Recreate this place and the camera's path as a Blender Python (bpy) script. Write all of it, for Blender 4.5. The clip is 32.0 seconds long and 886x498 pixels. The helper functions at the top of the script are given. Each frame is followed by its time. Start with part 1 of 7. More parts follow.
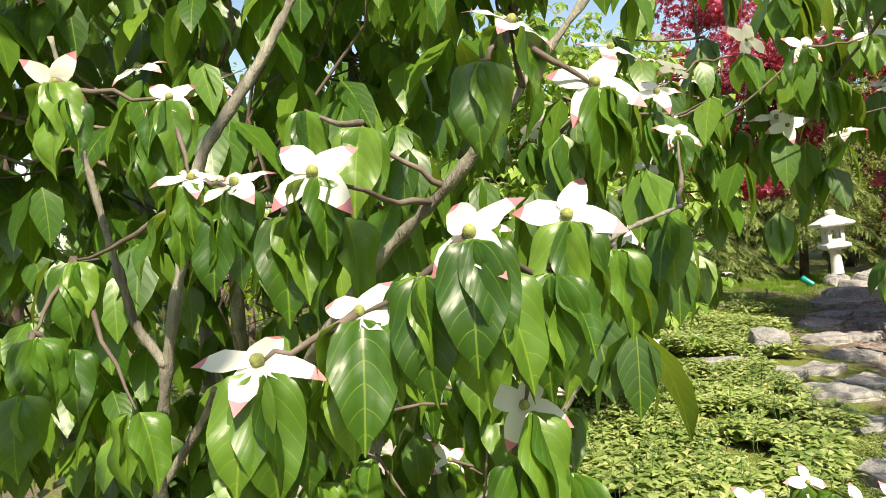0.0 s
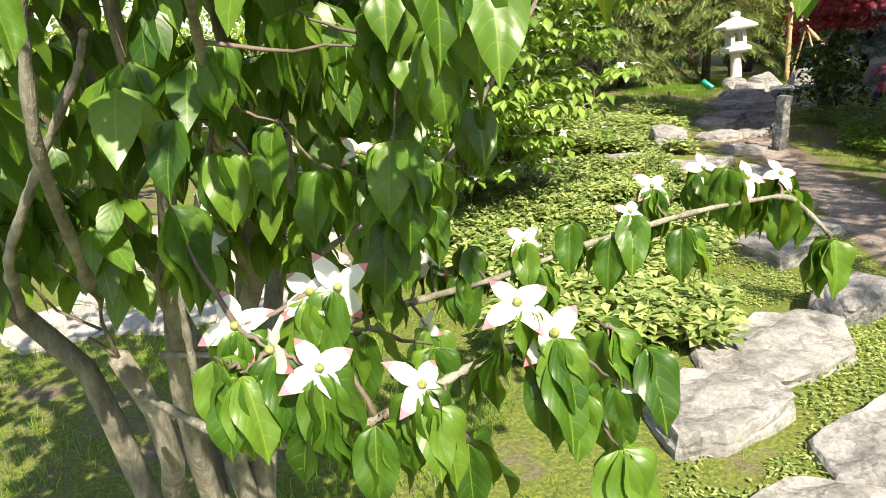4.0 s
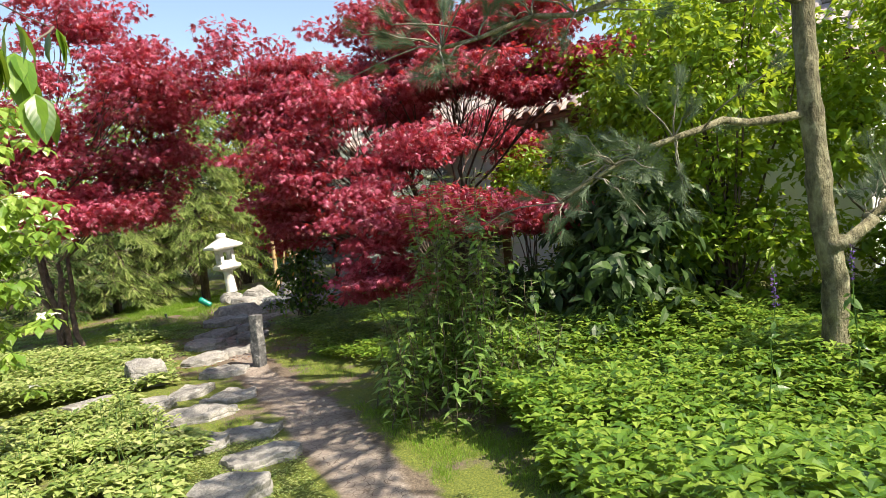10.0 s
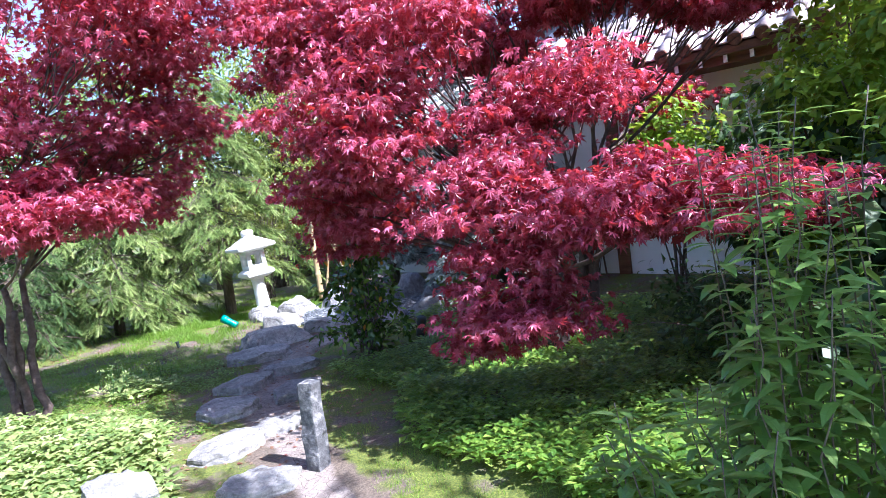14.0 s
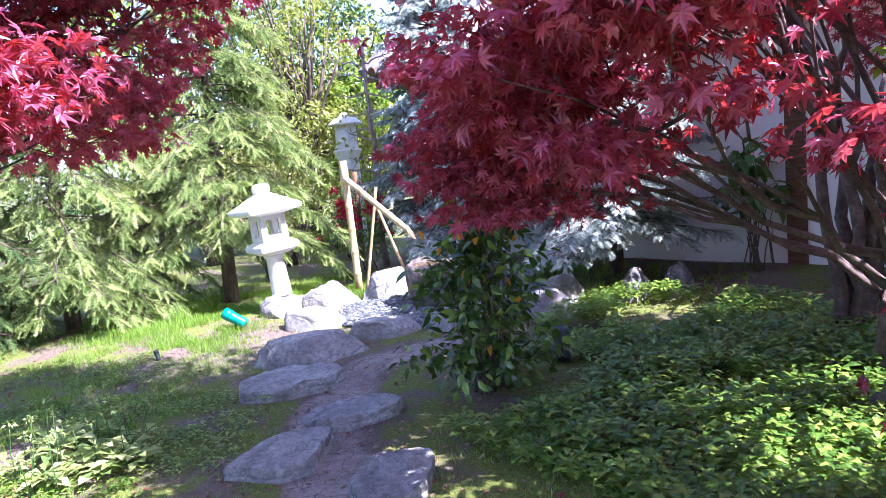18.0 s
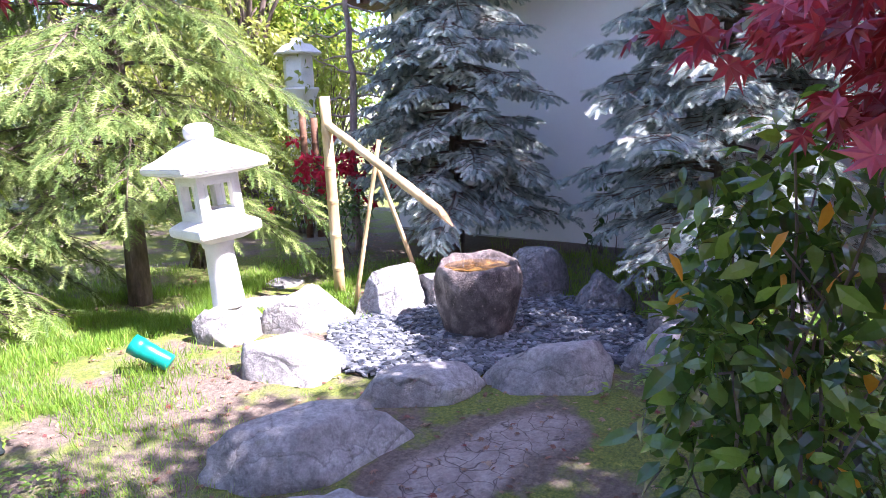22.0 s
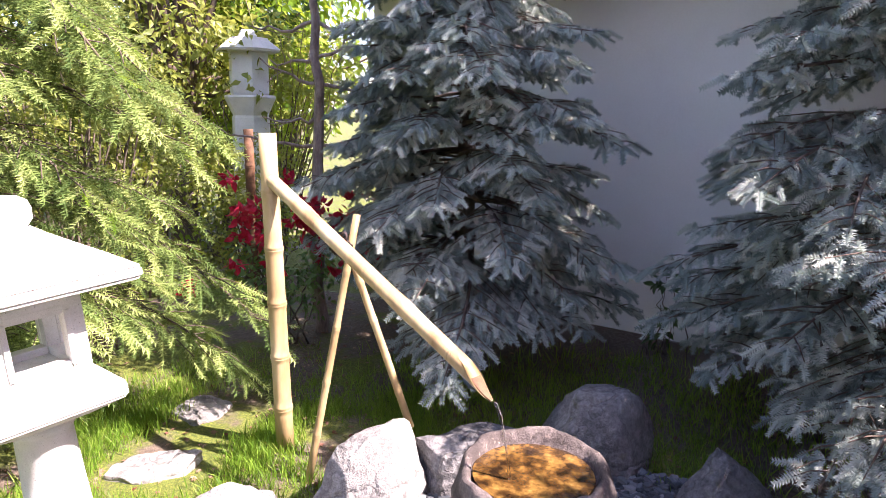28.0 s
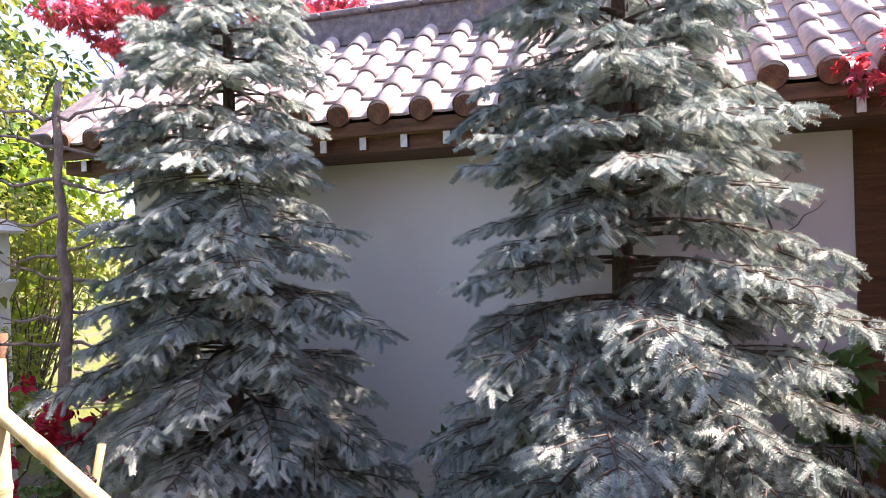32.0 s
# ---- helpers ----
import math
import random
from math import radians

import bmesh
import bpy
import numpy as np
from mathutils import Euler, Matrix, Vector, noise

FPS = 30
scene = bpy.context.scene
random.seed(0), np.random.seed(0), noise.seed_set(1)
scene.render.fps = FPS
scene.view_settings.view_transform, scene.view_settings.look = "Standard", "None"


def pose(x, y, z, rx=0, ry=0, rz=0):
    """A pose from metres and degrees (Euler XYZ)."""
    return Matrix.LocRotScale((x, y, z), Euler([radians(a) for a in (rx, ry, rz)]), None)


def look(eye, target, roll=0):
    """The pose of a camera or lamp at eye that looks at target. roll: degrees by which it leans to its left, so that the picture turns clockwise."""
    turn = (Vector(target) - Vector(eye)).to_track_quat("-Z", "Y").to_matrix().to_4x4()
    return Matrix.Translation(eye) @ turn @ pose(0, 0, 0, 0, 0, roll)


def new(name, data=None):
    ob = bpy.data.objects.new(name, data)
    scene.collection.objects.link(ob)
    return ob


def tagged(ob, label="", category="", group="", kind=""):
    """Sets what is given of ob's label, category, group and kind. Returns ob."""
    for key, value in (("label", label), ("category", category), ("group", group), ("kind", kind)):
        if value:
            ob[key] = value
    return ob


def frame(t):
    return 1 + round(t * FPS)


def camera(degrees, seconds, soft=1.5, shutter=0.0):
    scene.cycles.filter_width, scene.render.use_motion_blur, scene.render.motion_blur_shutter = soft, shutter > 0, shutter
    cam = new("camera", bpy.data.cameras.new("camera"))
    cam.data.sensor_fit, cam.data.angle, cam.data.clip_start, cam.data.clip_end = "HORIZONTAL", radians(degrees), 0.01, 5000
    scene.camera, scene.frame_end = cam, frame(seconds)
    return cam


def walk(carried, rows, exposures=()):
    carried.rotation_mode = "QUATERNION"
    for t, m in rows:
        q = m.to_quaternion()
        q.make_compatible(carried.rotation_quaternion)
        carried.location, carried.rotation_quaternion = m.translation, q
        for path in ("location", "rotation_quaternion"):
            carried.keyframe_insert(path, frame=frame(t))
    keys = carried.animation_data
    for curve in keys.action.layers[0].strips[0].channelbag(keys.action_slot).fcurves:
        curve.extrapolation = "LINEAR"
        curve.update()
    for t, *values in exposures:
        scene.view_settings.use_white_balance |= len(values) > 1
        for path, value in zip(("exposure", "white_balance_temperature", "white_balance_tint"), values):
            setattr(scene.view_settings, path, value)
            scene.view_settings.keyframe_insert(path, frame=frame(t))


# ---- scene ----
# ---- the camera and its walk ----
cam = camera(66.8, 32.0, 0.85)
ROWS = [
    (0, 0.000, 0.000, 1.466, 88.13, 3.93, 0.18),
    (0.5, 0.004, 0.012, 1.460, 87.60, 4.32, -0.38),
    (1, 0.009, 0.027, 1.446, 85.95, 4.83, -0.95),
    (1.5, 0.014, 0.037, 1.424, 83.03, 5.06, -1.71),
    (2, 0.021, 0.051, 1.401, 80.06, 5.10, -2.65),
    (2.5, 0.023, 0.054, 1.377, 77.43, 4.74, -4.27),
    (4.5, -0.013, 0.001, 1.324, 71.44, 3.62, -10.09),
    (5, 0.021, 0.008, 1.324, 73.70, 3.94, -14.72),
    (5.5, 0.046, -0.000, 1.336, 76.55, 4.09, -20.53),
    (6, 0.081, -0.011, 1.349, 79.15, 3.86, -25.29),
    (6.5, 0.123, -0.012, 1.355, 79.95, 3.79, -28.81),
    (7, 0.160, -0.032, 1.373, 80.66, 4.26, -32.04),
    (7.5, 0.193, -0.039, 1.389, 81.48, 4.09, -34.68),
    (8, 0.230, -0.060, 1.413, 82.99, 4.23, -37.82),
    (8.5, 0.313, -0.067, 1.435, 83.78, 4.88, -40.40),
    (9, 0.416, -0.103, 1.472, 84.50, 5.75, -41.43),
    (9.5, 0.502, -0.111, 1.487, 85.77, 5.63, -41.99),
    (10, 0.639, -0.001, 1.462, 86.09, 5.58, -45.68),
    (10.5, 0.866, 0.333, 1.507, 90.09, 5.43, -47.54),
    (11, 1.085, 0.549, 1.520, 89.83, 5.86, -48.81),
    (11.5, 1.333, 0.788, 1.578, 89.41, 5.13, -46.72),
    (12, 1.495, 1.156, 1.552, 87.70, 4.90, -44.91),
    (12.5, 1.613, 1.552, 1.589, 87.33, 5.40, -43.81),
    (13, 1.783, 1.937, 1.581, 86.87, 5.63, -43.66),
    (13.5, 1.938, 2.261, 1.584, 84.91, 5.73, -43.58),
    (14, 2.071, 2.701, 1.561, 84.68, 7.23, -43.61),
    (14.5, 2.230, 3.050, 1.540, 84.14, 7.76, -44.01),
    (16.5, 2.851, 4.503, 1.430, 83.66, 6.67, -43.21),
    (17, 2.960, 4.866, 1.390, 83.01, 7.09, -43.68),
    (17.5, 3.026, 5.168, 1.381, 82.54, 6.76, -45.11),
    (18, 3.145, 5.519, 1.352, 82.69, 5.29, -45.02),
    (18.5, 3.227, 5.846, 1.319, 82.86, 2.95, -44.71),
    (19, 3.300, 6.101, 1.314, 82.65, 1.96, -44.67),
    (19.5, 3.438, 6.443, 1.279, 82.24, 1.69, -44.66),
    (20, 3.560, 6.815, 1.296, 82.25, 1.51, -44.87),
    (20.5, 3.687, 7.231, 1.301, 81.72, 4.38, -49.80),
    (21, 3.812, 7.460, 1.310, 81.30, 4.21, -52.62),
    (21.5, 4.020, 7.631, 1.335, 80.14, 2.78, -53.06),
    (22, 4.210, 7.798, 1.303, 78.91, 1.73, -52.38),
    (22.5, 4.441, 8.102, 1.338, 78.49, 1.31, -50.40),
    (23, 4.654, 8.252, 1.336, 78.63, 1.80, -48.48),
    (23.5, 4.916, 8.423, 1.343, 78.12, 1.30, -44.69),
    (24, 5.033, 8.589, 1.361, 76.98, 1.20, -45.24),
    (24.5, 5.095, 8.802, 1.423, 76.18, 1.68, -50.43),
    (26.5, 5.559, 9.159, 1.483, 73.12, -0.58, -46.44),
    (27, 5.569, 9.176, 1.509, 74.69, -0.59, -47.15),
    (27.5, 5.576, 9.152, 1.534, 77.34, -0.54, -49.45),
    (28, 5.604, 9.136, 1.560, 78.59, -0.72, -54.78),
    (28.5, 5.616, 9.112, 1.589, 80.29, -0.78, -60.75),
    (29, 5.625, 9.066, 1.636, 82.34, -0.81, -65.79),
    (29.5, 5.619, 9.049, 1.667, 83.51, -0.30, -67.27),
    (30, 5.618, 9.026, 1.707, 84.07, 0.47, -68.56),
    (30.5, 5.624, 9.002, 1.750, 84.62, 1.24, -70.17),
    (31, 5.607, 8.985, 1.784, 86.23, 1.70, -71.28),
    (31.5, 5.585, 8.975, 1.816, 88.13, 1.68, -72.15),
    (32, 5.565, 8.971, 1.840, 90.18, 1.52, -72.76),
]
EXPOSURES = [(0.0, 0.97, 7400, 8), (4.5, 1.22, 7200, 8), (9.0, 1.15, 7200, 9), (11.0, 1.11, 7200, 8), (12.0, 1.17, 7100, 11), (13.0, 1.52, 6100, 16), (14.0, 1.85, 5250, 19), (17.0, 2.33, 5350, 31), (20.0, 2.52, 5350, 34), (22.0, 2.52, 5700, 33), (23.0, 2.33, 6000, 33),
             (27.0, 2.05, 6400, 32), (28.0, 2.1, 6500, 32), (29.0, 2.5, 6600, 33), (31.0, 2.5, 6650, 33), (32.0, 2.17, 6750, 32)]
walk(cam, [(t, pose(x, y, z, rx, ry, rz)) for t, x, y, z, rx, ry, rz in ROWS], EXPOSURES)

# ---- daylight ----
SUN_AZ, SUN_EL = 166.0, 50.0
world = bpy.data.worlds.new("sky")
scene.world = world
world.use_nodes = True
wn = world.node_tree.nodes
sky = wn.new("ShaderNodeTexSky")
sky.sky_type, sky.sun_disc = 'NISHITA', False
sky.sun_elevation, sky.sun_rotation = radians(SUN_EL), radians(SUN_AZ)
wn["Background"].inputs["Strength"].default_value = 0.12
world.node_tree.links.new(sky.outputs[0], wn["Background"].inputs["Color"])
sun_data = bpy.data.lights.new("sun", 'SUN')
sun_data.energy, sun_data.angle, sun_data.color = 5.0, radians(0.53), (1.0, 0.93, 0.82)
sun = new("sun", sun_data)
az, el = radians(SUN_AZ), radians(SUN_EL)
SUN_DIR = Vector((math.sin(az) * math.cos(el), math.cos(az) * math.cos(el), math.sin(el)))
sun.matrix_world = look(SUN_DIR * 60, (0, 0, 0))

rng = np.random.default_rng(7)


# ---- materials ----
def material(name):
    m = bpy.data.materials.new(name)
    m.use_nodes = True
    return m, m.node_tree.nodes, m.node_tree.links, m.node_tree.nodes["Principled BSDF"]


def ramp(nodes, links, fac, stops):
    r = nodes.new("ShaderNodeValToRGB")
    while len(r.color_ramp.elements) < len(stops):
        r.color_ramp.elements.new(0.5)
    for e, (p, c) in zip(r.color_ramp.elements, stops):
        e.position, e.color = p, (*c, 1)
    links.new(fac, r.inputs[0])
    return r.outputs[0]


def noise_tex(nodes, links, scale, detail=5, rough=0.6, coords="Object", stretch=None):
    tc = nodes.new("ShaderNodeTexCoord")
    n = nodes.new("ShaderNodeTexNoise")
    n.inputs["Scale"].default_value, n.inputs["Detail"].default_value, n.inputs["Roughness"].default_value = scale, detail, rough
    src = tc.outputs[coords]
    if stretch:
        mp = nodes.new("ShaderNodeMapping")
        mp.inputs["Scale"].default_value = stretch
        links.new(src, mp.inputs[0])
        src = mp.outputs[0]
    links.new(src, n.inputs["Vector"])
    return n.outputs["Fac"]


def mixed(nodes, links, fac, a, b, blend='MIX'):
    m = nodes.new("ShaderNodeMix")
    m.data_type, m.blend_type = 'RGBA', blend
    for sock, v in ((m.inputs[0], fac), (m.inputs[6], a), (m.inputs[7], b)):
        if hasattr(v, "is_output"):
            links.new(v, sock)
        else:
            sock.default_value = v if not isinstance(v, tuple) else (*v, 1)
    return m.outputs[2]


def bump(nodes, links, bsdf, height, strength=0.4, distance=0.01):
    b = nodes.new("ShaderNodeBump")
    b.inputs["Strength"].default_value, b.inputs["Distance"].default_value = strength, distance
    links.new(height, b.inputs["Height"])
    links.new(b.outputs[0], bsdf.inputs["Normal"])


def rough_mat(name, dark, mid, light, scale=6, fine=60, rough=0.85, relief=0.5, depth=0.01, spots=None, coords="Object", stretch=None, cracks=0):
    """Stone, soil, bark or plaster: three tones over a broad noise, a fine grain and relief; a shift of tone from object to object."""
    m, n, l, b = material(name)
    broad = noise_tex(n, l, scale, 6, 0.65, coords, stretch)
    col = ramp(n, l, broad, [(0.3, dark), (0.5, mid), (0.72, light)])
    grain = noise_tex(n, l, fine, 4, 0.7, coords, stretch)
    col = mixed(n, l, 0.4, col, ramp(n, l, grain, [(0.3, (0.25, 0.25, 0.25)), (0.7, (0.75, 0.75, 0.75))]), 'OVERLAY')
    if spots:
        tone, size, lo, hi = spots
        sp = noise_tex(n, l, size, 5, 0.6, coords)
        rmp = ramp(n, l, sp, [(lo, (0, 0, 0)), (hi, (1, 1, 1))])
        col = mixed(n, l, rmp, col, tone)
    if cracks:
        tc = n.new("ShaderNodeTexCoord")
        wv = n.new("ShaderNodeTexNoise")
        wv.inputs["Scale"].default_value, wv.inputs["Detail"].default_value = 4, 5
        l.new(tc.outputs[coords], wv.inputs["Vector"])
        vo = n.new("ShaderNodeTexVoronoi")
        vo.feature = 'DISTANCE_TO_EDGE'
        vo.inputs["Scale"].default_value = cracks
        l.new(mixed(n, l, 0.35, tc.outputs[coords], wv.outputs["Color"]), vo.inputs["Vector"])
        line = ramp(n, l, vo.outputs["Distance"], [(0.0, (0.4, 0.4, 0.4)), (0.02, (0, 0, 0))])
        col = mixed(n, l, line, col, tuple(0.4 * q for q in dark))
        pit = noise_tex(n, l, 28, 5, 0.75, coords)
        col = mixed(n, l, 0.55, col, ramp(n, l, pit, [(0.34, (0.2, 0.2, 0.2)), (0.5, (0.5, 0.5, 0.5)), (0.66, (0.74, 0.74, 0.74))]), 'OVERLAY')
        deep = n.new("ShaderNodeMath")
        deep.operation, deep.inputs[1].default_value, deep.use_clamp = 'MULTIPLY', 14.0, True
        l.new(vo.outputs["Distance"], deep.inputs[0])
        both = n.new("ShaderNodeMath")
        both.operation = 'MULTIPLY_ADD'
        both.inputs[1].default_value = 0.6
        l.new(deep.outputs[0], both.inputs[0]), l.new(pit, both.inputs[2])
        broad = both.outputs[0]
    oi = n.new("ShaderNodeObjectInfo")
    col = mixed(n, l, 0.25, col, ramp(n, l, oi.outputs["Random"], [(0.0, (0.32, 0.32, 0.32)), (1.0, (0.68, 0.67, 0.66))]), 'OVERLAY')
    l.new(col, b.inputs["Base Color"])
    b.inputs["Roughness"].default_value = rough
    add = n.new("ShaderNodeMath")
    add.operation = 'ADD'
    soft = n.new("ShaderNodeMath")
    soft.operation, soft.inputs[1].default_value = 'MULTIPLY', 0.3
    l.new(grain, soft.inputs[0])
    l.new(broad, add.inputs[0]), l.new(soft.outputs[0], add.inputs[1])
    bump(n, l, b, add.outputs[0], relief, depth)
    return m


def leaf_mat(name, tones, through_tone, rough=0.45, glow=0.35, veins=0.0, gloss=0.4):
    """Foliage: tone from leaf to leaf, patches, light that passes through the blade."""
    m, n, l, b = material(name)
    g = n.new("ShaderNodeNewGeometry")
    k = len(tones) - 1
    col = ramp(n, l, g.outputs["Random Per Island"], [(i / k, t) for i, t in enumerate(tones)])
    patch = noise_tex(n, l, 1.7, 3)
    col = mixed(n, l, 0.5, col, ramp(n, l, patch, [(0.3, (0.36, 0.36, 0.36)), (0.7, (0.64, 0.64, 0.64))]), 'OVERLAY')
    fine = noise_tex(n, l, 140, 3)
    col = mixed(n, l, 0.3, col, ramp(n, l, fine, [(0.3, (0.35, 0.35, 0.35)), (0.7, (0.65, 0.65, 0.65))]), 'OVERLAY')
    if veins:
        uv = n.new("ShaderNodeUVMap")
        sep = n.new("ShaderNodeSeparateXYZ")
        l.new(uv.outputs[0], sep.inputs[0])
        # midrib and paired side veins, from the blade's own coordinates
        ax = n.new("ShaderNodeMath"); ax.operation = 'ABSOLUTE'; l.new(sep.outputs[0], ax.inputs[0])
        sh = n.new("ShaderNodeMath"); sh.operation = 'MULTIPLY_ADD'; sh.inputs[1].default_value = -0.62
        cv = n.new("ShaderNodeMath"); cv.operation = 'MULTIPLY_ADD'; cv.inputs[1].default_value = 5.0; cv.inputs[2].default_value = 1.0; l.new(ax.outputs[0], cv.inputs[0])
        ar = n.new("ShaderNodeMath"); ar.operation = 'MULTIPLY'; l.new(ax.outputs[0], ar.inputs[0]), l.new(cv.outputs[0], ar.inputs[1])
        l.new(ar.outputs[0], sh.inputs[0]), l.new(sep.outputs[1], sh.inputs[2])
        fr = n.new("ShaderNodeMath"); fr.operation = 'PINGPONG'; fr.inputs[1].default_value = 0.085; l.new(sh.outputs[0], fr.inputs[0])
        lo = n.new("ShaderNodeMath"); lo.operation = 'LESS_THAN'; lo.inputs[1].default_value = 0.004; l.new(fr.outputs[0], lo.inputs[0])
        mid = n.new("ShaderNodeMath"); mid.operation = 'LESS_THAN'; mid.inputs[1].default_value = 0.008; l.new(ax.outputs[0], mid.inputs[0])
        mx = n.new("ShaderNodeMath"); mx.operation = 'MAXIMUM'; l.new(lo.outputs[0], mx.inputs[0]), l.new(mid.outputs[0], mx.inputs[1])
        sc = n.new("ShaderNodeMath"); sc.operation = 'MULTIPLY'; sc.inputs[1].default_value = veins; l.new(mx.outputs[0], sc.inputs[0])
        col = mixed(n, l, sc.outputs[0], col, through_tone)
        bump(n, l, b, fr.outputs[0], 0.6, 0.0022)
    else:
        bump(n, l, b, fine, 0.25, 0.002)
    l.new(col, b.inputs["Base Color"])
    b.inputs["Roughness"].default_value = rough
    b.inputs["Specular IOR Level"].default_value = gloss
    tr = n.new("ShaderNodeBsdfTranslucent")
    l.new(mixed(n, l, 0.65, col, through_tone), tr.inputs[0])
    mix = n.new("ShaderNodeMixShader")
    mix.inputs[0].default_value = glow
    l.new(b.outputs[0], mix.inputs[1]), l.new(tr.outputs[0], mix.inputs[2])
    l.new(mix.outputs[0], n["Material Output"].inputs[0])
    return m


def plain_mat(name, tone, rough=0.5, metal=0.0, spread=0.15, scale=20):
    m, n, l, b = material(name)
    f = noise_tex(n, l, scale, 4)
    lo, hi = tuple(c * (1 - spread) for c in tone), tuple(min(1, c * (1 + spread)) for c in tone)
    l.new(ramp(n, l, f, [(0.3, lo), (0.7, hi)]), b.inputs["Base Color"])
    b.inputs["Roughness"].default_value, b.inputs["Metallic"].default_value = rough, metal
    bump(n, l, b, f, 0.15, 0.003)
    return m


GREY_ROCK = rough_mat("grey_rock", (0.09, 0.09, 0.095), (0.2, 0.195, 0.195), (0.33, 0.32, 0.31), 5, 55, 0.85, 0.9, 0.02, ((0.16, 0.15, 0.07), 9, 0.62, 0.74), cracks=4)
PALE_ROCK = rough_mat("pale_rock", (0.16, 0.153, 0.15), (0.31, 0.302, 0.29), (0.45, 0.437, 0.415), 4, 60, 0.85, 0.9, 0.02, ((0.2, 0.19, 0.16), 8, 0.6, 0.75), cracks=3)
FLAG_ROCK = rough_mat("flag_rock", (0.13, 0.126, 0.12), (0.25, 0.24, 0.23), (0.385, 0.372, 0.352), 4, 80, 0.9, 0.7, 0.012, ((0.13, 0.13, 0.06), 6, 0.6, 0.78), cracks=3.5)
GRANITE = rough_mat("white_granite", (0.6, 0.59, 0.57), (0.7, 0.69, 0.67), (0.78, 0.77, 0.75), 8, 220, 0.9, 0.5, 0.004, ((0.3, 0.29, 0.28), 190, 0.62, 0.7))
BASIN_ROCK = rough_mat("basin_rock", (0.04, 0.03, 0.028), (0.12, 0.097, 0.09), (0.32, 0.265, 0.245), 11, 130, 0.85, 1.0, 0.025, ((0.38, 0.3, 0.26), 40, 0.6, 0.72))
POST_STONE = rough_mat("post_stone", (0.04, 0.04, 0.042), (0.1, 0.1, 0.105), (0.34, 0.33, 0.32), 14, 70, 0.85, 0.9, 0.02)
BARK = rough_mat("bark", (0.045, 0.032, 0.026), (0.11, 0.08, 0.062), (0.22, 0.17, 0.14), 12, 60, 0.95, 1.0, 0.015, stretch=(1, 1, 0.3))
PALE_BARK = rough_mat("pale_bark", (0.09, 0.08, 0.06), (0.21, 0.195, 0.155), (0.38, 0.36, 0.29), 30, 160, 0.9, 0.9, 0.01, ((0.3, 0.31, 0.2), 12, 0.6, 0.72), stretch=(1, 1, 0.3))
PINE_BARK = rough_mat("pine_bark", (0.055, 0.048, 0.028), (0.18, 0.165, 0.1), (0.34, 0.32, 0.2), 16, 60, 0.95, 1.0, 0.05, ((0.34, 0.33, 0.22), 7, 0.55, 0.66), stretch=(1, 1, 0.45))
SAPLING_BARK = rough_mat("sapling_bark", (0.13, 0.09, 0.08), (0.28, 0.21, 0.19), (0.45, 0.37, 0.34), 18, 80, 0.9, 0.8, 0.008, stretch=(1, 1, 0.3))
TWIG = rough_mat("twig", (0.07, 0.05, 0.04), (0.13, 0.1, 0.08), (0.2, 0.16, 0.13), 20, 90, 0.9, 0.6, 0.004)
RED_TWIG = rough_mat("red_twig", (0.045, 0.03, 0.028), (0.1, 0.068, 0.06), (0.18, 0.135, 0.12), 16, 80, 0.9, 0.6, 0.006)
PLASTER = rough_mat("plaster", (0.84, 0.83, 0.82), (0.88, 0.88, 0.87), (0.91, 0.91, 0.9), 1.2, 90, 0.95, 0.15, 0.004)
TIMBER = rough_mat("timber", (0.075, 0.035, 0.018), (0.14, 0.065, 0.032), (0.22, 0.11, 0.055), 9, 80, 0.75, 0.5, 0.006, stretch=(3, 0.3, 3))
TILE = rough_mat("roof_tile", (0.34, 0.27, 0.265), (0.46, 0.385, 0.375), (0.58, 0.5, 0.485), 5, 60, 0.65, 0.35, 0.004, ((0.2, 0.14, 0.1), 9, 0.62, 0.8))
RIDGE = rough_mat("ridge_stack", (0.085, 0.072, 0.08), (0.15, 0.128, 0.14), (0.25, 0.215, 0.225), 14, 80, 0.75, 0.4, 0.004, ((0.3, 0.2, 0.12), 12, 0.55, 0.75))
TILE_END = rough_mat("tile_end", (0.1, 0.045, 0.025), (0.17, 0.075, 0.04), (0.25, 0.12, 0.06), 20, 90, 0.75, 0.4, 0.004)
WHITE_PAINT = plain_mat("white_paint", (0.72, 0.7, 0.66), 0.6)
GREEN_PAINT = plain_mat("green_enamel", (0.0, 0.22, 0.17), 0.3, 0.0, 0.2)
BLACK_PLASTIC = plain_mat("black_plastic", (0.02, 0.03, 0.03), 0.45)
CORD = plain_mat("dark_cord", (0.045, 0.03, 0.03), 0.9)
PAVING = rough_mat("paving", (0.24, 0.225, 0.22), (0.33, 0.31, 0.3), (0.42, 0.4, 0.38), 3, 50, 0.9, 0.3, 0.004)


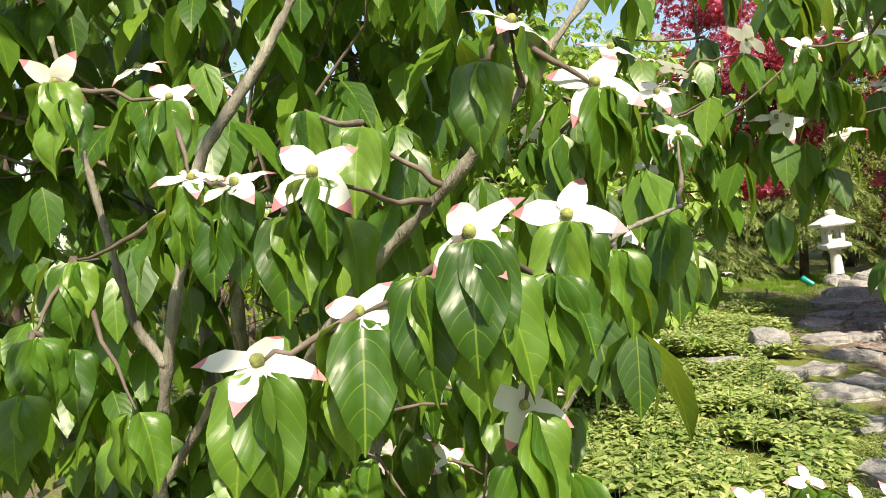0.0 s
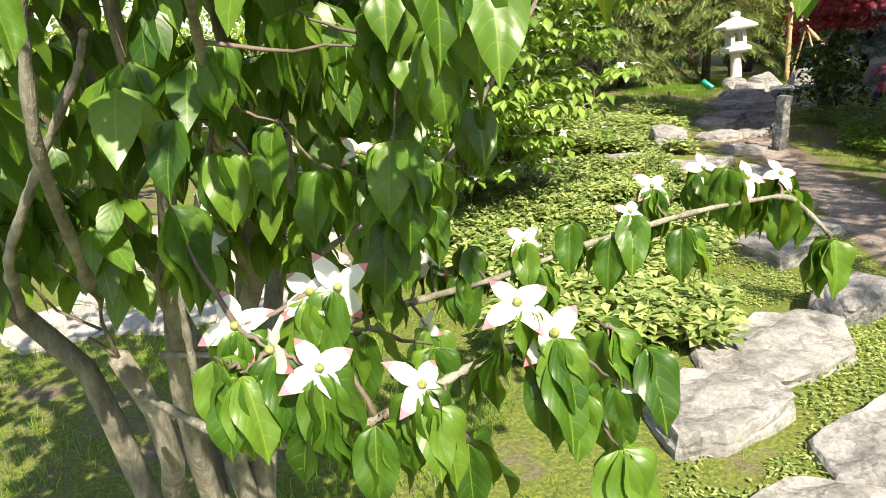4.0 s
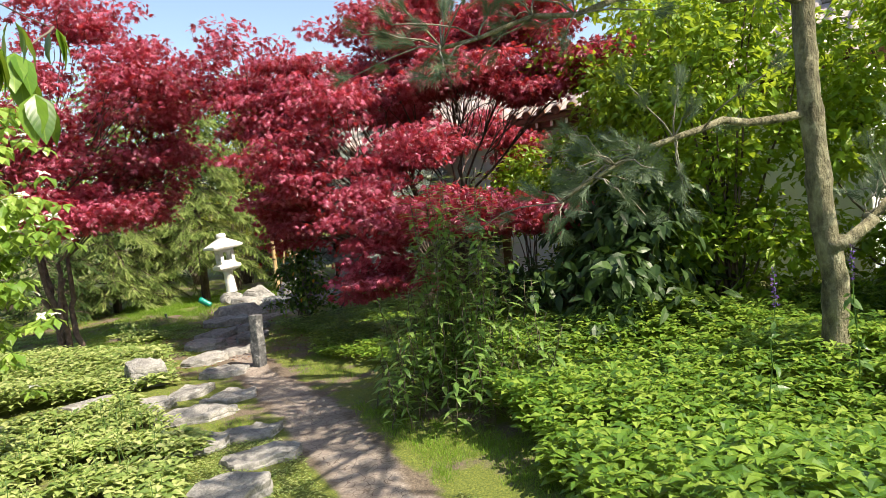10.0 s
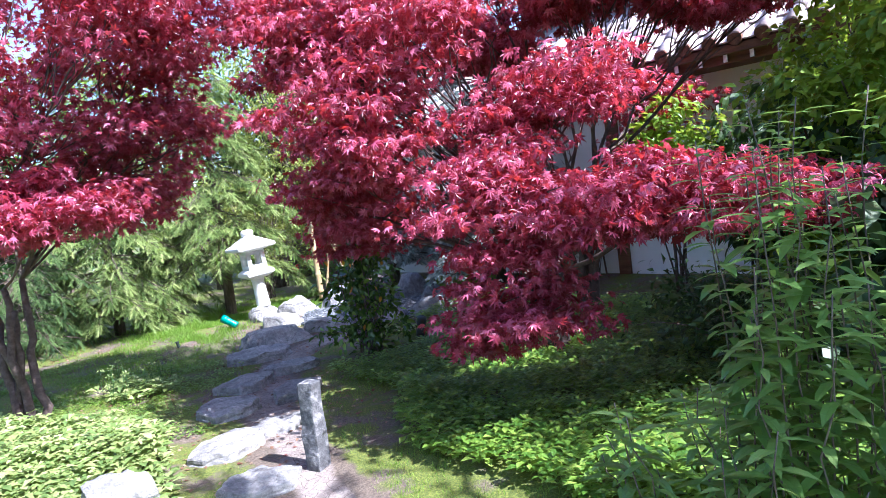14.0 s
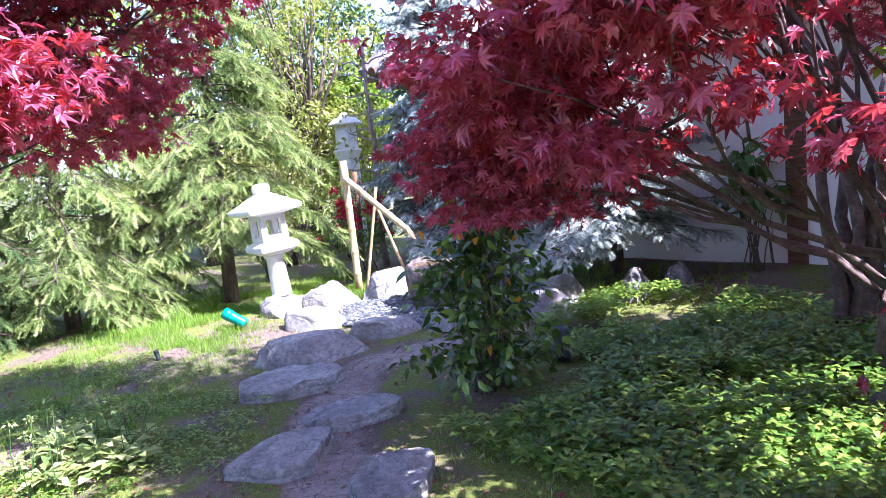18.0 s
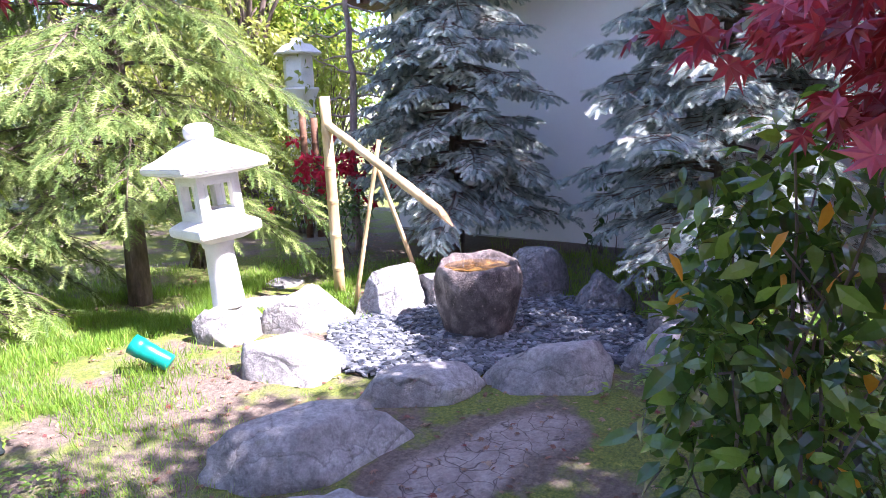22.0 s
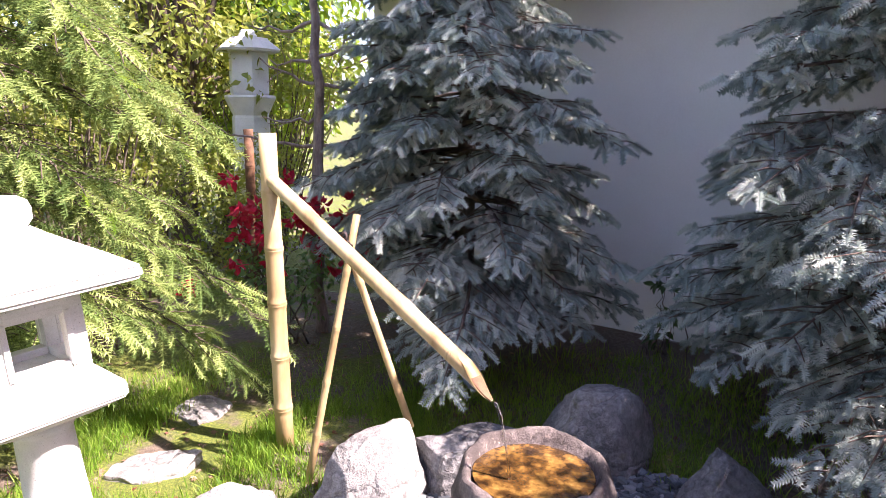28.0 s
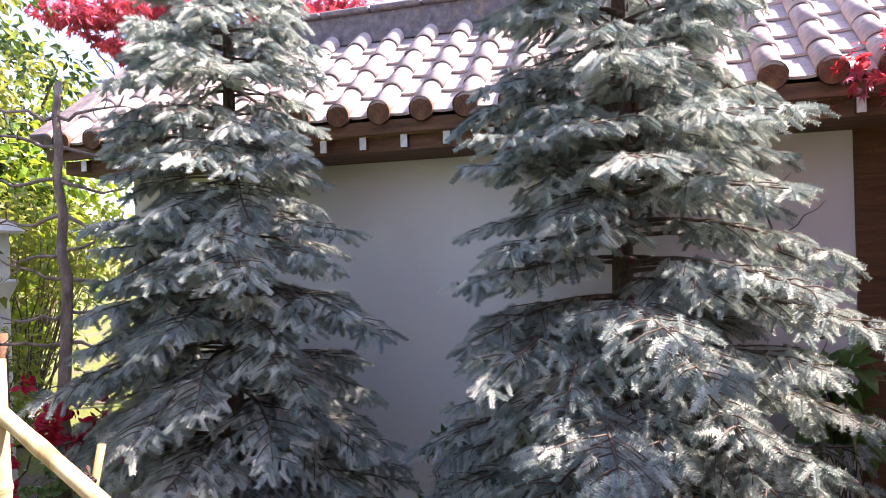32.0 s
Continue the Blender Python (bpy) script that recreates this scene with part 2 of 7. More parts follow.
def bamboo_mat():
    m, n, l, b = material("bamboo")
    f = noise_tex(n, l, 7, 6, 0.6, "Object", (1, 1, 0.25))
    col = ramp(n, l, f, [(0.3, (0.27, 0.165, 0.075)), (0.5, (0.51, 0.37, 0.19)), (0.7, (0.69, 0.56, 0.36))])
    st = noise_tex(n, l, 30, 4, 0.7, "Object", (1, 1, 0.08))
    col = mixed(n, l, ramp(n, l, st, [(0.62, (0, 0, 0)), (0.75, (1, 1, 1))]), col, (0.2, 0.11, 0.05))
    l.new(col, b.inputs["Base Color"])
    b.inputs["Roughness"].default_value = 0.42
    bump(n, l, b, st, 0.2, 0.002)
    return m


BAMBOO = bamboo_mat()


def slate_mat():
    m, n, l, b = material("slate")
    g, oi = n.new("ShaderNodeNewGeometry"), n.new("ShaderNodeObjectInfo")
    add = n.new("ShaderNodeMath")
    add.operation = 'ADD'
    l.new(g.outputs["Random Per Island"], add.inputs[0]), l.new(oi.outputs["Random"], add.inputs[1])
    fr = n.new("ShaderNodeMath")
    fr.operation = 'FRACT'
    l.new(add.outputs[0], fr.inputs[0])
    col = ramp(n, l, fr.outputs[0], [(0.0, (0.035, 0.04, 0.046)), (0.5, (0.09, 0.1, 0.112)), (0.85, (0.17, 0.18, 0.195)), (1.0, (0.28, 0.29, 0.3))])
    f = noise_tex(n, l, 55, 5, 0.7)
    col = mixed(n, l, 0.5, col, ramp(n, l, f, [(0.3, (0.3, 0.3, 0.3)), (0.7, (0.7, 0.7, 0.7))]), 'OVERLAY')
    l.new(col, b.inputs["Base Color"])
    b.inputs["Roughness"].default_value = 0.6
    bump(n, l, b, f, 0.4, 0.004)
    return m


SLATE = slate_mat()


def water_mat():
    m, n, l, b = material("shallow_water")
    f = noise_tex(n, l, 14, 5, 0.65)
    l.new(ramp(n, l, f, [(0.36, (0.018, 0.01, 0.005)), (0.5, (0.085, 0.042, 0.012)), (0.62, (0.24, 0.13, 0.032)), (0.75, (0.42, 0.27, 0.09))]), b.inputs["Base Color"])
    b.inputs["Roughness"].default_value = 0.06
    bump(n, l, b, noise_tex(n, l, 45, 3), 0.5, 0.006)
    return m


WATER = water_mat()
JET, jn, jl, jb = material("water_jet")
jb.inputs["Transmission Weight"].default_value, jb.inputs["Roughness"].default_value, jb.inputs["IOR"].default_value = 1.0, 0.02, 1.33

DOGWOOD = leaf_mat("dogwood_leaf", [(0.024, 0.075, 0.009), (0.045, 0.12, 0.013), (0.08, 0.175, 0.02), (0.14, 0.25, 0.03)], (0.42, 0.57, 0.055), 0.38, 0.34, 0.3, 0.5)
# paler copy of DOGWOOD: sunlight on the farther tree is put into its tones
DOGWOOD_SUNLIT = leaf_mat("dogwood_leaf_sunlit", [(0.1, 0.2, 0.03), (0.18, 0.3, 0.05), (0.31, 0.43, 0.1)], (0.5, 0.64, 0.1), 0.34, 0.38)
BRACT = leaf_mat("dogwood_bract", [(0.72, 0.72, 0.62), (0.8, 0.8, 0.74), (0.82, 0.79, 0.76)], (0.8, 0.8, 0.68), 0.55, 0.3)
BRACT_TIP = leaf_mat("bract_tip", [(0.6, 0.2, 0.24), (0.7, 0.35, 0.36)], (0.8, 0.3, 0.35), 0.55, 0.3)
FLOWER_HEAD = plain_mat("flower_head", (0.22, 0.24, 0.07), 0.8, 0, 0.4, 400)
MAPLE_RED = leaf_mat("maple_leaf", [(0.085, 0.008, 0.022), (0.2, 0.02, 0.055), (0.36, 0.055, 0.12), (0.55, 0.15, 0.25)], (0.88, 0.07, 0.045), 0.38, 0.4, 0, 0.8)
BLUE_NEEDLE = leaf_mat("blue_needle", [(0.16, 0.205, 0.195), (0.29, 0.35, 0.33), (0.46, 0.52, 0.48), (0.64, 0.67, 0.61)], (0.4, 0.5, 0.4), 0.8, 0.1, 0, 0.15)
GREEN_NEEDLE = leaf_mat("green_needle", [(0.06, 0.105, 0.03), (0.13, 0.2, 0.055), (0.25, 0.335, 0.1), (0.42, 0.49, 0.18)], (0.5, 0.57, 0.18), 0.8, 0.22, 0, 0.15)
# darker fir green: the maple's shade on the low fir is put into the colour
SHADED_NEEDLE = leaf_mat("shaded_needle", [(0.03, 0.06, 0.02), (0.06, 0.11, 0.034), (0.13, 0.2, 0.06)], (0.2, 0.3, 0.08), 0.7, 0.15, 0, 0.2)
PINE_NEEDLE = leaf_mat("pine_needle", [(0.05, 0.085, 0.05), (0.1, 0.15, 0.09), (0.19, 0.25, 0.15)], (0.2, 0.3, 0.1), 0.5, 0.15)
COVER = leaf_mat("ground_cover_leaf", [(0.036, 0.095, 0.014), (0.082, 0.175, 0.024), (0.16, 0.27, 0.037), (0.29, 0.39, 0.07)], (0.45, 0.58, 0.07), 0.32, 0.33, 0, 0.7)
BED = leaf_mat("bed_leaf", [(0.11, 0.18, 0.05), (0.2, 0.28, 0.075), (0.32, 0.39, 0.13), (0.46, 0.49, 0.21)], (0.42, 0.5, 0.12), 0.5, 0.35)
SHRUB = leaf_mat("shrub_leaf", [(0.04, 0.1, 0.026), (0.085, 0.17, 0.045), (0.16, 0.26, 0.08)], (0.26, 0.44, 0.08), 0.38, 0.32, 0, 0.55)
PERENNIAL = leaf_mat("perennial_leaf", [(0.06, 0.135, 0.03), (0.14, 0.25, 0.06), (0.26, 0.38, 0.11)], (0.42, 0.58, 0.1), 0.36, 0.4, 0, 0.6)
LAUREL = leaf_mat("laurel_leaf", [(0.02, 0.05, 0.011), (0.04, 0.09, 0.016), (0.08, 0.155, 0.026), (0.22, 0.33, 0.05)], (0.22, 0.36, 0.04), 0.22, 0.22, 0, 0.7)
YELLOW_GREEN = leaf_mat("bright_leaf", [(0.08, 0.175, 0.016), (0.16, 0.28, 0.024), (0.29, 0.4, 0.04)], (0.52, 0.62, 0.05), 0.4, 0.42)
CANE_LEAF = leaf_mat("cane_leaf", [(0.1, 0.14, 0.025), (0.18, 0.22, 0.04), (0.3, 0.32, 0.08)], (0.45, 0.48, 0.08), 0.45, 0.4)
DARK_GREEN = leaf_mat("dark_leaf", [(0.02, 0.045, 0.014), (0.035, 0.075, 0.02), (0.06, 0.11, 0.03)], (0.14, 0.24, 0.04), 0.45, 0.25)
ORANGE_LEAF = leaf_mat("orange_leaf", [(0.6, 0.25, 0.02), (0.7, 0.35, 0.03)], (0.8, 0.4, 0.04), 0.4, 0.35)
ROSE = leaf_mat("rose_petal", [(0.4, 0.008, 0.03), (0.6, 0.015, 0.06)], (0.7, 0.03, 0.08), 0.5, 0.3)
SALVIA = leaf_mat("violet_petal", [(0.12, 0.06, 0.3), (0.2, 0.1, 0.42)], (0.3, 0.15, 0.6), 0.5, 0.3)
GRASS = leaf_mat("grass_blade", [(0.06, 0.15, 0.013), (0.11, 0.235, 0.02), (0.18, 0.32, 0.03), (0.28, 0.36, 0.07)], (0.4, 0.58, 0.055), 0.5, 0.4)
LITTER = leaf_mat("leaf_litter", [(0.12, 0.06, 0.035), (0.22, 0.13, 0.08), (0.34, 0.24, 0.16), (0.14, 0.02, 0.02)], (0.3, 0.18, 0.1), 0.8, 0.1)


def ground_mat():
    """Soil, dry cracked earth where people tread, moss and short grass elsewhere."""
    m, n, l, b = material("garden_soil")
    tread = n.new("ShaderNodeAttribute"); tread.attribute_name = "tread"
    moss = n.new("ShaderNodeAttribute"); moss.attribute_name = "moss"
    broad = noise_tex(n, l, 2.2, 6, 0.65)
    fine = noise_tex(n, l, 45, 5, 0.7)
    soil = ramp(n, l, fine, [(0.3, (0.075, 0.055, 0.04)), (0.55, (0.15, 0.115, 0.085)), (0.75, (0.24, 0.19, 0.145))])
    dry = ramp(n, l, noise_tex(n, l, 5, 6, 0.7), [(0.3, (0.16, 0.128, 0.11)), (0.5, (0.26, 0.215, 0.185)), (0.7, (0.36, 0.31, 0.27))])
    dry = mixed(n, l, 0.6, dry, ramp(n, l, fine, [(0.3, (0.3, 0.3, 0.3)), (0.7, (0.7, 0.7, 0.7))]), 'OVERLAY')
    tc = n.new("ShaderNodeTexCoord")
    vo = n.new("ShaderNodeTexVoronoi"); vo.feature = 'DISTANCE_TO_EDGE'; vo.inputs["Scale"].default_value = 13
    wob = n.new("ShaderNodeTexNoise"); wob.inputs["Scale"].default_value = 6
    l.new(tc.outputs["Object"], wob.inputs["Vector"])
    l.new(mixed(n, l, 0.12, tc.outputs["Object"], wob.outputs["Color"]), vo.inputs["Vector"])
    crack = ramp(n, l, vo.outputs["Distance"], [(0.0, (1, 1, 1)), (0.03, (0, 0, 0))])
    dry = mixed(n, l, crack, dry, (0.08, 0.055, 0.045))
    green = ramp(n, l, noise_tex(n, l, 70, 4, 0.7), [(0.3, (0.045, 0.07, 0.011)), (0.5, (0.115, 0.145, 0.02)), (0.72, (0.23, 0.24, 0.04))])
    def gate(attr, lo, hi):
        s = n.new("ShaderNodeMath"); s.operation = 'MULTIPLY_ADD'; s.inputs[1].default_value = 1.5
        l.new(broad, s.inputs[0]), l.new(attr.outputs["Fac"], s.inputs[2])
        half = n.new("ShaderNodeMath"); half.operation = 'MULTIPLY'; half.inputs[1].default_value = 0.5
        l.new(s.outputs[0], half.inputs[0])
        return ramp(n, l, half.outputs[0], [(lo, (0, 0, 0)), (hi, (1, 1, 1))])
    col = mixed(n, l, gate(tread, 0.54, 0.66), soil, dry)
    col = mixed(n, l, gate(moss, 0.58, 0.66), col, green)
    l.new(col, b.inputs["Base Color"])
    b.inputs["Roughness"].default_value = 0.95
    h = n.new("ShaderNodeMath"); h.operation = 'ADD'
    l.new(fine, h.inputs[0]), l.new(noise_tex(n, l, 12, 5, 0.7), h.inputs[1])
    bump(n, l, b, h.outputs[0], 0.8, 0.02)
    return m


SOIL = ground_mat()


# ---- shapes ----
def mesh_of(name, verts, faces, mats=(), smooth=False, index=None, uv=None):
    """A mesh from an array of points and an array of faces, all with the same number of corners."""
    me = bpy.data.meshes.new(name)
    verts, faces = np.asarray(verts, dtype=np.float32), np.asarray(faces, dtype=np.int32)
    k = faces.shape[1]
    me.vertices.add(len(verts))
    me.vertices.foreach_set("co", verts.ravel())
    me.loops.add(faces.size)
    me.loops.foreach_set("vertex_index", faces.ravel())
    me.polygons.add(len(faces))
    me.polygons.foreach_set("loop_start", np.arange(0, faces.size, k, dtype=np.int32))
    if index is not None:
        me.polygons.foreach_set("material_index", np.asarray(index, dtype=np.int32))
    me.polygons.foreach_set("use_smooth", np.full(len(faces), smooth))
    if uv is not None:
        lay = me.uv_layers.new(name="UVMap")
        lay.data.foreach_set("uv", np.asarray(uv, dtype=np.float32)[faces.ravel()].ravel())
    for m in mats:
        me.materials.append(m)
    me.update(calc_edges=True)
    me.validate()
    return me


def thing(name, label, category, at=(0, 0, 0), turn=0, group="", kind=""):
    ob = new(name)
    ob.matrix_world = pose(*at, 0, 0, turn)
    return tagged(ob, label, category, group, kind)


def part(name, me, material_, parent, label="", m=None):
    """One mesh as a part under a thing or under a part; a bmesh or a mesh."""
    if isinstance(me, bmesh.types.BMesh):
        bm, me = me, bpy.data.meshes.new(name)
        bm.to_mesh(me)
        bm.free()
    if material_ is not None and not me.materials:
        me.materials.append(material_)
    ob = new(name, me)
    ob.parent = parent
    if m is not None:
        ob.matrix_local = m
    if label:
        ob["label"] = label
    return ob


def solid(name, me, material_, label, category, at=None, group="", kind=""):
    ob = part(name, me, material_, None, label, at)
    return tagged(ob, label, category, group, kind)


def shade(me, smooth=True):
    me.polygons.foreach_set("use_smooth", np.full(len(me.polygons), smooth))
    return me


def strew(template, faces, places, frames, mats=(), name="leaves", smooth=False, uv=None, index=None):
    """One template set at many places: frames are n 3x3 matrices (turn and size)."""
    template, faces = np.asarray(template, float), np.asarray(faces)
    places, frames = np.asarray(places, float), np.asarray(frames, float)
    v = np.einsum("nij,kj->nki", frames, template) + places[:, None, :]
    n, k = len(places), len(template)
    f = (faces[None] + (np.arange(n) * k)[:, None, None]).reshape(-1, faces.shape[1])
    u = None if uv is None else np.tile(np.asarray(uv, float), (n, 1))
    i = None if index is None else np.tile(np.asarray(index), n)
    return mesh_of(name, v.reshape(-1, 3), f, mats, smooth, i, u)


def unit(a):
    return a / np.maximum(np.linalg.norm(a, axis=-1, keepdims=True), 1e-9)


def aimed(along, up, size):
    """Frames whose y runs along, with z near up."""
    y = unit(np.asarray(along, float))
    x = unit(np.cross(y, up))
    z = np.cross(x, y)
    return np.stack([x, y, z], -1) * np.asarray(size, float)[:, None, None]


def tube(points, radii, seg=7, cap=True):
    """A tapered round stem through the points."""
    p = np.asarray(points, float)
    r = np.asarray(radii, float)
    t = unit(np.gradient(p, axis=0))
    ref = np.array([0.13, 0.31, 0.94]) if abs(t[0][2]) < 0.9 else np.array([0.9, 0.3, 0.1])
    a = unit(np.cross(t, ref))
    b = np.cross(t, a)
    ang = np.linspace(0, 2 * np.pi, seg, endpoint=False)
    v = (p[:, None] + r[:, None, None] * (np.cos(ang)[None, :, None] * a[:, None] + np.sin(ang)[None, :, None] * b[:, None])).reshape(-1, 3)
    i = np.arange(len(p) - 1)[:, None] * seg
    j = np.arange(seg)[None]
    k = (j + 1) % seg
    f = np.stack([i + j, i + k, i + seg + k, i + seg + j], -1).reshape(-1, 4)
    if cap:
        e = len(v)
        v = np.vstack([v, p[:1], p[-1:]])
        s = np.arange(seg)
        o = (len(p) - 1) * seg
        f = np.vstack([f, np.stack([np.full(seg, e), (s + 1) % seg, s, s], -1), np.stack([np.full(seg, e + 1), o + s, o + (s + 1) % seg, o + (s + 1) % seg], -1)])
    return v, f


def tri_ok(f):
    """Quads in which the last corner repeats become two equal corners: split all into triangles instead."""
    f = np.asarray(f)
    a, b = f[:, [0, 1, 2]], f[:, [0, 2, 3]]
    b = b[b[:, 1] != b[:, 2]]
    return np.vstack([a, b])


def tubes(list_of, name, mats, smooth=True):
    vs, fs, o = [], [], 0
    for v, f in list_of:
        vs.append(v), fs.append(tri_ok(f) + o)
        o += len(v)
    return mesh_of(name, np.vstack(vs), np.vstack(fs), mats, smooth)


def bend(a, b, sag=0.0, wob=0.0, n=8, r=None):
    """A curved line from a to b."""
    r = r or rng
    t = np.linspace(0, 1, n)[:, None]
    p = np.asarray(a, float) * (1 - t) + np.asarray(b, float) * t
    p[:, 2] += sag * 4 * (t * (1 - t))[:, 0]
    if wob:
        w = r.normal(0, wob, (n, 3))
        w[0] = w[-1] = 0
        p += w
    return p


def lathe(profile, seg=24):
    """Turned shape about z: profile rows of radius, height."""
    bm = bmesh.new()
    rings = []
    for r, z in profile:
        rings.append([bm.verts.new((r * math.cos(i * 2 * math.pi / seg), r * math.sin(i * 2 * math.pi / seg), z)) for i in range(seg)])
    for a, b in zip(rings, rings[1:]):
        for i in range(seg):
            bm.faces.new((a[i], a[(i + 1) % seg], b[(i + 1) % seg], b[i]))
    bm.faces.new(rings[0][::-1])
    bm.faces.new(rings[-1])
    return bm


def slab(x0, y0, z0, x1, y1, z1, edge=0.004, seg=2):
    """A block with eased edges."""
    bm = bmesh.new()
    bmesh.ops.create_cube(bm, size=1)
    for v in bm.verts:
        v.co = Vector(((x0 + x1) / 2 + v.co.x * (x1 - x0), (y0 + y1) / 2 + v.co.y * (y1 - y0), (z0 + z1) / 2 + v.co.z * (z1 - z0)))
    if edge:
        bmesh.ops.bevel(bm, geom=bm.edges[:], offset=edge, segments=seg, affect='EDGES', profile=0.6)
    return bm


def rough_up(bm, size, amount, seed=0):
    for v in bm.verts:
        v.co += noise.noise_vector(v.co * size + Vector((seed * 3.7, seed * 1.3, 0))) * amount
    return bm


def boulder(lx, ly, h, seed, flat=0.0, sub=4, knob=0.16):
    """A worn rock of that length, width and height on z = 0: broken planes, rounded edges, a grained face. flat: how level its top is."""
    r = random.Random(seed)
    bm = bmesh.new()
    bmesh.ops.create_icosphere(bm, subdivisions=sub, radius=1)
    planes = []
    for _ in range(22):
        d = Vector((r.uniform(-1, 1), r.uniform(-1, 1), r.uniform(-0.4, 1))).normalized()
        planes.append((d, r.uniform(0.55, 0.84)))
    off = Vector((seed * 1.7, seed * 0.9, seed * 0.4))
    for v in bm.verts:
        c = v.co.copy()
        c *= 1 + knob * noise.noise(c * 1.3 + off) + 0.09 * noise.noise(c * 3.1 + off)
        for d, k in planes:
            over = c.dot(d) - k
            if over > 0:
                c -= d * over * 0.94
        c += noise.noise_vector(c * 6 + off) * 0.035 + noise.noise_vector(c * 14 + off) * 0.016
        c *= 1 + 0.12 * (noise.turbulence(c * 2.2 + off, 4, True) - 0.45)
        if flat and c.z > 1 - flat:
            c.z = 1 - flat + (c.z - 1 + flat) * 0.12
        v.co = c
    zmax = max(v.co.z for v in bm.verts)
    for v in bm.verts:
        z = v.co.z / zmax
        v.co = Vector((v.co.x * lx / 2, v.co.y * ly / 2, z * h if z > 0 else z * h * 0.5))
    me = bpy.data.meshes.new("rock")
    bm.to_mesh(me)
    bm.free()
    return shade(me)


def flagstone(lx, ly, h, seed):
    """A broken flat slab on z = 0: an angular outline, worn rim, a top that is level but uneven."""
    r = random.Random(seed)
    n = r.choice((5, 6, 7))
    corners = []
    for i in range(n):
        a = (i + r.uniform(-0.28, 0.28)) * 2 * math.pi / n
        q = r.uniform(0.84, 1.12)
        corners.append((q * lx / 2 * math.cos(a), q * ly / 2 * math.sin(a)))
    line = []
    for (x0, y0), (x1, y1) in zip(corners, corners[1:] + corners[:1]):
        for k in range(6):
            u = k / 6
            w = 0.018 * noise.noise(Vector((7 * (x0 + (x1 - x0) * u), 7 * (y0 + (y1 - y0) * u), seed)))
            ease = 1 - 0.025 * abs(2 * u - 1) ** 4
            line.append(((x0 + (x1 - x0) * u) * ease + w, (y0 + (y1 - y0) * u) * ease + w))
    bm = bmesh.new()
    tilt = (r.uniform(-0.05, 0.05), r.uniform(-0.05, 0.05))
    rings = []
    for q, z in ((1.04, -0.04), (1.04, 0.3 * h), (1.03, 0.55 * h), (1.0, 0.63 * h), (1.005, 0.75 * h), (1.0, 0.9 * h), (0.982, 0.99 * h), (0.955, h), (0.84, 1.01 * h), (0.7, 1.02 * h), (0.54, 1.03 * h), (0.38, 1.03 * h), (0.2, 1.02 * h)):
        ring = []
        for x, y in line:
            x1, y1 = q * x, q * y
            d = 0.014 * noise.noise(Vector((9 * x1, 9 * y1, seed))) + 0.008 * noise.noise(Vector((26 * x1, 26 * y1, seed + 5))) + 0.011 * round(2.2 * noise.noise(Vector((5 * x1 + 3, 8 * y1, seed + 9))))
            lip = (0.012 * noise.noise(Vector((18 * x1, 18 * y1, 40 * z + seed))) + 0.014 * noise.noise(Vector((5 * x1, 5 * y1, 25 * z + seed)))) if z < h else 0
            ring.append(bm.verts.new((x1 * (1 + lip * 3), y1 * (1 + lip * 3), z + (d + tilt[0] * x1 + tilt[1] * y1) * (1 if z > 0.5 * h else 0.2))))
        rings.append(ring)
    m = len(line)
    for p, q in zip(rings, rings[1:]):
        for i in range(m):
            bm.faces.new((p[i], p[(i + 1) % m], q[(i + 1) % m], q[i]))
    bm.faces.new(rings[-1])
    bm.faces.ensure_lookup_table()
    for i, face in enumerate(bm.faces):
        face.smooth = i >= 7 * m
    me = bpy.data.meshes.new("flagstone")
    bm.to_mesh(me), bm.free()
    return me


# ---- the ground ----
PATH_LINE = np.array([(1.3, 0.4), (2.0, 1.3), (2.5, 2.1), (2.95, 3.2), (3.4, 4.3), (3.7, 5.3), (4.1, 6.5), (4.55, 7.7), (5.2, 8.7), (5.9, 9.25), (6.5, 9.1)])


def line_distance(x, y, line):
    d = np.full(x.shape, 1e9)
    for a, b in zip(line, line[1:]):
        ab = b - a
        t = np.clip(((x - a[0]) * ab[0] + (y - a[1]) * ab[1]) / (ab @ ab), 0, 1)
        d = np.minimum(d, np.hypot(x - a[0] - t * ab[0], y - a[1] - t * ab[1]))
    return d


def lift(x, y):
    """Height of the ground: small unevenness, a low rise on either side of the trodden way."""
    x, y = np.asarray(x, float), np.asarray(y, float)
    w = 0.012 * np.sin(2.1 * x + 0.7 * y) + 0.01 * np.sin(1.3 * y - 2.6 * x + 1) + 0.006 * np.sin(6.1 * x + 4.3 * y)
    near = np.clip(1 - np.hypot(x - 5, y - 6) / 30, 0, 1)
    return (w + 0.05 * np.clip(line_distance(x, y, PATH_LINE) - 0.5, 0, 1.2)) * near


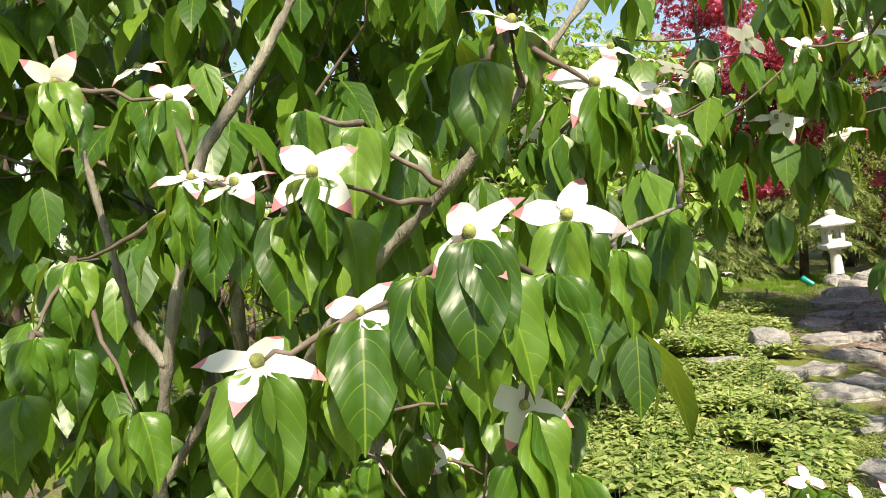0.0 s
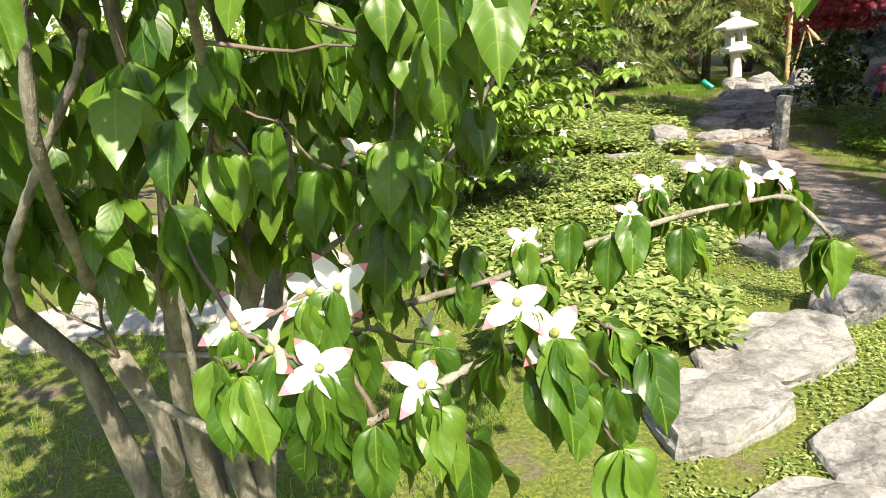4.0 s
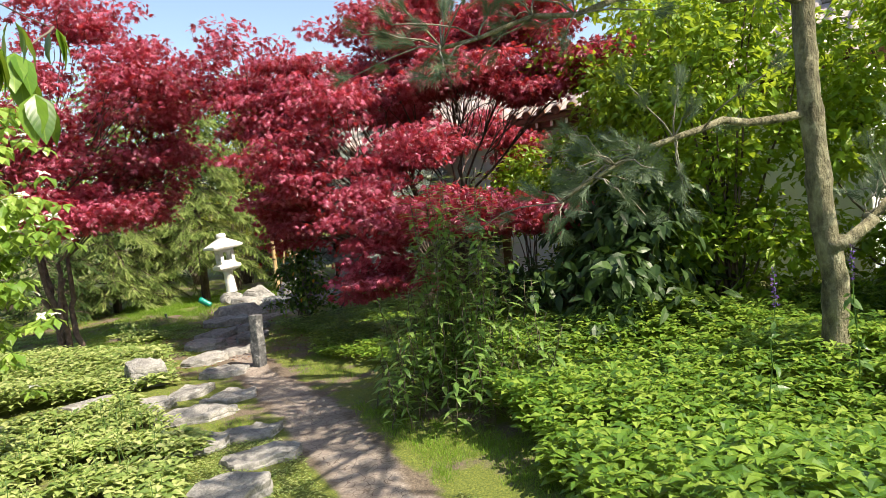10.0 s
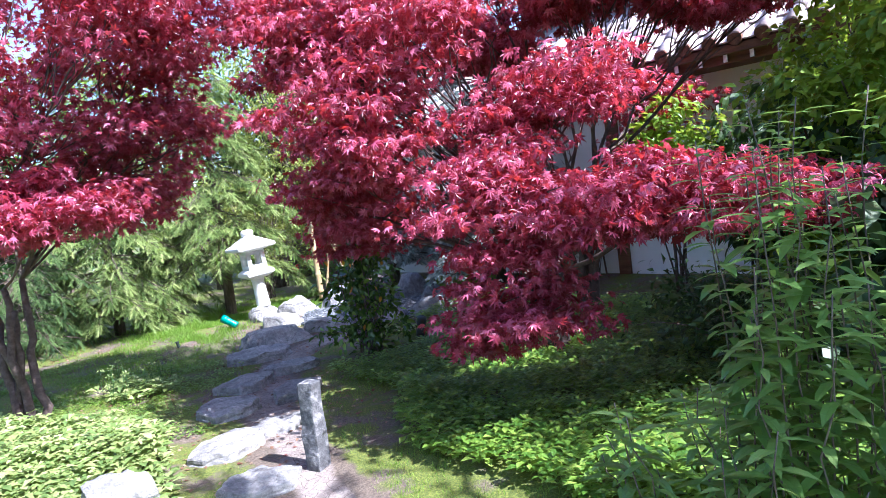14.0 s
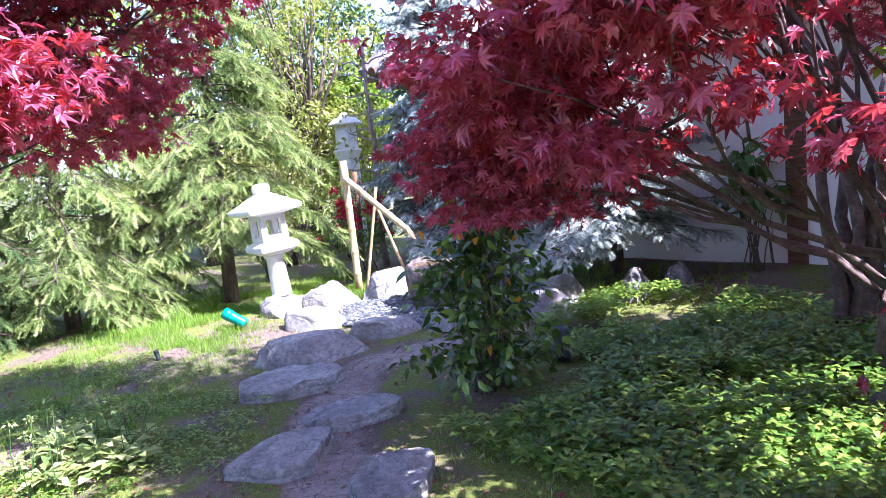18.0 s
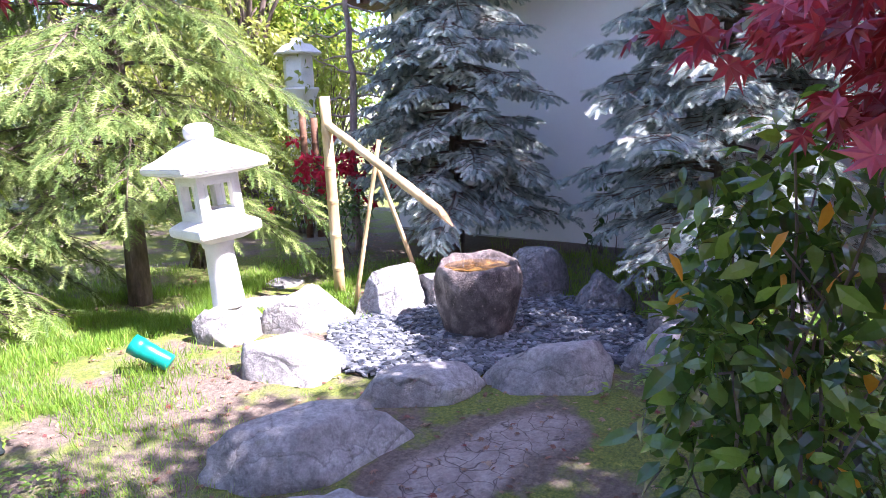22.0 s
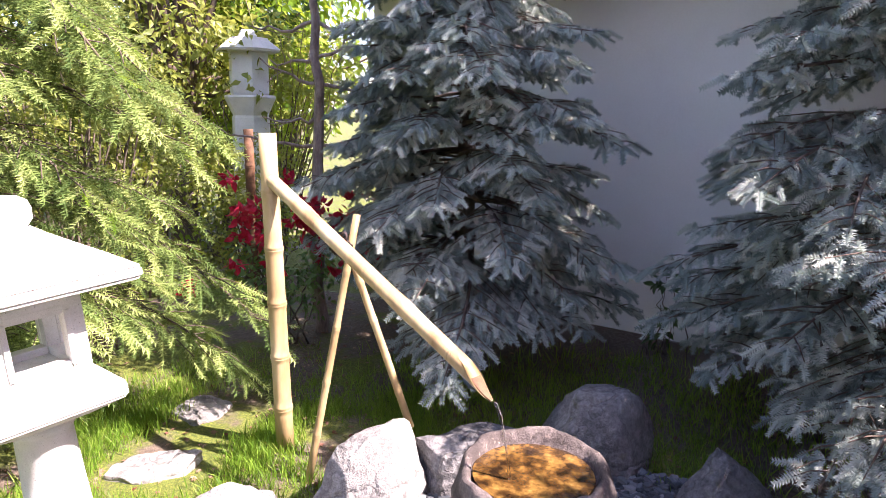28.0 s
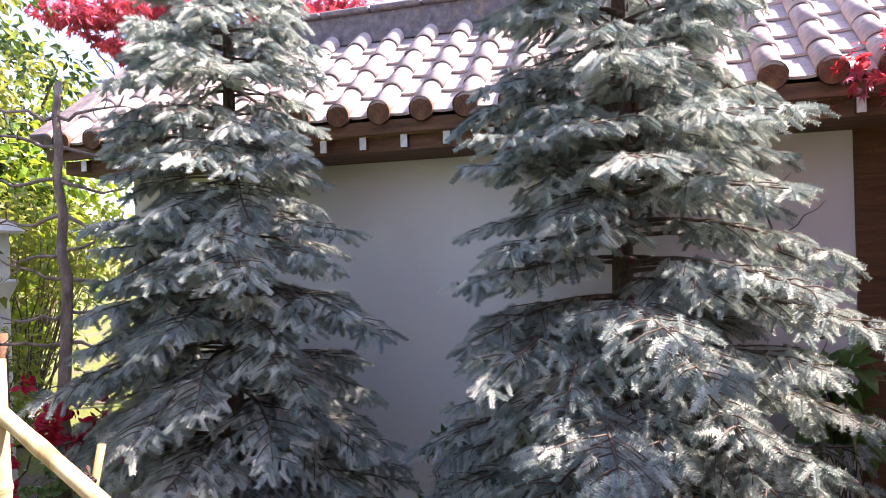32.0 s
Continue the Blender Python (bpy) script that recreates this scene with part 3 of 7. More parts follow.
def build_ground():
    def axis(lo, hi, step):
        mid = np.arange(lo, hi + step / 2, step)
        out = np.array([0.3, 0.8, 1.6, 3, 6, 12, 25, 60, 150, 400, 1200])
        return np.concatenate([lo - out[::-1], mid, hi + out])
    xs, ys = axis(-2, 11.4, 0.08), axis(-2, 16, 0.08)
    gx, gy = np.meshgrid(xs, ys, indexing="ij")
    z = lift(gx, gy)
    n, m = gx.shape
    i = np.arange(n * m).reshape(n, m)
    f = np.stack([i[:-1, :-1], i[1:, :-1], i[1:, 1:], i[:-1, 1:]], -1).reshape(-1, 4)
    me = mesh_of("ground", np.stack([gx, gy, z], -1).reshape(-1, 3), f, [SOIL], True)
    d = line_distance(gx, gy, PATH_LINE)
    wide = np.where(gy < 4.6, 0.36, 0.26) + 0.07 * np.sin(gy * 1.7)
    tread = np.clip(1.05 - d / wide, 0, 1) + 0.42 * np.exp(-((gx - 6.2) ** 2 + (gy - 11.6) ** 2) / 1.6) + 0.3 * np.exp(-((gx - 7.3) ** 2 + (gy - 12.0) ** 2) / 0.5) - 0.5 * np.exp(-((gx - 9.3) ** 2 + (gy - 10.5) ** 2) / 4)
    moss = np.clip((d - 0.13) * 4, 0, 0.56) - 0.22 * np.exp(-((gx - 5.6) ** 2 + (gy - 10.6) ** 2) / 0.8) + 0.3 * np.exp(-((gx - 1.6) ** 2 + (gy - 2.2) ** 2) / 1.5) - 0.45 * np.exp(-((gx - 9.4) ** 2 / 0.7 + (gy - 10.3) ** 2 / 6))
    for nm, a in (("tread", tread), ("moss", moss)):
        at = me.attributes.new(nm, 'FLOAT', 'POINT')
        at.data.foreach_set("value", a.ravel().astype(np.float32))
    solid("ground", me, None, "garden soil with moss, dry cracked earth and short grass", "ground", kind="structure")


build_ground()

# ---- the rendered wall under its tiled roof ----
WALL_X, EAVE_X, EAVE_Z, RIDGE_X, RIDGE_Z = 10.12, 9.55, 2.7, 10.72, 3.6
WALL_Y0, WALL_Y1 = 2.0, 13.05
PITCH = 0.285


def build_wall():
    w = solid("wall_east", slab(WALL_X, WALL_Y0, -0.1, WALL_X + 1.2, WALL_Y1, 2.66, 0.01), PLASTER, "plain white rendered garden wall under a tiled roof", "wall", kind="structure")
    me = slab(WALL_X - 0.03, WALL_Y0, -0.1, WALL_X - 0.001, WALL_Y1, 0.05, 0.006)
    part("plinth", me, PAVING, w, "grey stone plinth course")
    for y in (7.72, 4.2):
        part("post", slab(WALL_X - 0.04, y - 0.09, 0.0, WALL_X - 0.002, y + 0.09, 2.62, 0.004), TIMBER, w, "brown timber post")
    roof = thing("tiled_roof", "weathered clay tile roof with round end caps on the garden wall", "roof", kind="structure")
    slope = math.atan2(RIDGE_Z - EAVE_Z, RIDGE_X - EAVE_X)
    length = math.hypot(RIDGE_Z - EAVE_Z, RIDGE_X - EAVE_X)
    part("fascia", slab(EAVE_X + 0.012, WALL_Y0, EAVE_Z - 0.1, EAVE_X + 0.05, WALL_Y1 + 0.3, EAVE_Z - 0.012, 0.004), TIMBER, roof, "brown timber eaves board")
    part("soffit", slab(EAVE_X + 0.09, WALL_Y0, EAVE_Z - 0.2, WALL_X + 0.05, WALL_Y1 + 0.2, EAVE_Z - 0.1, 0.004), TIMBER, roof, "brown boarded soffit")
    bm = bmesh.new()
    for y0, y1 in ((WALL_Y0, WALL_Y1 + 0.3),):
        q = [(EAVE_X + 0.09, EAVE_Z - 0.05), (RIDGE_X, RIDGE_Z - 0.03), (2 * RIDGE_X - EAVE_X, EAVE_Z - 0.05), (2 * RIDGE_X - EAVE_X, EAVE_Z - 0.09), (RIDGE_X, RIDGE_Z - 0.08), (EAVE_X + 0.09, EAVE_Z - 0.09)]
        a = [bm.verts.new((x, y0, z)) for x, z in q]
        b = [bm.verts.new((x, y1, z)) for x, z in q]
        for i in range(6):
            bm.faces.new((a[i], a[(i + 1) % 6], b[(i + 1) % 6], b[i]))
        bm.faces.new(a[::-1]), bm.faces.new(b)
    part("boarding", bm, TIMBER, roof, "brown roof boarding")
    # rafters with pale ends
    raft = bpy.data.meshes.new("rafter")
    bm = slab(0, -0.022, -0.04, 0.08, 0.022, 0.04, 0.003)
    bm.to_mesh(raft), bm.free()
    raft.materials.append(TIMBER)
    cap = bpy.data.meshes.new("rafter_end")
    bm = slab(-0.006, -0.023, -0.041, 0.0, 0.023, 0.041, 0.001, 1)
    bm.to_mesh(cap), bm.free()
    cap.materials.append(WHITE_PAINT)
    ys = np.arange(WALL_Y1 + 0.12, WALL_Y0, -PITCH)
    for y in ys:
        r = part("rafter", raft, None, roof, "", pose(EAVE_X + 0.045, y - PITCH / 2, EAVE_Z - 0.148, 0, 0, 0))
        part("rafter_end", cap, None, r, "white painted rafter end")
    # cover tiles: tapered half pipes; pan tiles: shallow troughs
    seg, cl = 10, 0.33
    rings = []
    bm = bmesh.new()
    for r, x, z in ((0.072, 0, 0.0), (0.078, 0.0, 0.006), (0.066, cl, 0.004)):
        rings.append([bm.verts.new((x, -r * math.cos(math.pi * i / seg), z + r * math.sin(math.pi * i / seg))) for i in range(seg + 1)])
    for a, b in zip(rings, rings[1:]):
        for i in range(seg):
            bm.faces.new((a[i], b[i], b[i + 1], a[i + 1]))
    bmesh.ops.recalc_face_normals(bm, faces=bm.faces[:])
    cover = bpy.data.meshes.new("cover_tile")
    bm.to_mesh(cover), bm.free()
    cover.materials.append(TILE)
    shade(cover)
    bm = bmesh.new()
    for i in range(9):
        u = -1 + i / 4
        for x, dz in ((0, 0.018), (0, 0.0), (cl, 0.0)):
            bm.verts.new((x, u * 0.125, 0.02 * u * u + dz))
    bm.verts.ensure_lookup_table()
    for i in range(8):
        a, b = i * 3, i * 3 + 3
        bm.faces.new((bm.verts[a], bm.verts[b], bm.verts[b + 2], bm.verts[a + 2]))
        bm.faces.new((bm.verts[a + 1], bm.verts[b + 1], bm.verts[b], bm.verts[a]))
    bmesh.ops.recalc_face_normals(bm, faces=bm.faces[:])
    pan = bpy.data.meshes.new("pan_tile")
    bm.to_mesh(pan), bm.free()
    pan.materials.append(TILE)
    # round end cap with a raised flower
    bm = bmesh.new()
    bmesh.ops.create_cone(bm, cap_ends=True, segments=24, radius1=0.072, radius2=0.072, depth=0.03, matrix=pose(0, 0, 0, 0, 90, 0))
    ring = bmesh.ops.create_cone(bm, cap_ends=False, segments=24, radius1=0.078, radius2=0.078, depth=0.036, matrix=pose(-0.003, 0, 0, 0, 90, 0))
    for i in range(12):
        a = i * math.pi / 6
        m = pose(-0.017, 0.038 * math.sin(a), 0.038 * math.cos(a), -math.degrees(a), 0, 0) @ Matrix.Diagonal((0.004, 0.0075, 0.021, 1))
        bmesh.ops.create_icosphere(bm, subdivisions=1, radius=1, matrix=m)
    bmesh.ops.create_icosphere(bm, subdivisions=1, radius=1, matrix=pose(-0.017, 0, 0) @ Matrix.Diagonal((0.006, 0.012, 0.012, 1)))
    disc = bpy.data.meshes.new("end_cap")
    bm.to_mesh(disc), bm.free()
    disc.materials.append(TILE_END)
    rows = 5
    step = (length - 0.02) / rows
    jit = random.Random(5)
    for y in ys:
        for k in range(rows):
            s = k * step
            x, z = EAVE_X + s * math.cos(slope), EAVE_Z + s * math.sin(slope)
            tilt = -math.degrees(slope) + 1.4
            part("cover_tile", cover, None, roof, "", pose(x, y + jit.uniform(-.004, .004), z + 0.03, 0, tilt, jit.uniform(-.8, .8)))
            part("pan_tile", pan, None, roof, "", pose(x, y - PITCH / 2, z + 0.004, 0, tilt, 0))
        part("end_cap", disc, None, roof, "brown round tile end with a flower pattern", pose(EAVE_X - 0.012, y, EAVE_Z + 0.035, 0, -10, 0))
    back = slab(0, WALL_Y0, 0, 0.9, WALL_Y1 + 0.3, 0.03, 0.004)
    part("back_slope", back, TILE, roof, "", pose(RIDGE_X + 0.02, 0, RIDGE_Z + 0.03, 0, math.degrees(slope), 0))
    part("ridge_wall", slab(RIDGE_X - 0.09, WALL_Y0, RIDGE_Z - 0.04, RIDGE_X + 0.09, WALL_Y1 + 0.25, RIDGE_Z + 0.2, 0.006), RIDGE, roof, "brown stained ridge course")
    rc = bpy.data.meshes.new("ridge_tile")
    bm = slab(-0.13, 0, 0, 0.13, 0.44, 0.05, 0.02, 3)
    bm.to_mesh(rc), bm.free()
    rc.materials.append(RIDGE)
    shade(rc)
    y = WALL_Y1 + 0.3
    while y > WALL_Y0:
        y -= 0.448
        part("ridge_tile", rc, None, roof, "", pose(RIDGE_X, y, RIDGE_Z + 0.2))
    # sloping edge tiles down the gable end
    vg = bpy.data.meshes.new("verge_tile")
    bm = slab(0, -0.1, -0.02, 0.34, 0.1, 0.08, 0.025, 3)
    bm.to_mesh(vg), bm.free()
    vg.materials.append(RIDGE)
    for k in range(rows):
        s = k * step
        part("verge_tile", vg, None, roof, "", pose(EAVE_X + s * math.cos(slope) - 0.02, WALL_Y1 + 0.3, EAVE_Z + s * math.sin(slope) + 0.03, 0, -math.degrees(slope), 0))


build_wall()


# ---- stones ----
def stone(name, x, y, lx, ly, h, turn, seed, mat, label, flat=0.25, sink=0.03, group="", cat="rock"):
    me = boulder(lx, ly, h + sink, seed, flat) if flat < 0.5 else flagstone(lx, ly, 0.62 * h + sink, seed)
    me.materials.append(mat)
    me.name = name
    ob = new(name, me)
    ob.matrix_world = pose(x, y, float(lift(x, y)) - sink, 0, 0, turn)
    return tagged(ob, label, cat, group)


STEP = "flat grey stepping stone set in mossy soil"
for i, (x, y, lx, ly, h, a) in enumerate([
        (1.56, 2.28, 0.84, 0.46, 0.07, 20), (1.56, 1.6, 0.62, 0.42, 0.12, 20), (1.08, 1.86, 0.52, 0.36, 0.11, 30), (1.05, 1.3, 0.55, 0.4, 0.08, 10),
        (2.22, 3.3, 0.42, 0.36, 0.12, 20), (2.65, 3.74, 0.5, 0.3, 0.06, -20), (2.5, 4.24, 0.36, 0.28, 0.08, 10),
        (2.88, 4.24, 0.42, 0.3, 0.07, 0), (2.82, 5.0, 0.56, 0.36, 0.07, 0), (2.66, 5.62, 0.46, 0.36, 0.08, -30), (3.3, 5.36, 0.52, 0.36, 0.06, 10), (3.12, 5.76, 0.46, 0.3, 0.07, 10)]):
    stone("stepping_stone", x, y, lx * 1.14, ly * 1.16, h, a, 11 + i, FLAG_ROCK, STEP, 0.62, 0.05, "stepping stones along the path", "stepping stone")
for i, (x, y, lx, ly, h, a) in enumerate([
        (3.72, 6.25, 0.42, 0.34, 0.08, 0), (3.85, 6.95, 0.5, 0.36, 0.1, 20), (4.28, 7.05, 0.4, 0.3, 0.08, 0), (4.22, 7.72, 0.46, 0.4, 0.12, -20), (4.87, 7.72, 0.56, 0.34, 0.1, 25),
        (4.68, 8.3, 0.56, 0.36, 0.12, 10), (5.26, 8.55, 0.56, 0.36, 0.1, -15), (5.32, 9.3, 0.64, 0.4, 0.15, -25)]):
    stone("stepping_stone", x, y, lx * 1.14, ly * 1.16, h, a, 41 + i, FLAG_ROCK, STEP, 0.55, 0.05, "stepping stones along the path", "stepping stone")
stone("boulder", 5.75, 9.72, 1.08, 0.44, 0.2, -22, 57, FLAG_ROCK, "long low grey rock with a broken top beside the path", 0.4, 0.05)
EDGE = "low pale edging stone beside the planted bed"
for i, (x, y, lx, ly, h) in enumerate([(2.38, 6.1, 0.46, 0.28, 0.08), (1.85, 5.98, 0.46, 0.28, 0.07), (1.42, 5.95, 0.44, 0.3, 0.07), (1.02, 5.6, 0.4, 0.36, 0.07), (0.55, 5.7, 0.5, 0.3, 0.06)]):
    stone("edging_stone", x, y, lx, ly, h, -10, 71 + i, FLAG_ROCK, EDGE, 0.6, 0.03, "edging stones", "edging stone")
stone("boulder", 3.05, 6.5, 0.6, 0.44, 0.27, -25, 83, PALE_ROCK, "rounded pale boulder at the edge of the path", 0.1, 0.05)
stone("stone_block", 2.13, 2.62, 0.6, 0.44, 0.17, 15, 84, GREY_ROCK, "squared grey stone block with a darker side", 0.45, 0.05)
# ring of rocks round the gravel
RING = [(6.32, 10.45, 0.74, 0.5, 0.17, -55, FLAG_ROCK, 0.45), (6.5, 9.74, 0.84, 0.36, 0.14, -36, FLAG_ROCK, 0.4), (6.95, 9.3, 0.92, 0.42, 0.2, -42, FLAG_ROCK, 0.35),
        (7.5, 8.86, 0.76, 0.52, 0.22, -40, FLAG_ROCK, 0.45), (8.0, 9.05, 0.66, 0.46, 0.24, -10, PALE_ROCK, 0.3), (8.22, 9.6, 0.6, 0.46, 0.27, -45, GREY_ROCK, 0.15),
        (8.3, 10.14, 0.72, 0.5, 0.36, -52, GREY_ROCK, 0.3), (7.8, 10.45, 0.62, 0.4, 0.33, -30, GREY_ROCK, 0.5), (7.42, 10.75, 0.76, 0.46, 0.3, 5, PALE_ROCK, 0.35), (6.9, 10.93, 0.74, 0.48, 0.27, -25, PALE_ROCK, 0.2)]
for i, (x, y, lx, ly, h, a, mt, fl) in enumerate(RING):
    lab = "pale rounded boulder edging the slate gravel" if mt is PALE_ROCK else ("low broken grey rock edging the slate gravel" if h < 0.25 else "large grey boulder behind the water basin")
    stone("boulder", x, y, lx, ly, h, a, 101 + i, mt, lab, fl, 0.05, "rocks round the gravel bed")
stone("flat_stone", 7.08, 11.68, 0.38, 0.26, 0.05, -30, 131, PALE_ROCK, "small flat pale slab lying in the grass", 0.5, 0.02)
stone("flat_stone", 7.55, 12.0, 0.36, 0.3, 0.04, 30, 132, FLAG_ROCK, "small flat slab lying in the grass", 0.5, 0.02)
for i, (x, y, lx, ly, h) in enumerate([(8.3, 8.5, 0.5, 0.4, 0.26), (8.75, 8.3, 0.45, 0.4, 0.22)]):
    stone("boulder", x, y, lx, ly, h, 40 * i, 141 + i, GREY_ROCK, "grey boulder in the shade of the shrubs", 0.2, 0.05)


# ---- slate chips ----
def build_gravel():
    bed = thing("gravel_bed", "bed of loose blue-grey slate chips ringed by rocks", "gravel", kind="structure")
    r = random.Random(3)
    shapes = []
    for k in range(6):
        bm = bmesh.new()
        n = r.choice((5, 6, 6))
        lo, hi = [], []
        for i in range(n):
            a = i * 2 * math.pi / n + r.uniform(-0.3, 0.3)
            q = r.uniform(0.7, 1.15)
            lo.append(bm.verts.new((q * math.cos(a), 0.62 * q * math.sin(a), 0)))
            hi.append(bm.verts.new((0.86 * q * math.cos(a), 0.53 * q * math.sin(a), r.uniform(0.22, 0.36))))
        bm.faces.new(lo[::-1]), bm.faces.new(hi)
        for i in range(n):
            bm.faces.new((lo[i], lo[(i + 1) % n], hi[(i + 1) % n], hi[i]))
        me = bpy.data.meshes.new("slate_chip")
        bm.to_mesh(me), bm.free()
        me.materials.append(SLATE)
        shapes.append(me)
    poly = [(6.5, 10.3), (6.6, 9.95), (7.0, 9.5), (7.4, 9.12), (7.95, 9.25), (8.25, 9.7), (8.1, 10.25), (7.6, 10.5), (6.95, 10.72)]
    poly = [(7.36 + (x - 7.36) * 1.1, 9.95 + (y - 9.95) * 1.1) for x, y in poly]
    bm = bmesh.new()
    bm.faces.new([bm.verts.new((x, y, float(lift(x, y)) + 0.012)) for x, y in poly])
    part("gravel_base", bm, SLATE, bed, "dark slate grit")
    def inside(x, y):
        c = False
        for (x0, y0), (x1, y1) in zip(poly, poly[1:] + poly[:1]):
            if (y0 > y) != (y1 > y) and x < (x1 - x0) * (y - y0) / (y1 - y0) + x0:
                c = not c
        return c
    spots = []
    while len(spots) < 6800:
        x, y = r.uniform(6.3, 8.45), r.uniform(8.95, 10.9)
        if inside(x, y) and math.hypot(x - 7.38, y - 10.02) > 0.17:
            spots.append((x, y))
    vs, fs, o = [], [], 0
    flat = [(np.array([v.co[:] for v in me.vertices]), [tuple(p.vertices) for p in me.polygons]) for me in shapes]
    near = sorted(range(len(spots)), key=lambda i: spots[i][1] - 0.9 * spots[i][0] if spots[i][0] < 7.4 else 99)[:290]
    near = set(near)
    for i, (x, y) in enumerate(spots):
        s = r.uniform(0.016, 0.038)
        m = pose(x, y, float(lift(x, y)) + r.uniform(0.008, 0.034), r.uniform(-17, 17), r.uniform(-17, 17), r.uniform(0, 360)) @ Matrix.Scale(s, 4)
        k = r.randrange(6)
        if i in near:
            part("slate_chip", shapes[k], None, bed, "", m)
        else:
            v, f = flat[k]
            mm = np.array(m)
            vs.append(v @ mm[:3, :3].T + mm[:3, 3])
            fs.extend([[q + o for q in p] for p in f])
            o += len(v)
    me = bpy.data.meshes.new("slate_chips")
    me.from_pydata(np.vstack(vs).tolist(), [], fs)
    me.materials.append(SLATE)
    tagged(part("slate_chips", me, None, bed), kind="stuff")


build_gravel()


# ---- stone lantern ----
def build_lantern(x, y, turn, name_label, s=1.0):
    t = thing("stone_lantern", name_label, "stone lantern", (x, y, float(lift(x, y))), turn)
    base = boulder(0.56, 0.5, 0.27, 201, 0.2)
    base.materials.append(PALE_ROCK)
    part("base_rock", base, None, t, "rough pale rock under the column", pose(0, 0, -0.04))
    bm = lathe([(0.1, 0.2), (0.098, 0.22), (0.09, 0.4), (0.085, 0.575), (0.09, 0.58), (0.096, 0.59), (0.096, 0.615), (0.09, 0.625)], 28)
    rough_up(bm, 9, 0.004)
    me = bpy.data.meshes.new("column")
    bm.to_mesh(me), bm.free()
    part("column", shade(me), GRANITE, t)
    # platform: bevelled below, rim above
    def square_lathe(rows):
        b = bmesh.new()
        rings = [[b.verts.new((sx * r, sy * r, z)) for sx, sy in ((-1, -1), (1, -1), (1, 1), (-1, 1))] for r, z in rows]
        for p, q in zip(rings, rings[1:]):
            for i in range(4):
                b.faces.new((p[i], p[(i + 1) % 4], q[(i + 1) % 4], q[i]))
        b.faces.new(rings[0][::-1]), b.faces.new(rings[-1])
        return b
    bm = square_lathe([(0.11, 0.618), (0.19, 0.66), (0.2, 0.668), (0.2, 0.712), (0.194, 0.72), (0.15, 0.748), (0.145, 0.752)])
    bmesh.ops.bevel(bm, geom=bm.edges[:], offset=0.006, segments=2, affect='EDGES')
    part("platform", rough_up(bm, 14, 0.003), GRANITE, t)
    fire = part("fire_box", slab(-0.135, -0.135, 0.75, 0.135, 0.135, 0.785, 0.006), GRANITE, t, "square lamp chamber with open windows")
    for sx in (-1, 1):
        for sy in (-1, 1):
            x0, y0 = (sx * 0.135, sy * 0.135)
            part("corner_pillar", rough_up(slab(min(x0, x0 - sx * 0.055), min(y0, y0 - sy * 0.055), 0.781, max(x0, x0 - sx * 0.055), max(y0, y0 - sy * 0.055), 1.005, 0.005), 20, 0.002), GRANITE, fire)
    part("lintel", slab(-0.135, -0.135, 0.985, 0.135, 0.135, 1.025, 0.005), GRANITE, fire)
    for k in range(4):
        for sx in (-1, 1):
            part("window_frame", slab(min(sx * 0.077, sx * 0.094), -0.141, 0.8, max(sx * 0.077, sx * 0.094), -0.12, 0.972, 0.002), GRANITE, fire, "", pose(0, 0, 0, 0, 0, 90 * k))
        part("window_sill", slab(-0.083, -0.132, 0.782, 0.083, -0.084, 0.81, 0.003), GRANITE, fire, "", pose(0, 0, 0, 0, 0, 90 * k))
        part("window_head", slab(-0.083, -0.132, 0.963, 0.083, -0.084, 0.99, 0.003), GRANITE, fire, "", pose(0, 0, 0, 0, 0, 90 * k))
    bm = square_lathe([(0.15, 1.014), (0.262, 1.042), (0.275, 1.05), (0.275, 1.085), (0.268, 1.092), (0.205, 1.13), (0.14, 1.172), (0.085, 1.21), (0.07, 1.222), (0.062, 1.226)])
    bmesh.ops.bevel(bm, geom=bm.edges[:], offset=0.008, segments=2, affect='EDGES')
    part("roof", rough_up(bm, 12, 0.004), GRANITE, t)
    bm = lathe([(0.06, 1.215), (0.072, 1.225), (0.086, 1.244), (0.088, 1.276), (0.08, 1.3), (0.058, 1.314), (0.026, 1.319), (0.006, 1.32)], 20)
    me = bpy.data.meshes.new("finial")
    bm.to_mesh(me), bm.free()
    part("finial", shade(me), GRANITE, t)
    # it has settled to one side
    t.matrix_world = Matrix.Translation(t.location) @ Matrix.Rotation(radians(4.5), 4, Vector((-0.51, -0.86, 0))) @ pose(0, 0, 0, 0, 0, turn) @ Matrix.Scale(s, 4)
    return t


build_lantern(6.5, 11.2, -6, "white granite garden lantern with square roof on a rough rock", 0.965)


def build_tower_lantern(x, y):
    """A taller pale lantern far behind the shrubs."""
    t = thing("tall_lantern", "tall pale stone lantern standing far behind the shrubs", "stone lantern", (x, y, 0))
    def block(nm, r0, z0, r1, z1):
        bm = lathe([(0.62 * r0, z0), (0.62 * r0 + 0.01, z0 + 0.02), (0.62 * r1 + 0.01, z1 - 0.02), (0.62 * r1, z1)], 6)
        part(nm, bm, GRANITE, t)
    block("plinth", 0.34, -0.05, 0.3, 0.25)
    block("column", 0.3, 0.25, 0.27, 1.52)
    block("platform", 0.27, 1.52, 0.38, 1.7)
    block("fire_box", 0.28, 1.7, 0.28, 2.08)
    block("roof", 0.47, 2.08, 0.3, 2.2)
    block("finial", 0.13, 2.2, 0.1, 2.27)


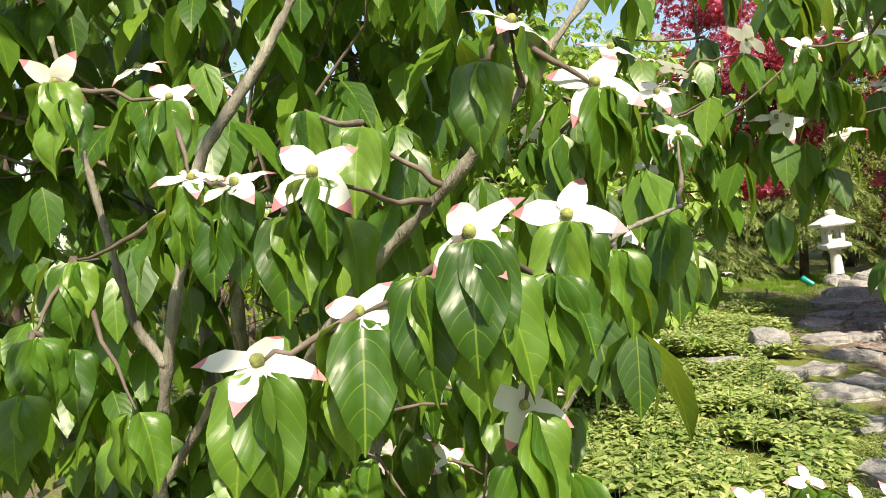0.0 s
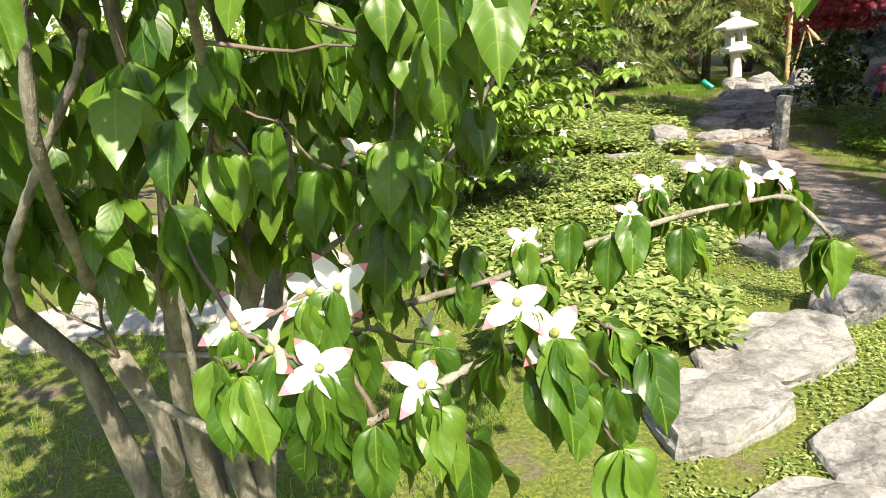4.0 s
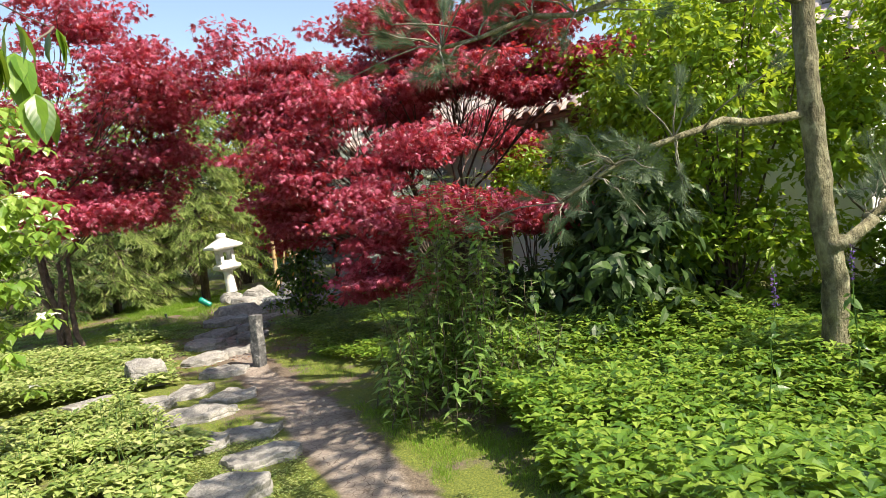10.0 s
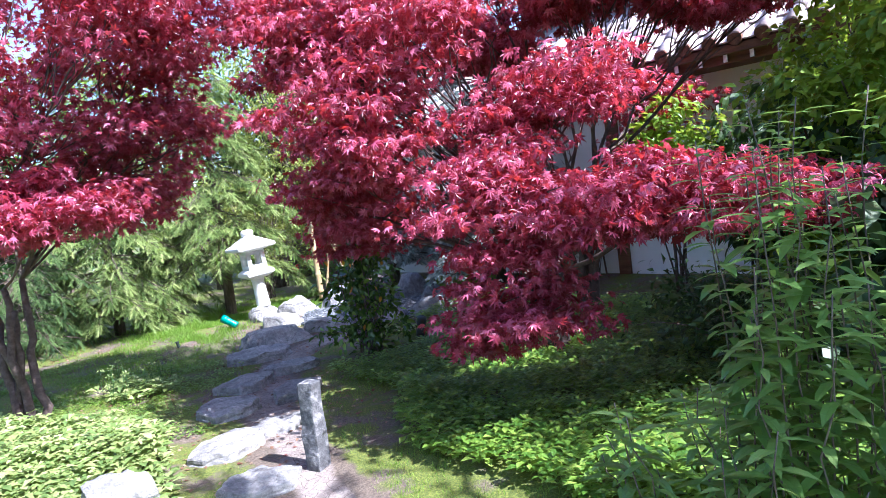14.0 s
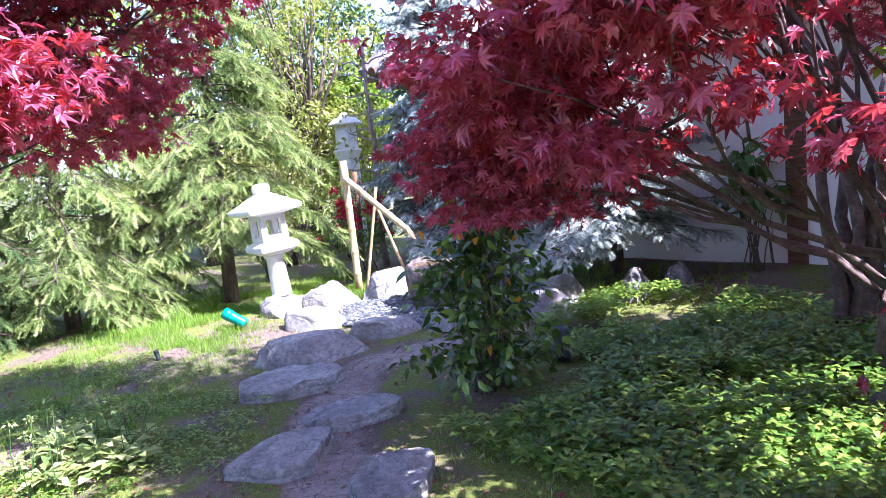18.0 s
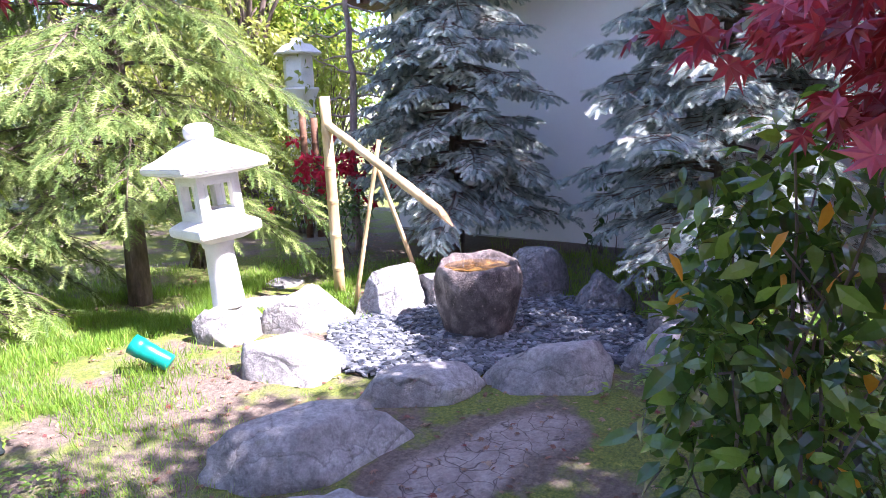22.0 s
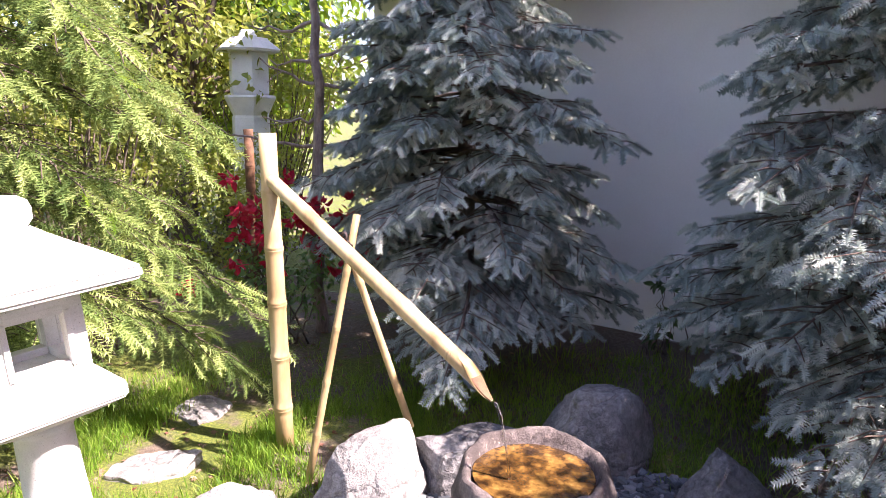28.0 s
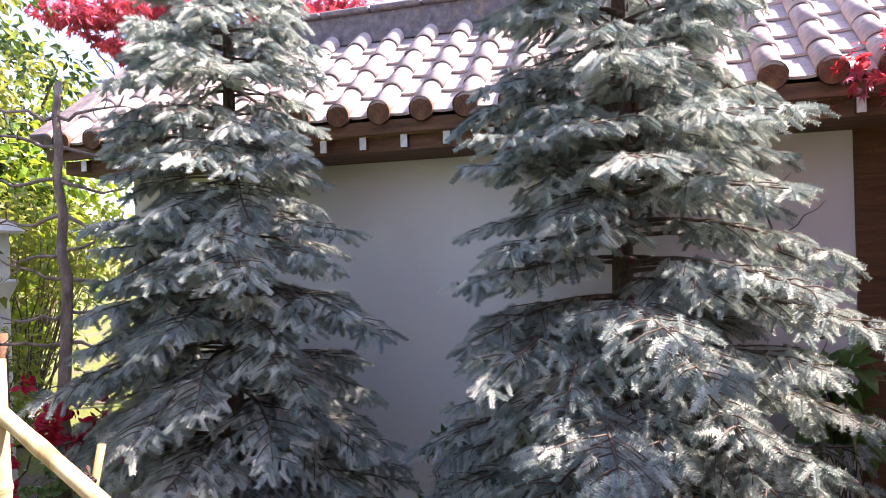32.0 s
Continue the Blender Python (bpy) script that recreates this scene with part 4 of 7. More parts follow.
# ---- bamboo water spout and basin ----
def bamboo_pole(a, b, r0, r1, nodes_, cut=False, seg=16):
    """A cane from a to b with swollen joints; cut: an open slanted end at b."""
    a, b = np.array(a, float), np.array(b, float)
    prof = [(0.0, 1.0)]
    for k in range(1, nodes_):
        c = k / nodes_
        prof += [(c - 0.02, 0.97), (c - 0.006, 1.03), (c - 0.003, 1.1), (c, 0.98), (c + 0.003, 1.1), (c + 0.008, 1.02), (c + 0.03, 0.97)]
    prof += [(1.0, 1.0)]
    pts = [a + (b - a) * p for p, _ in prof]
    rad = [(r0 + (r1 - r0) * p) * q for p, q in prof]
    v, f = tube(pts, rad, seg)
    return v, f


def build_spout():
    t = thing("bamboo_spout", "bamboo water spout lashed to two crossed canes beside a post", "water spout")
    g = float(lift(7.52, 11.36))
    top, foot = (7.5, 11.37, 1.47), (7.53, 11.36, g - 0.05)
    v, f = bamboo_pole(foot, top, 0.042, 0.038, 6)
    part("post", tubes([(v, f)], "post", [BAMBOO]), None, t, "thick yellow bamboo post")
    lash = np.array((7.47, 10.93, 1.045))
    tip = np.array((7.31, 10.13, 0.70))
    start = np.array((7.5, 11.36, 1.28))
    # slanted half-open pipe
    d = unit(tip - start)
    side = unit(np.cross(d, (0, 0, 1)))
    upv = np.cross(side, d)
    seg, r = 20, 0.029
    L = np.linalg.norm(tip - start)
    st = list(np.linspace(0, 0.86, 14)) + list(np.linspace(0.875, 1.0, 8))
    vs = []
    for u in st:
        c = start + d * L * u
        rr = r * (1.0 + (0.1 if min(abs(u - q) for q in (0.2, 0.42, 0.66)) < 0.02 else 0))
        lim = 1.0 if u < 0.865 else math.cos(math.pi * min(1, (u - 0.86) / 0.14) * 0.92)
        for ring_r in (rr, rr - 0.006):
            for i in range(seg):
                a = 2 * math.pi * i / seg
                h = min(math.sin(a), lim)
                vs.append(c + side * ring_r * math.cos(a) * (1 if math.sin(a) <= lim else math.sqrt(max(0.0, 1 - lim * lim)) / max(1e-3, abs(math.cos(a)))) + upv * ring_r * h)
    fs = []
    for k in range(len(st) - 1):
        for i in range(seg):
            j = (i + 1) % seg
            o0, o1 = k * 2 * seg, (k + 1) * 2 * seg
            fs.append((o0 + i, o0 + j, o1 + j, o1 + i))
            fs.append((o0 + seg + i, o1 + seg + i, o1 + seg + j, o0 + seg + j))
    e = (len(st) - 1) * 2 * seg
    for i in range(seg):
        j = (i + 1) % seg
        fs.append((e + i, e + j, e + seg + j, e + seg + i))
    inner = [1 if (k % 2 and k < 2 * seg * (len(st) - 1)) else 0 for k in range(len(fs))]
    part("pipe", mesh_of("pipe", vs, fs, [BAMBOO, TIMBER], True, inner), None, t, "sloping bamboo pipe with a slanted open end")
    for a, b in (((7.38, 11.06, float(lift(7.38, 11.06)) - 0.02), (7.53, 10.9, 1.17)), ((7.72, 10.78, 0.24), (7.5, 10.93, 1.06))):
        v, f = bamboo_pole(a, b, 0.017, 0.015, 5, seg=10)
        part("leg", tubes([(v, f)], "leg", [BAMBOO]), None, t, "thin bamboo cane")
    rings = []
    for k in range(7):
        c = lash + d * (k - 3) * 0.008
        a = np.linspace(0, 2 * np.pi, 15)
        w = 0.03 + 0.006 * (k % 2)
        ring = c + np.outer(np.cos(a) * w, side) + np.outer(np.sin(a) * w, upv + d * 0.5 * (1 if k % 2 else -1))
        rings.append(tube(ring, np.full(15, 0.0035), 5))
    for k in range(3):
        c = lash + upv * 0.045 + np.array((0.012 * (k - 1), 0.01 * (k - 1), 0.0))
        a = np.linspace(0, 2 * np.pi, 11)
        rings.append(tube(c + np.outer(np.cos(a) * 0.016, d) + np.outer(np.sin(a) * 0.022, upv), np.full(11, 0.0032), 5))
    for q in rings:
        part("cord", tubes([q], "cord", [CORD]), None, t, "dark knotted cord")
    # falling water
    p = tip + d * 0.01 - upv * 0.022
    fall = [p + np.array((d[0] * 0.35 * q, d[1] * 0.35 * q, d[2] * 0.3 * q - 4.2 * q * q)) for q in np.linspace(0, 0.235, 12)]
    v, f = tube(fall, 0.0045 + 0.0018 * np.sin(np.arange(12) * 2.1), 8)
    solid("water_jet", tubes([(v, f)], "water_jet", [JET]), None, "thin clear stream of water falling into the basin", "water")
    w = thing("water_basin", "dark rough stone water basin with hollowed mossy top", "water basin", (7.38, 10.02, float(lift(7.38, 10.02)) - 0.03), 15)
    k9 = 0.97
    prof = [(0.185, 0.0), (0.2, 0.02), (0.235, 0.16), (0.256, 0.29), (0.262, 0.36), (0.256, 0.42), (0.247, 0.452), (0.235, 0.462), (0.218, 0.455), (0.208, 0.43), (0.19, 0.405), (0.06, 0.395), (0.01, 0.393)]
    bm = lathe([(q * k9, z) for q, z in prof], 40)
    for v in bm.verts:
        r = v.co.xy.length
        v.co += noise.noise_vector(v.co * 5 + Vector((4, 1, 2))) * 0.03 * min(1, r / 0.15) + noise.noise_vector(v.co * 19) * 0.01
        if v.co.z > 0.4 and r > 0.14:
            v.co.z += 0.02 * noise.noise(v.co * 8)
    me = bpy.data.meshes.new("bowl")
    bm.to_mesh(me), bm.free()
    part("bowl", shade(me), BASIN_ROCK, w)
    bm = lathe([(0.196, 0.432), (0.194, 0.4325), (0.08, 0.433), (0.01, 0.433)], 32)
    me = bpy.data.meshes.new("water")
    bm.to_mesh(me), bm.free()
    part("water", shade(me), WATER, w, "shallow amber water")


build_spout()

# ---- marker post and garden spotlights ----
mp = thing("stone_post", "slim weathered stone marker post beside the path", "post", (4.06, 6.16, float(lift(4.06, 6.16)) - 0.04), 20)
bm = slab(-0.054, -0.054, 0, 0.054, 0.054, 0.56, 0.01)
bmesh.ops.subdivide_edges(bm, edges=[e for e in bm.edges if e.calc_length() > 0.3], cuts=8)
for v in bm.verts:
    k = 1 - 0.12 * v.co.z
    v.co.x, v.co.y = v.co.x * k + 0.03 * v.co.z, v.co.y * k
part("shaft", rough_up(bm, 12, 0.012), POST_STONE, mp)


def build_spot(x, y, turn, pitch, mat, label, size=0.8):
    g = float(lift(x, y))
    t = thing("garden_spotlight", label, "spotlight", (x, y, g), turn)
    h = part("housing", lathe([(0.052, -0.13), (0.058, -0.12), (0.056, -0.02), (0.06, 0.0), (0.06, 0.06), (0.066, 0.065), (0.066, 0.14), (0.058, 0.14), (0.052, 0.06)], 24), mat, t, "", pose(0, 0, 0.13, 0, pitch, 0))
    shade(h.data)
    part("lens", lathe([(0.053, 0.056), (0.053, 0.06), (0.02, 0.066), (0.004, 0.067)], 20), BLACK_PLASTIC, h)
    part("spike", lathe([(0.006, -0.12), (0.014, -0.05), (0.016, 0.07), (0.03, 0.08), (0.03, 0.11), (0.012, 0.115)], 12), BLACK_PLASTIC, t)
    t.scale = (size, size, size)


build_spot(5.86, 10.98, 130, 58, GREEN_PAINT, "green enamelled garden spotlight on a ground spike")
build_spot(6.55, 8.0, 35, 40, BLACK_PLASTIC, "black garden spotlight half hidden in ground cover")
build_spot(5.05, 10.7, 100, 20, BLACK_PLASTIC, "small black garden spotlight in short grass", 0.3)


# ---- leaves ----
def blade(n=6, width=0.27, droop=0.35, fold=0.22, wave=0.03, cross=2):
    """A pointed oval leaf along y, folded at the midrib, with its own coordinates (x across, y along)."""
    v, uv, f = [], [], []
    for i in range(n + 1):
        t = i / n
        w = width * (math.sin(math.pi * t ** 0.8) ** 0.72 if 0 < t < 1 else 0.0) * (1 - 0.22 * t) + 0.006
        if t > 0.82:
            w *= 0.55
        for j in range(-cross, cross + 1):
            s = j / cross
            v.append((s * w, t, fold * w * (1.45 * abs(s) - 0.95 * s * s) - droop * t * t + wave * abs(s) * math.sin(9 * t + (1.5 if s > 0 else 0)) * w * 3))
            uv.append((s * w, t))
    k = 2 * cross + 1
    for i in range(n):
        for j in range(k - 1):
            f.append((i * k + j, i * k + j + 1, (i + 1) * k + j + 1, (i + 1) * k + j))
    return np.array(v), np.array(f), np.array(uv)


DETAIL = blade(11, 0.31, 0.36, 0.6, 0.1, 3)
OVAL = blade(3, 0.27, 0.3, 0.25, 0.0, 1)
MID = blade(4, 0.29, 0.3, 0.25, 0.04, 1)
SMALL = (np.array([(0, 0, 0), (-0.24, 0.42, 0.06), (0.24, 0.42, 0.06), (0, 0.45, 0.0), (0, 1, -0.24)]), np.array([(0, 2, 3), (0, 3, 1), (2, 4, 3), (3, 4, 1)]))
WIDE = (np.array([(0, 0, 0), (-0.27, 0.6, 0.07), (0.27, 0.6, 0.07), (0, 0.62, 0.0), (0, 1, -0.16)]), np.array([(0, 2, 3), (0, 3, 1), (2, 4, 3), (3, 4, 1)]))
NARROW = blade(3, 0.17, 0.35, 0.3, 0.0, 1)
LANCE = blade(3, 0.24, 0.35, 0.3, 0.0, 1)
PETAL = blade(5, 0.31, 0.42, 0.25, 0.06, 1)


def maple_leaf():
    """A star of seven narrow pointed lobes, hanging at the tips."""
    ang = np.radians([-128, -86, -42, 0, 42, 86, 128])
    rad = [0.5, 0.85, 1.0, 1.1, 1.0, 0.85, 0.5]
    notch = np.radians([-175, -108, -64, -21, 21, 64, 108, 175])
    v = [(0, 0.1, 0.03)]
    for a, r in zip(ang, rad):
        v.append((r * math.sin(a), 0.1 + r * math.cos(a), -0.3 * r * r))
    for a in notch:
        v.append((0.43 * math.sin(a), 0.1 + 0.43 * math.cos(a), 0.01))
    f = []
    for i in range(7):
        f += [(0, 8 + i, 1 + i), (0, 1 + i, 9 + i)]
    return np.array(v), np.array(f)


MAPLE = maple_leaf()


def sprig(n, length, width, flat, lean, seed, core=0.02):
    """A thin shoot with long needles along y, a unit long."""
    r = np.random.default_rng(seed)
    v, f = [], []
    for i in range(n):
        u = (i + 0.5) / n
        phi = i * 2.4 + r.uniform(-0.3, 0.3)
        d = unit(np.array([math.cos(phi), lean * r.uniform(0.8, 1.2), math.sin(phi) * flat]))
        p = np.array([0, u * 0.95, 0])
        s = unit(np.cross(d, [0.3, 0.2, 0.9])) * width
        o = len(v)
        v += [p - s, p + s, p + d * length * r.uniform(0.8, 1.1)]
        f.append((o, o + 1, o + 2))
    o = len(v)
    v += [(0, 0, 0), (core, 0.3, 0), (-core, 0.3, core), (-core, 0.3, -core), (0, 1.02, 0)]
    for i in range(3):
        p, q = o + 1 + i, o + 1 + (i + 1) % 3
        f += [(o, q, p), (p, q, o + 4)]
    return np.array(v), np.array(f)


def needle_shoot(stations, ring, reach, lean, flat, rise, seed, wide=0.036):
    """A conifer shoot along y, a unit long: a thin stalk set all round with single needles that lean forward, all one piece."""
    r = np.random.default_rng(seed)
    v, f = [], []
    for k in range(stations):
        y = 0.95 * k / (stations - 1)
        v += [(0.014, y, 0), (-0.014, y + wide, 0)]
    for k in range(stations - 1):
        a = 2 * k
        f += [(a, a + 1, a + 2), (a + 1, a + 3, a + 2)]
    for k in range(stations):
        y = 0.95 * k / (stations - 1)
        for i in range(ring):
            phi = 2 * math.pi * (i + 0.5 * (k % 2)) / ring + r.uniform(-0.25, 0.25)
            d = unit(np.array([math.cos(phi), lean * r.uniform(0.7, 1.3) * (0.7 + 0.8 * y), math.sin(phi) * flat + rise]))
            v.append(tuple(np.array([0, y, 0]) + d * reach * r.uniform(0.8, 1.15) * (1 - 0.25 * y)))
            f.append((2 * k, 2 * k + 1, len(v) - 1))
    v.append((0, 1.06, 0.01))
    f.append((2 * stations - 2, 2 * stations - 1, len(v) - 1))
    return np.array(v), np.array(f)


SPRUCE_SPRIG = needle_shoot(10, 7, 0.3, 0.5, 0.8, 0.12, 1, 0.085)
FIR_SPRIG = needle_shoot(12, 4, 0.24, 0.5, 0.4, 0.12, 2)
PINE_SPRIG = sprig(34, 0.85, 0.014, 0.9, 1.6, 3, 0.01)


def clump_points(r, clumps, shell=0.55):
    """Points in flattened clumps: rows of centre, radii, count. Gives places and the way out from each clump's middle."""
    ps, outs = [], []
    for c, rad, n in clumps:
        d = unit(r.normal(size=(n, 3)))
        q = (shell + (1 - shell) * r.random(n)) ** 0.7
        ps.append(np.asarray(c) + d * q[:, None] * np.asarray(rad))
        outs.append(d)
    return np.vstack(ps), np.vstack(outs)


def leafy(name, template, clumps, size, mat, seed, up=0.6, droop=0.5, shell=0.5, vary=0.35, turned=0.35):
    """A mass of leaves over clumps: blades run outward and hang, their faces towards the sky."""
    r = np.random.default_rng(seed)
    p, o = clump_points(r, clumps, shell)
    n = len(p)
    along = o * np.array([1, 1, 0.4]) + r.normal(0, 0.45, (n, 3)) - np.array([0, 0, droop])
    normal = np.array([0, 0, up]) + o * (1 - up) + r.normal(0, turned, (n, 3))
    s = size * (1 + r.uniform(-vary, vary, n))
    uv = template[2] if len(template) > 2 else None
    return strew(template[0], template[1], p, aimed(along, normal, s), [mat], name, False, uv)


def scatter_clumps(r, c, rad, k, size, flat, per, hollow=0.45):
    """k clumps spread over an ellipsoid, thicker towards its skin."""
    out = []
    for _ in range(k):
        d = unit(r.normal(size=3))
        q = hollow + (1 - hollow) * r.random()
        s = size * r.uniform(0.7, 1.3)
        out.append((np.asarray(c) + d * q * np.asarray(rad), (s, s, s * flat), max(4, int(per * r.uniform(0.7, 1.3)))))
    return out


def stems_to(r, root, clumps, r0, r1, spread=0.3, every=1, n=9, wob=0.04):
    """Curved stems that fork from a root towards the middles of the clumps."""
    out = []
    root = np.asarray(root, float)
    for i, (c, _, _) in enumerate(clumps):
        if i % every:
            continue
        c = np.asarray(c)
        mid = root + (c - root) * 0.45 + np.array([0, 0, spread * np.linalg.norm(c - root)])
        t = np.linspace(0, 1, n)[:, None]
        p = (1 - t) ** 2 * root + 2 * t * (1 - t) * mid + t ** 2 * c
        w = r.normal(0, wob, p.shape)
        w[0] = 0
        p = p + w * t
        out.append(tube(p, np.linspace(r0, r1, n), 6))
    return out


# ---- kousa dogwoods ----
def flower_mesh():
    """Four pale bracts about a green head, with flushed tips."""
    v, f, idx, o = [], [], [], 0
    pv, pf, _ = PETAL
    for k in range(4):
        a = radians(90 * k + 45)
        m = np.array(pose(0, 0, 0, 14, 0, math.degrees(a)))[:3, :3]
        s = 1.0 if k % 2 else 0.92
        v.append((pv * s) @ m.T)
        f += [tuple(q + o for q in p) for p in pf]
        idx += [1 if max(pv[list(p)][:, 1]) > 0.99 else 0 for p in pf]
        o += len(pv)
    bm = bmesh.new()
    bmesh.ops.create_icosphere(bm, subdivisions=2, radius=0.115)
    for q in bm.verts:
        q.co *= 1 + 0.14 * noise.noise(q.co * 40)
        q.co.z += 0.1
    v.append(np.array([q.co[:] for q in bm.verts]))
    bm.verts.index_update()
    tri = [tuple(q.index + o for q in p.verts) for p in bm.faces]
    bm.free()
    return np.vstack(v), f, idx, tri


FV, FF, FI, FT = flower_mesh()


def strew_flowers(name, places, frames, mats):
    n, k = len(places), len(FV)
    v = (np.einsum("nij,kj->nki", frames, FV) + np.asarray(places)[:, None]).reshape(-1, 3)
    quads = np.array(FF)
    tri = np.array(FT)
    pet = np.vstack([quads[:, [0, 1, 2]], quads[:, [0, 2, 3]]])
    fi = np.concatenate([FI, FI, np.full(len(tri), 2)])
    base = np.vstack([pet, tri])
    f = (base[None] + (np.arange(n) * k)[:, None, None]).reshape(-1, 3)
    return mesh_of(name, v, f, mats, True, np.tile(fi, n))


def dogwood_clusters(r, tips, leaf, per=(4, 7), fall=(0.6, 1.9)):
    """Leaves that hang in bunches below the shoot tips: places and frames."""
    P, A, N, S = [], [], [], []
    for c in tips:
        k = r.integers(per[0], per[1])
        a0 = r.uniform(0, 6.28)
        for i in range(k):
            a = a0 + i * 6.28 / k + r.uniform(-0.3, 0.3)
            h = np.array([math.cos(a), math.sin(a), 0])
            down = r.uniform(*fall)
            P.append(np.asarray(c) + h * 0.006 + np.array([0, 0, -0.004]))
            A.append(h - np.array([0, 0, down]))
            N.append(h * down + np.array([0, 0, 1.0]) + r.normal(0, 0.2, 3))
            S.append(leaf * r.uniform(0.72, 1.2))
    return np.array(P), aimed(A, np.array(N), S)


def hanging(r, tips, leaf, per, facing=-90.0, spread=95.0):
    """Leaves that hang in pairs and fours below shoot tips, most of them turned to the open side."""
    P, A, N, S = [], [], [], []
    for c in tips:
        for i in range(int(r.integers(per[0], per[1]))):
            a = radians(facing + r.uniform(-spread, spread))
            h = np.array([math.cos(a), math.sin(a), 0])
            down = r.uniform(1.0, 3.0)
            P.append(np.asarray(c) + h * 0.004 + np.array([0, 0, -0.003]))
            A.append(h - np.array([0, 0, down]))
            N.append(h * down + np.array([0, 0, 1.0]) + r.normal(0, 0.22, 3))
            S.append(leaf * r.uniform(0.75, 1.15))
    return np.array(P), aimed(A, np.array(N), S)


def build_dogwood_near():
    """The dogwood in front: stems on the lawn, arching branches, hanging leaves, shoots with flowers."""
    r = np.random.default_rng(21)
    t = thing("dogwood_tree", "kousa dogwood with hanging glossy leaves and white four-petalled flowers", "tree")
    root = np.array((-0.36, 1.2, float(lift(-0.36, 1.2)) - 0.05))
    forks = [(-0.2, 0.95, 1.1), (-0.42, 1.15, 1.35), (-0.62, 1.05, 1.2), (-0.15, 1.3, 1.25), (-0.35, 0.85, 0.95), (-0.12, 1.0, 1.72), (0.12, 0.98, 1.76), (-0.22, 0.7, 1.5)]
    for q in forks:
        s = tube(bend(root + r.normal(0, 0.04, 3) * (1, 1, 0), q, 0.03, 0.02, 10, r), np.linspace(0.028, 0.014 if q[2] < 1.4 else 0.006, 10), 9)
        part("stem", tubes([s], "stem", [PALE_BARK]), None, t)
    # arching branches among the leaves: points along each, with its thickness at the start
    arches = [([(-0.3, 0.7, 1.1), (-0.249, 0.542, 1.262), (-0.222, 0.516, 1.377), (-0.18, 0.501, 1.53), (-0.134, 0.504, 1.59), (-0.098, 0.506, 1.65), (-0.05, 0.5, 1.8)], 0.0062),
              ([(-0.222, 0.516, 1.373), (-0.244, 0.517, 1.405), (-0.251, 0.499, 1.476), (-0.264, 0.501, 1.535), (-0.27, 0.48, 1.62)], 0.004),
              ([(-0.2, 0.95, 1.1), (-0.13, 0.6, 1.3), (-0.1, 0.447, 1.383), (-0.041, 0.399, 1.449), (0.006, 0.371, 1.491), (0.028, 0.362, 1.516), (0.085, 0.365, 1.585), (0.15, 0.37, 1.66)], 0.0045),
              ([(0.048, 0.3, 1.44), (0.07, 0.31, 1.453), (0.092, 0.33, 1.46), (0.16, 0.45, 1.47)], 0.0016),
              ([(-0.3, 0.75, 0.95), (-0.128, 0.49, 1.024), (-0.046, 0.399, 1.075), (-0.004, 0.387, 1.101), (0.033, 0.393, 1.115), (0.074, 0.398, 1.13), (0.116, 0.398, 1.13)], 0.0045),
              ([(-0.28, 0.8, 0.97), (-0.117, 0.695, 1.002), (-0.027, 0.704, 1.033), (0.124, 0.707, 1.058), (0.228, 0.693, 1.094), (0.343, 0.674, 1.125), (0.431, 0.647, 1.142), (0.462, 0.617, 1.101)], 0.0048),
              ([(-0.1, 0.85, 1.05), (0.083, 0.803, 1.168), (0.157, 0.817, 1.273), (0.216, 0.829, 1.36), (0.3, 0.83, 1.55)], 0.005),
              ([(-0.36, 0.68, 1.08), (-0.336, 0.629, 1.157), (-0.267, 0.592, 1.252), (-0.217, 0.572, 1.317), (-0.201, 0.556, 1.345)], 0.0055),
              ([(-0.2, 0.65, 1.0), (-0.189, 0.616, 1.109), (-0.146, 0.616, 1.231), (-0.106, 0.6, 1.324)], 0.004)]
    joints = []
    for pts, thick in arches:
        p = np.array(pts)
        u = np.linspace(0, len(p) - 1, 9 * len(p))
        line = np.array([np.interp(u, range(len(p)), p[:, k]) for k in range(3)]).T
        soft = line.copy()
        soft[2:-2] = (line[:-4] + line[1:-3] + line[2:-2] + line[3:-1] + line[4:]) / 5
        rad = np.linspace(thick, 0.35 * thick + 0.0006, len(u)) * np.clip(1 + 0.1 * np.sin(np.arange(len(u)) * 1.9) + r.normal(0, 0.13, len(u)), 0.7, 1.5)
        part("branch", tubes([tube(soft, rad, 8)], "branch", [PALE_BARK]), None, t)
        joints += list(soft[::2])
    eye_level = [(-0.238, 0.423, 1.575), (-0.166, 0.422, 1.559), (-0.149, 0.401, 1.506), (-0.123, 0.401, 1.501), (-0.057, 0.301, 1.495), (0.01, 0.25, 1.464), (0.053, 0.291, 1.468), (-0.036, 0.269, 1.435),
                 (-0.076, 0.258, 1.419), (0.029, 0.288, 1.388), (0.035, 0.303, 1.556), (0.071, 0.303, 1.526), (0.44, 0.809, 1.651), (0.521, 0.81, 1.661), (0.213, 0.604, 1.536)]
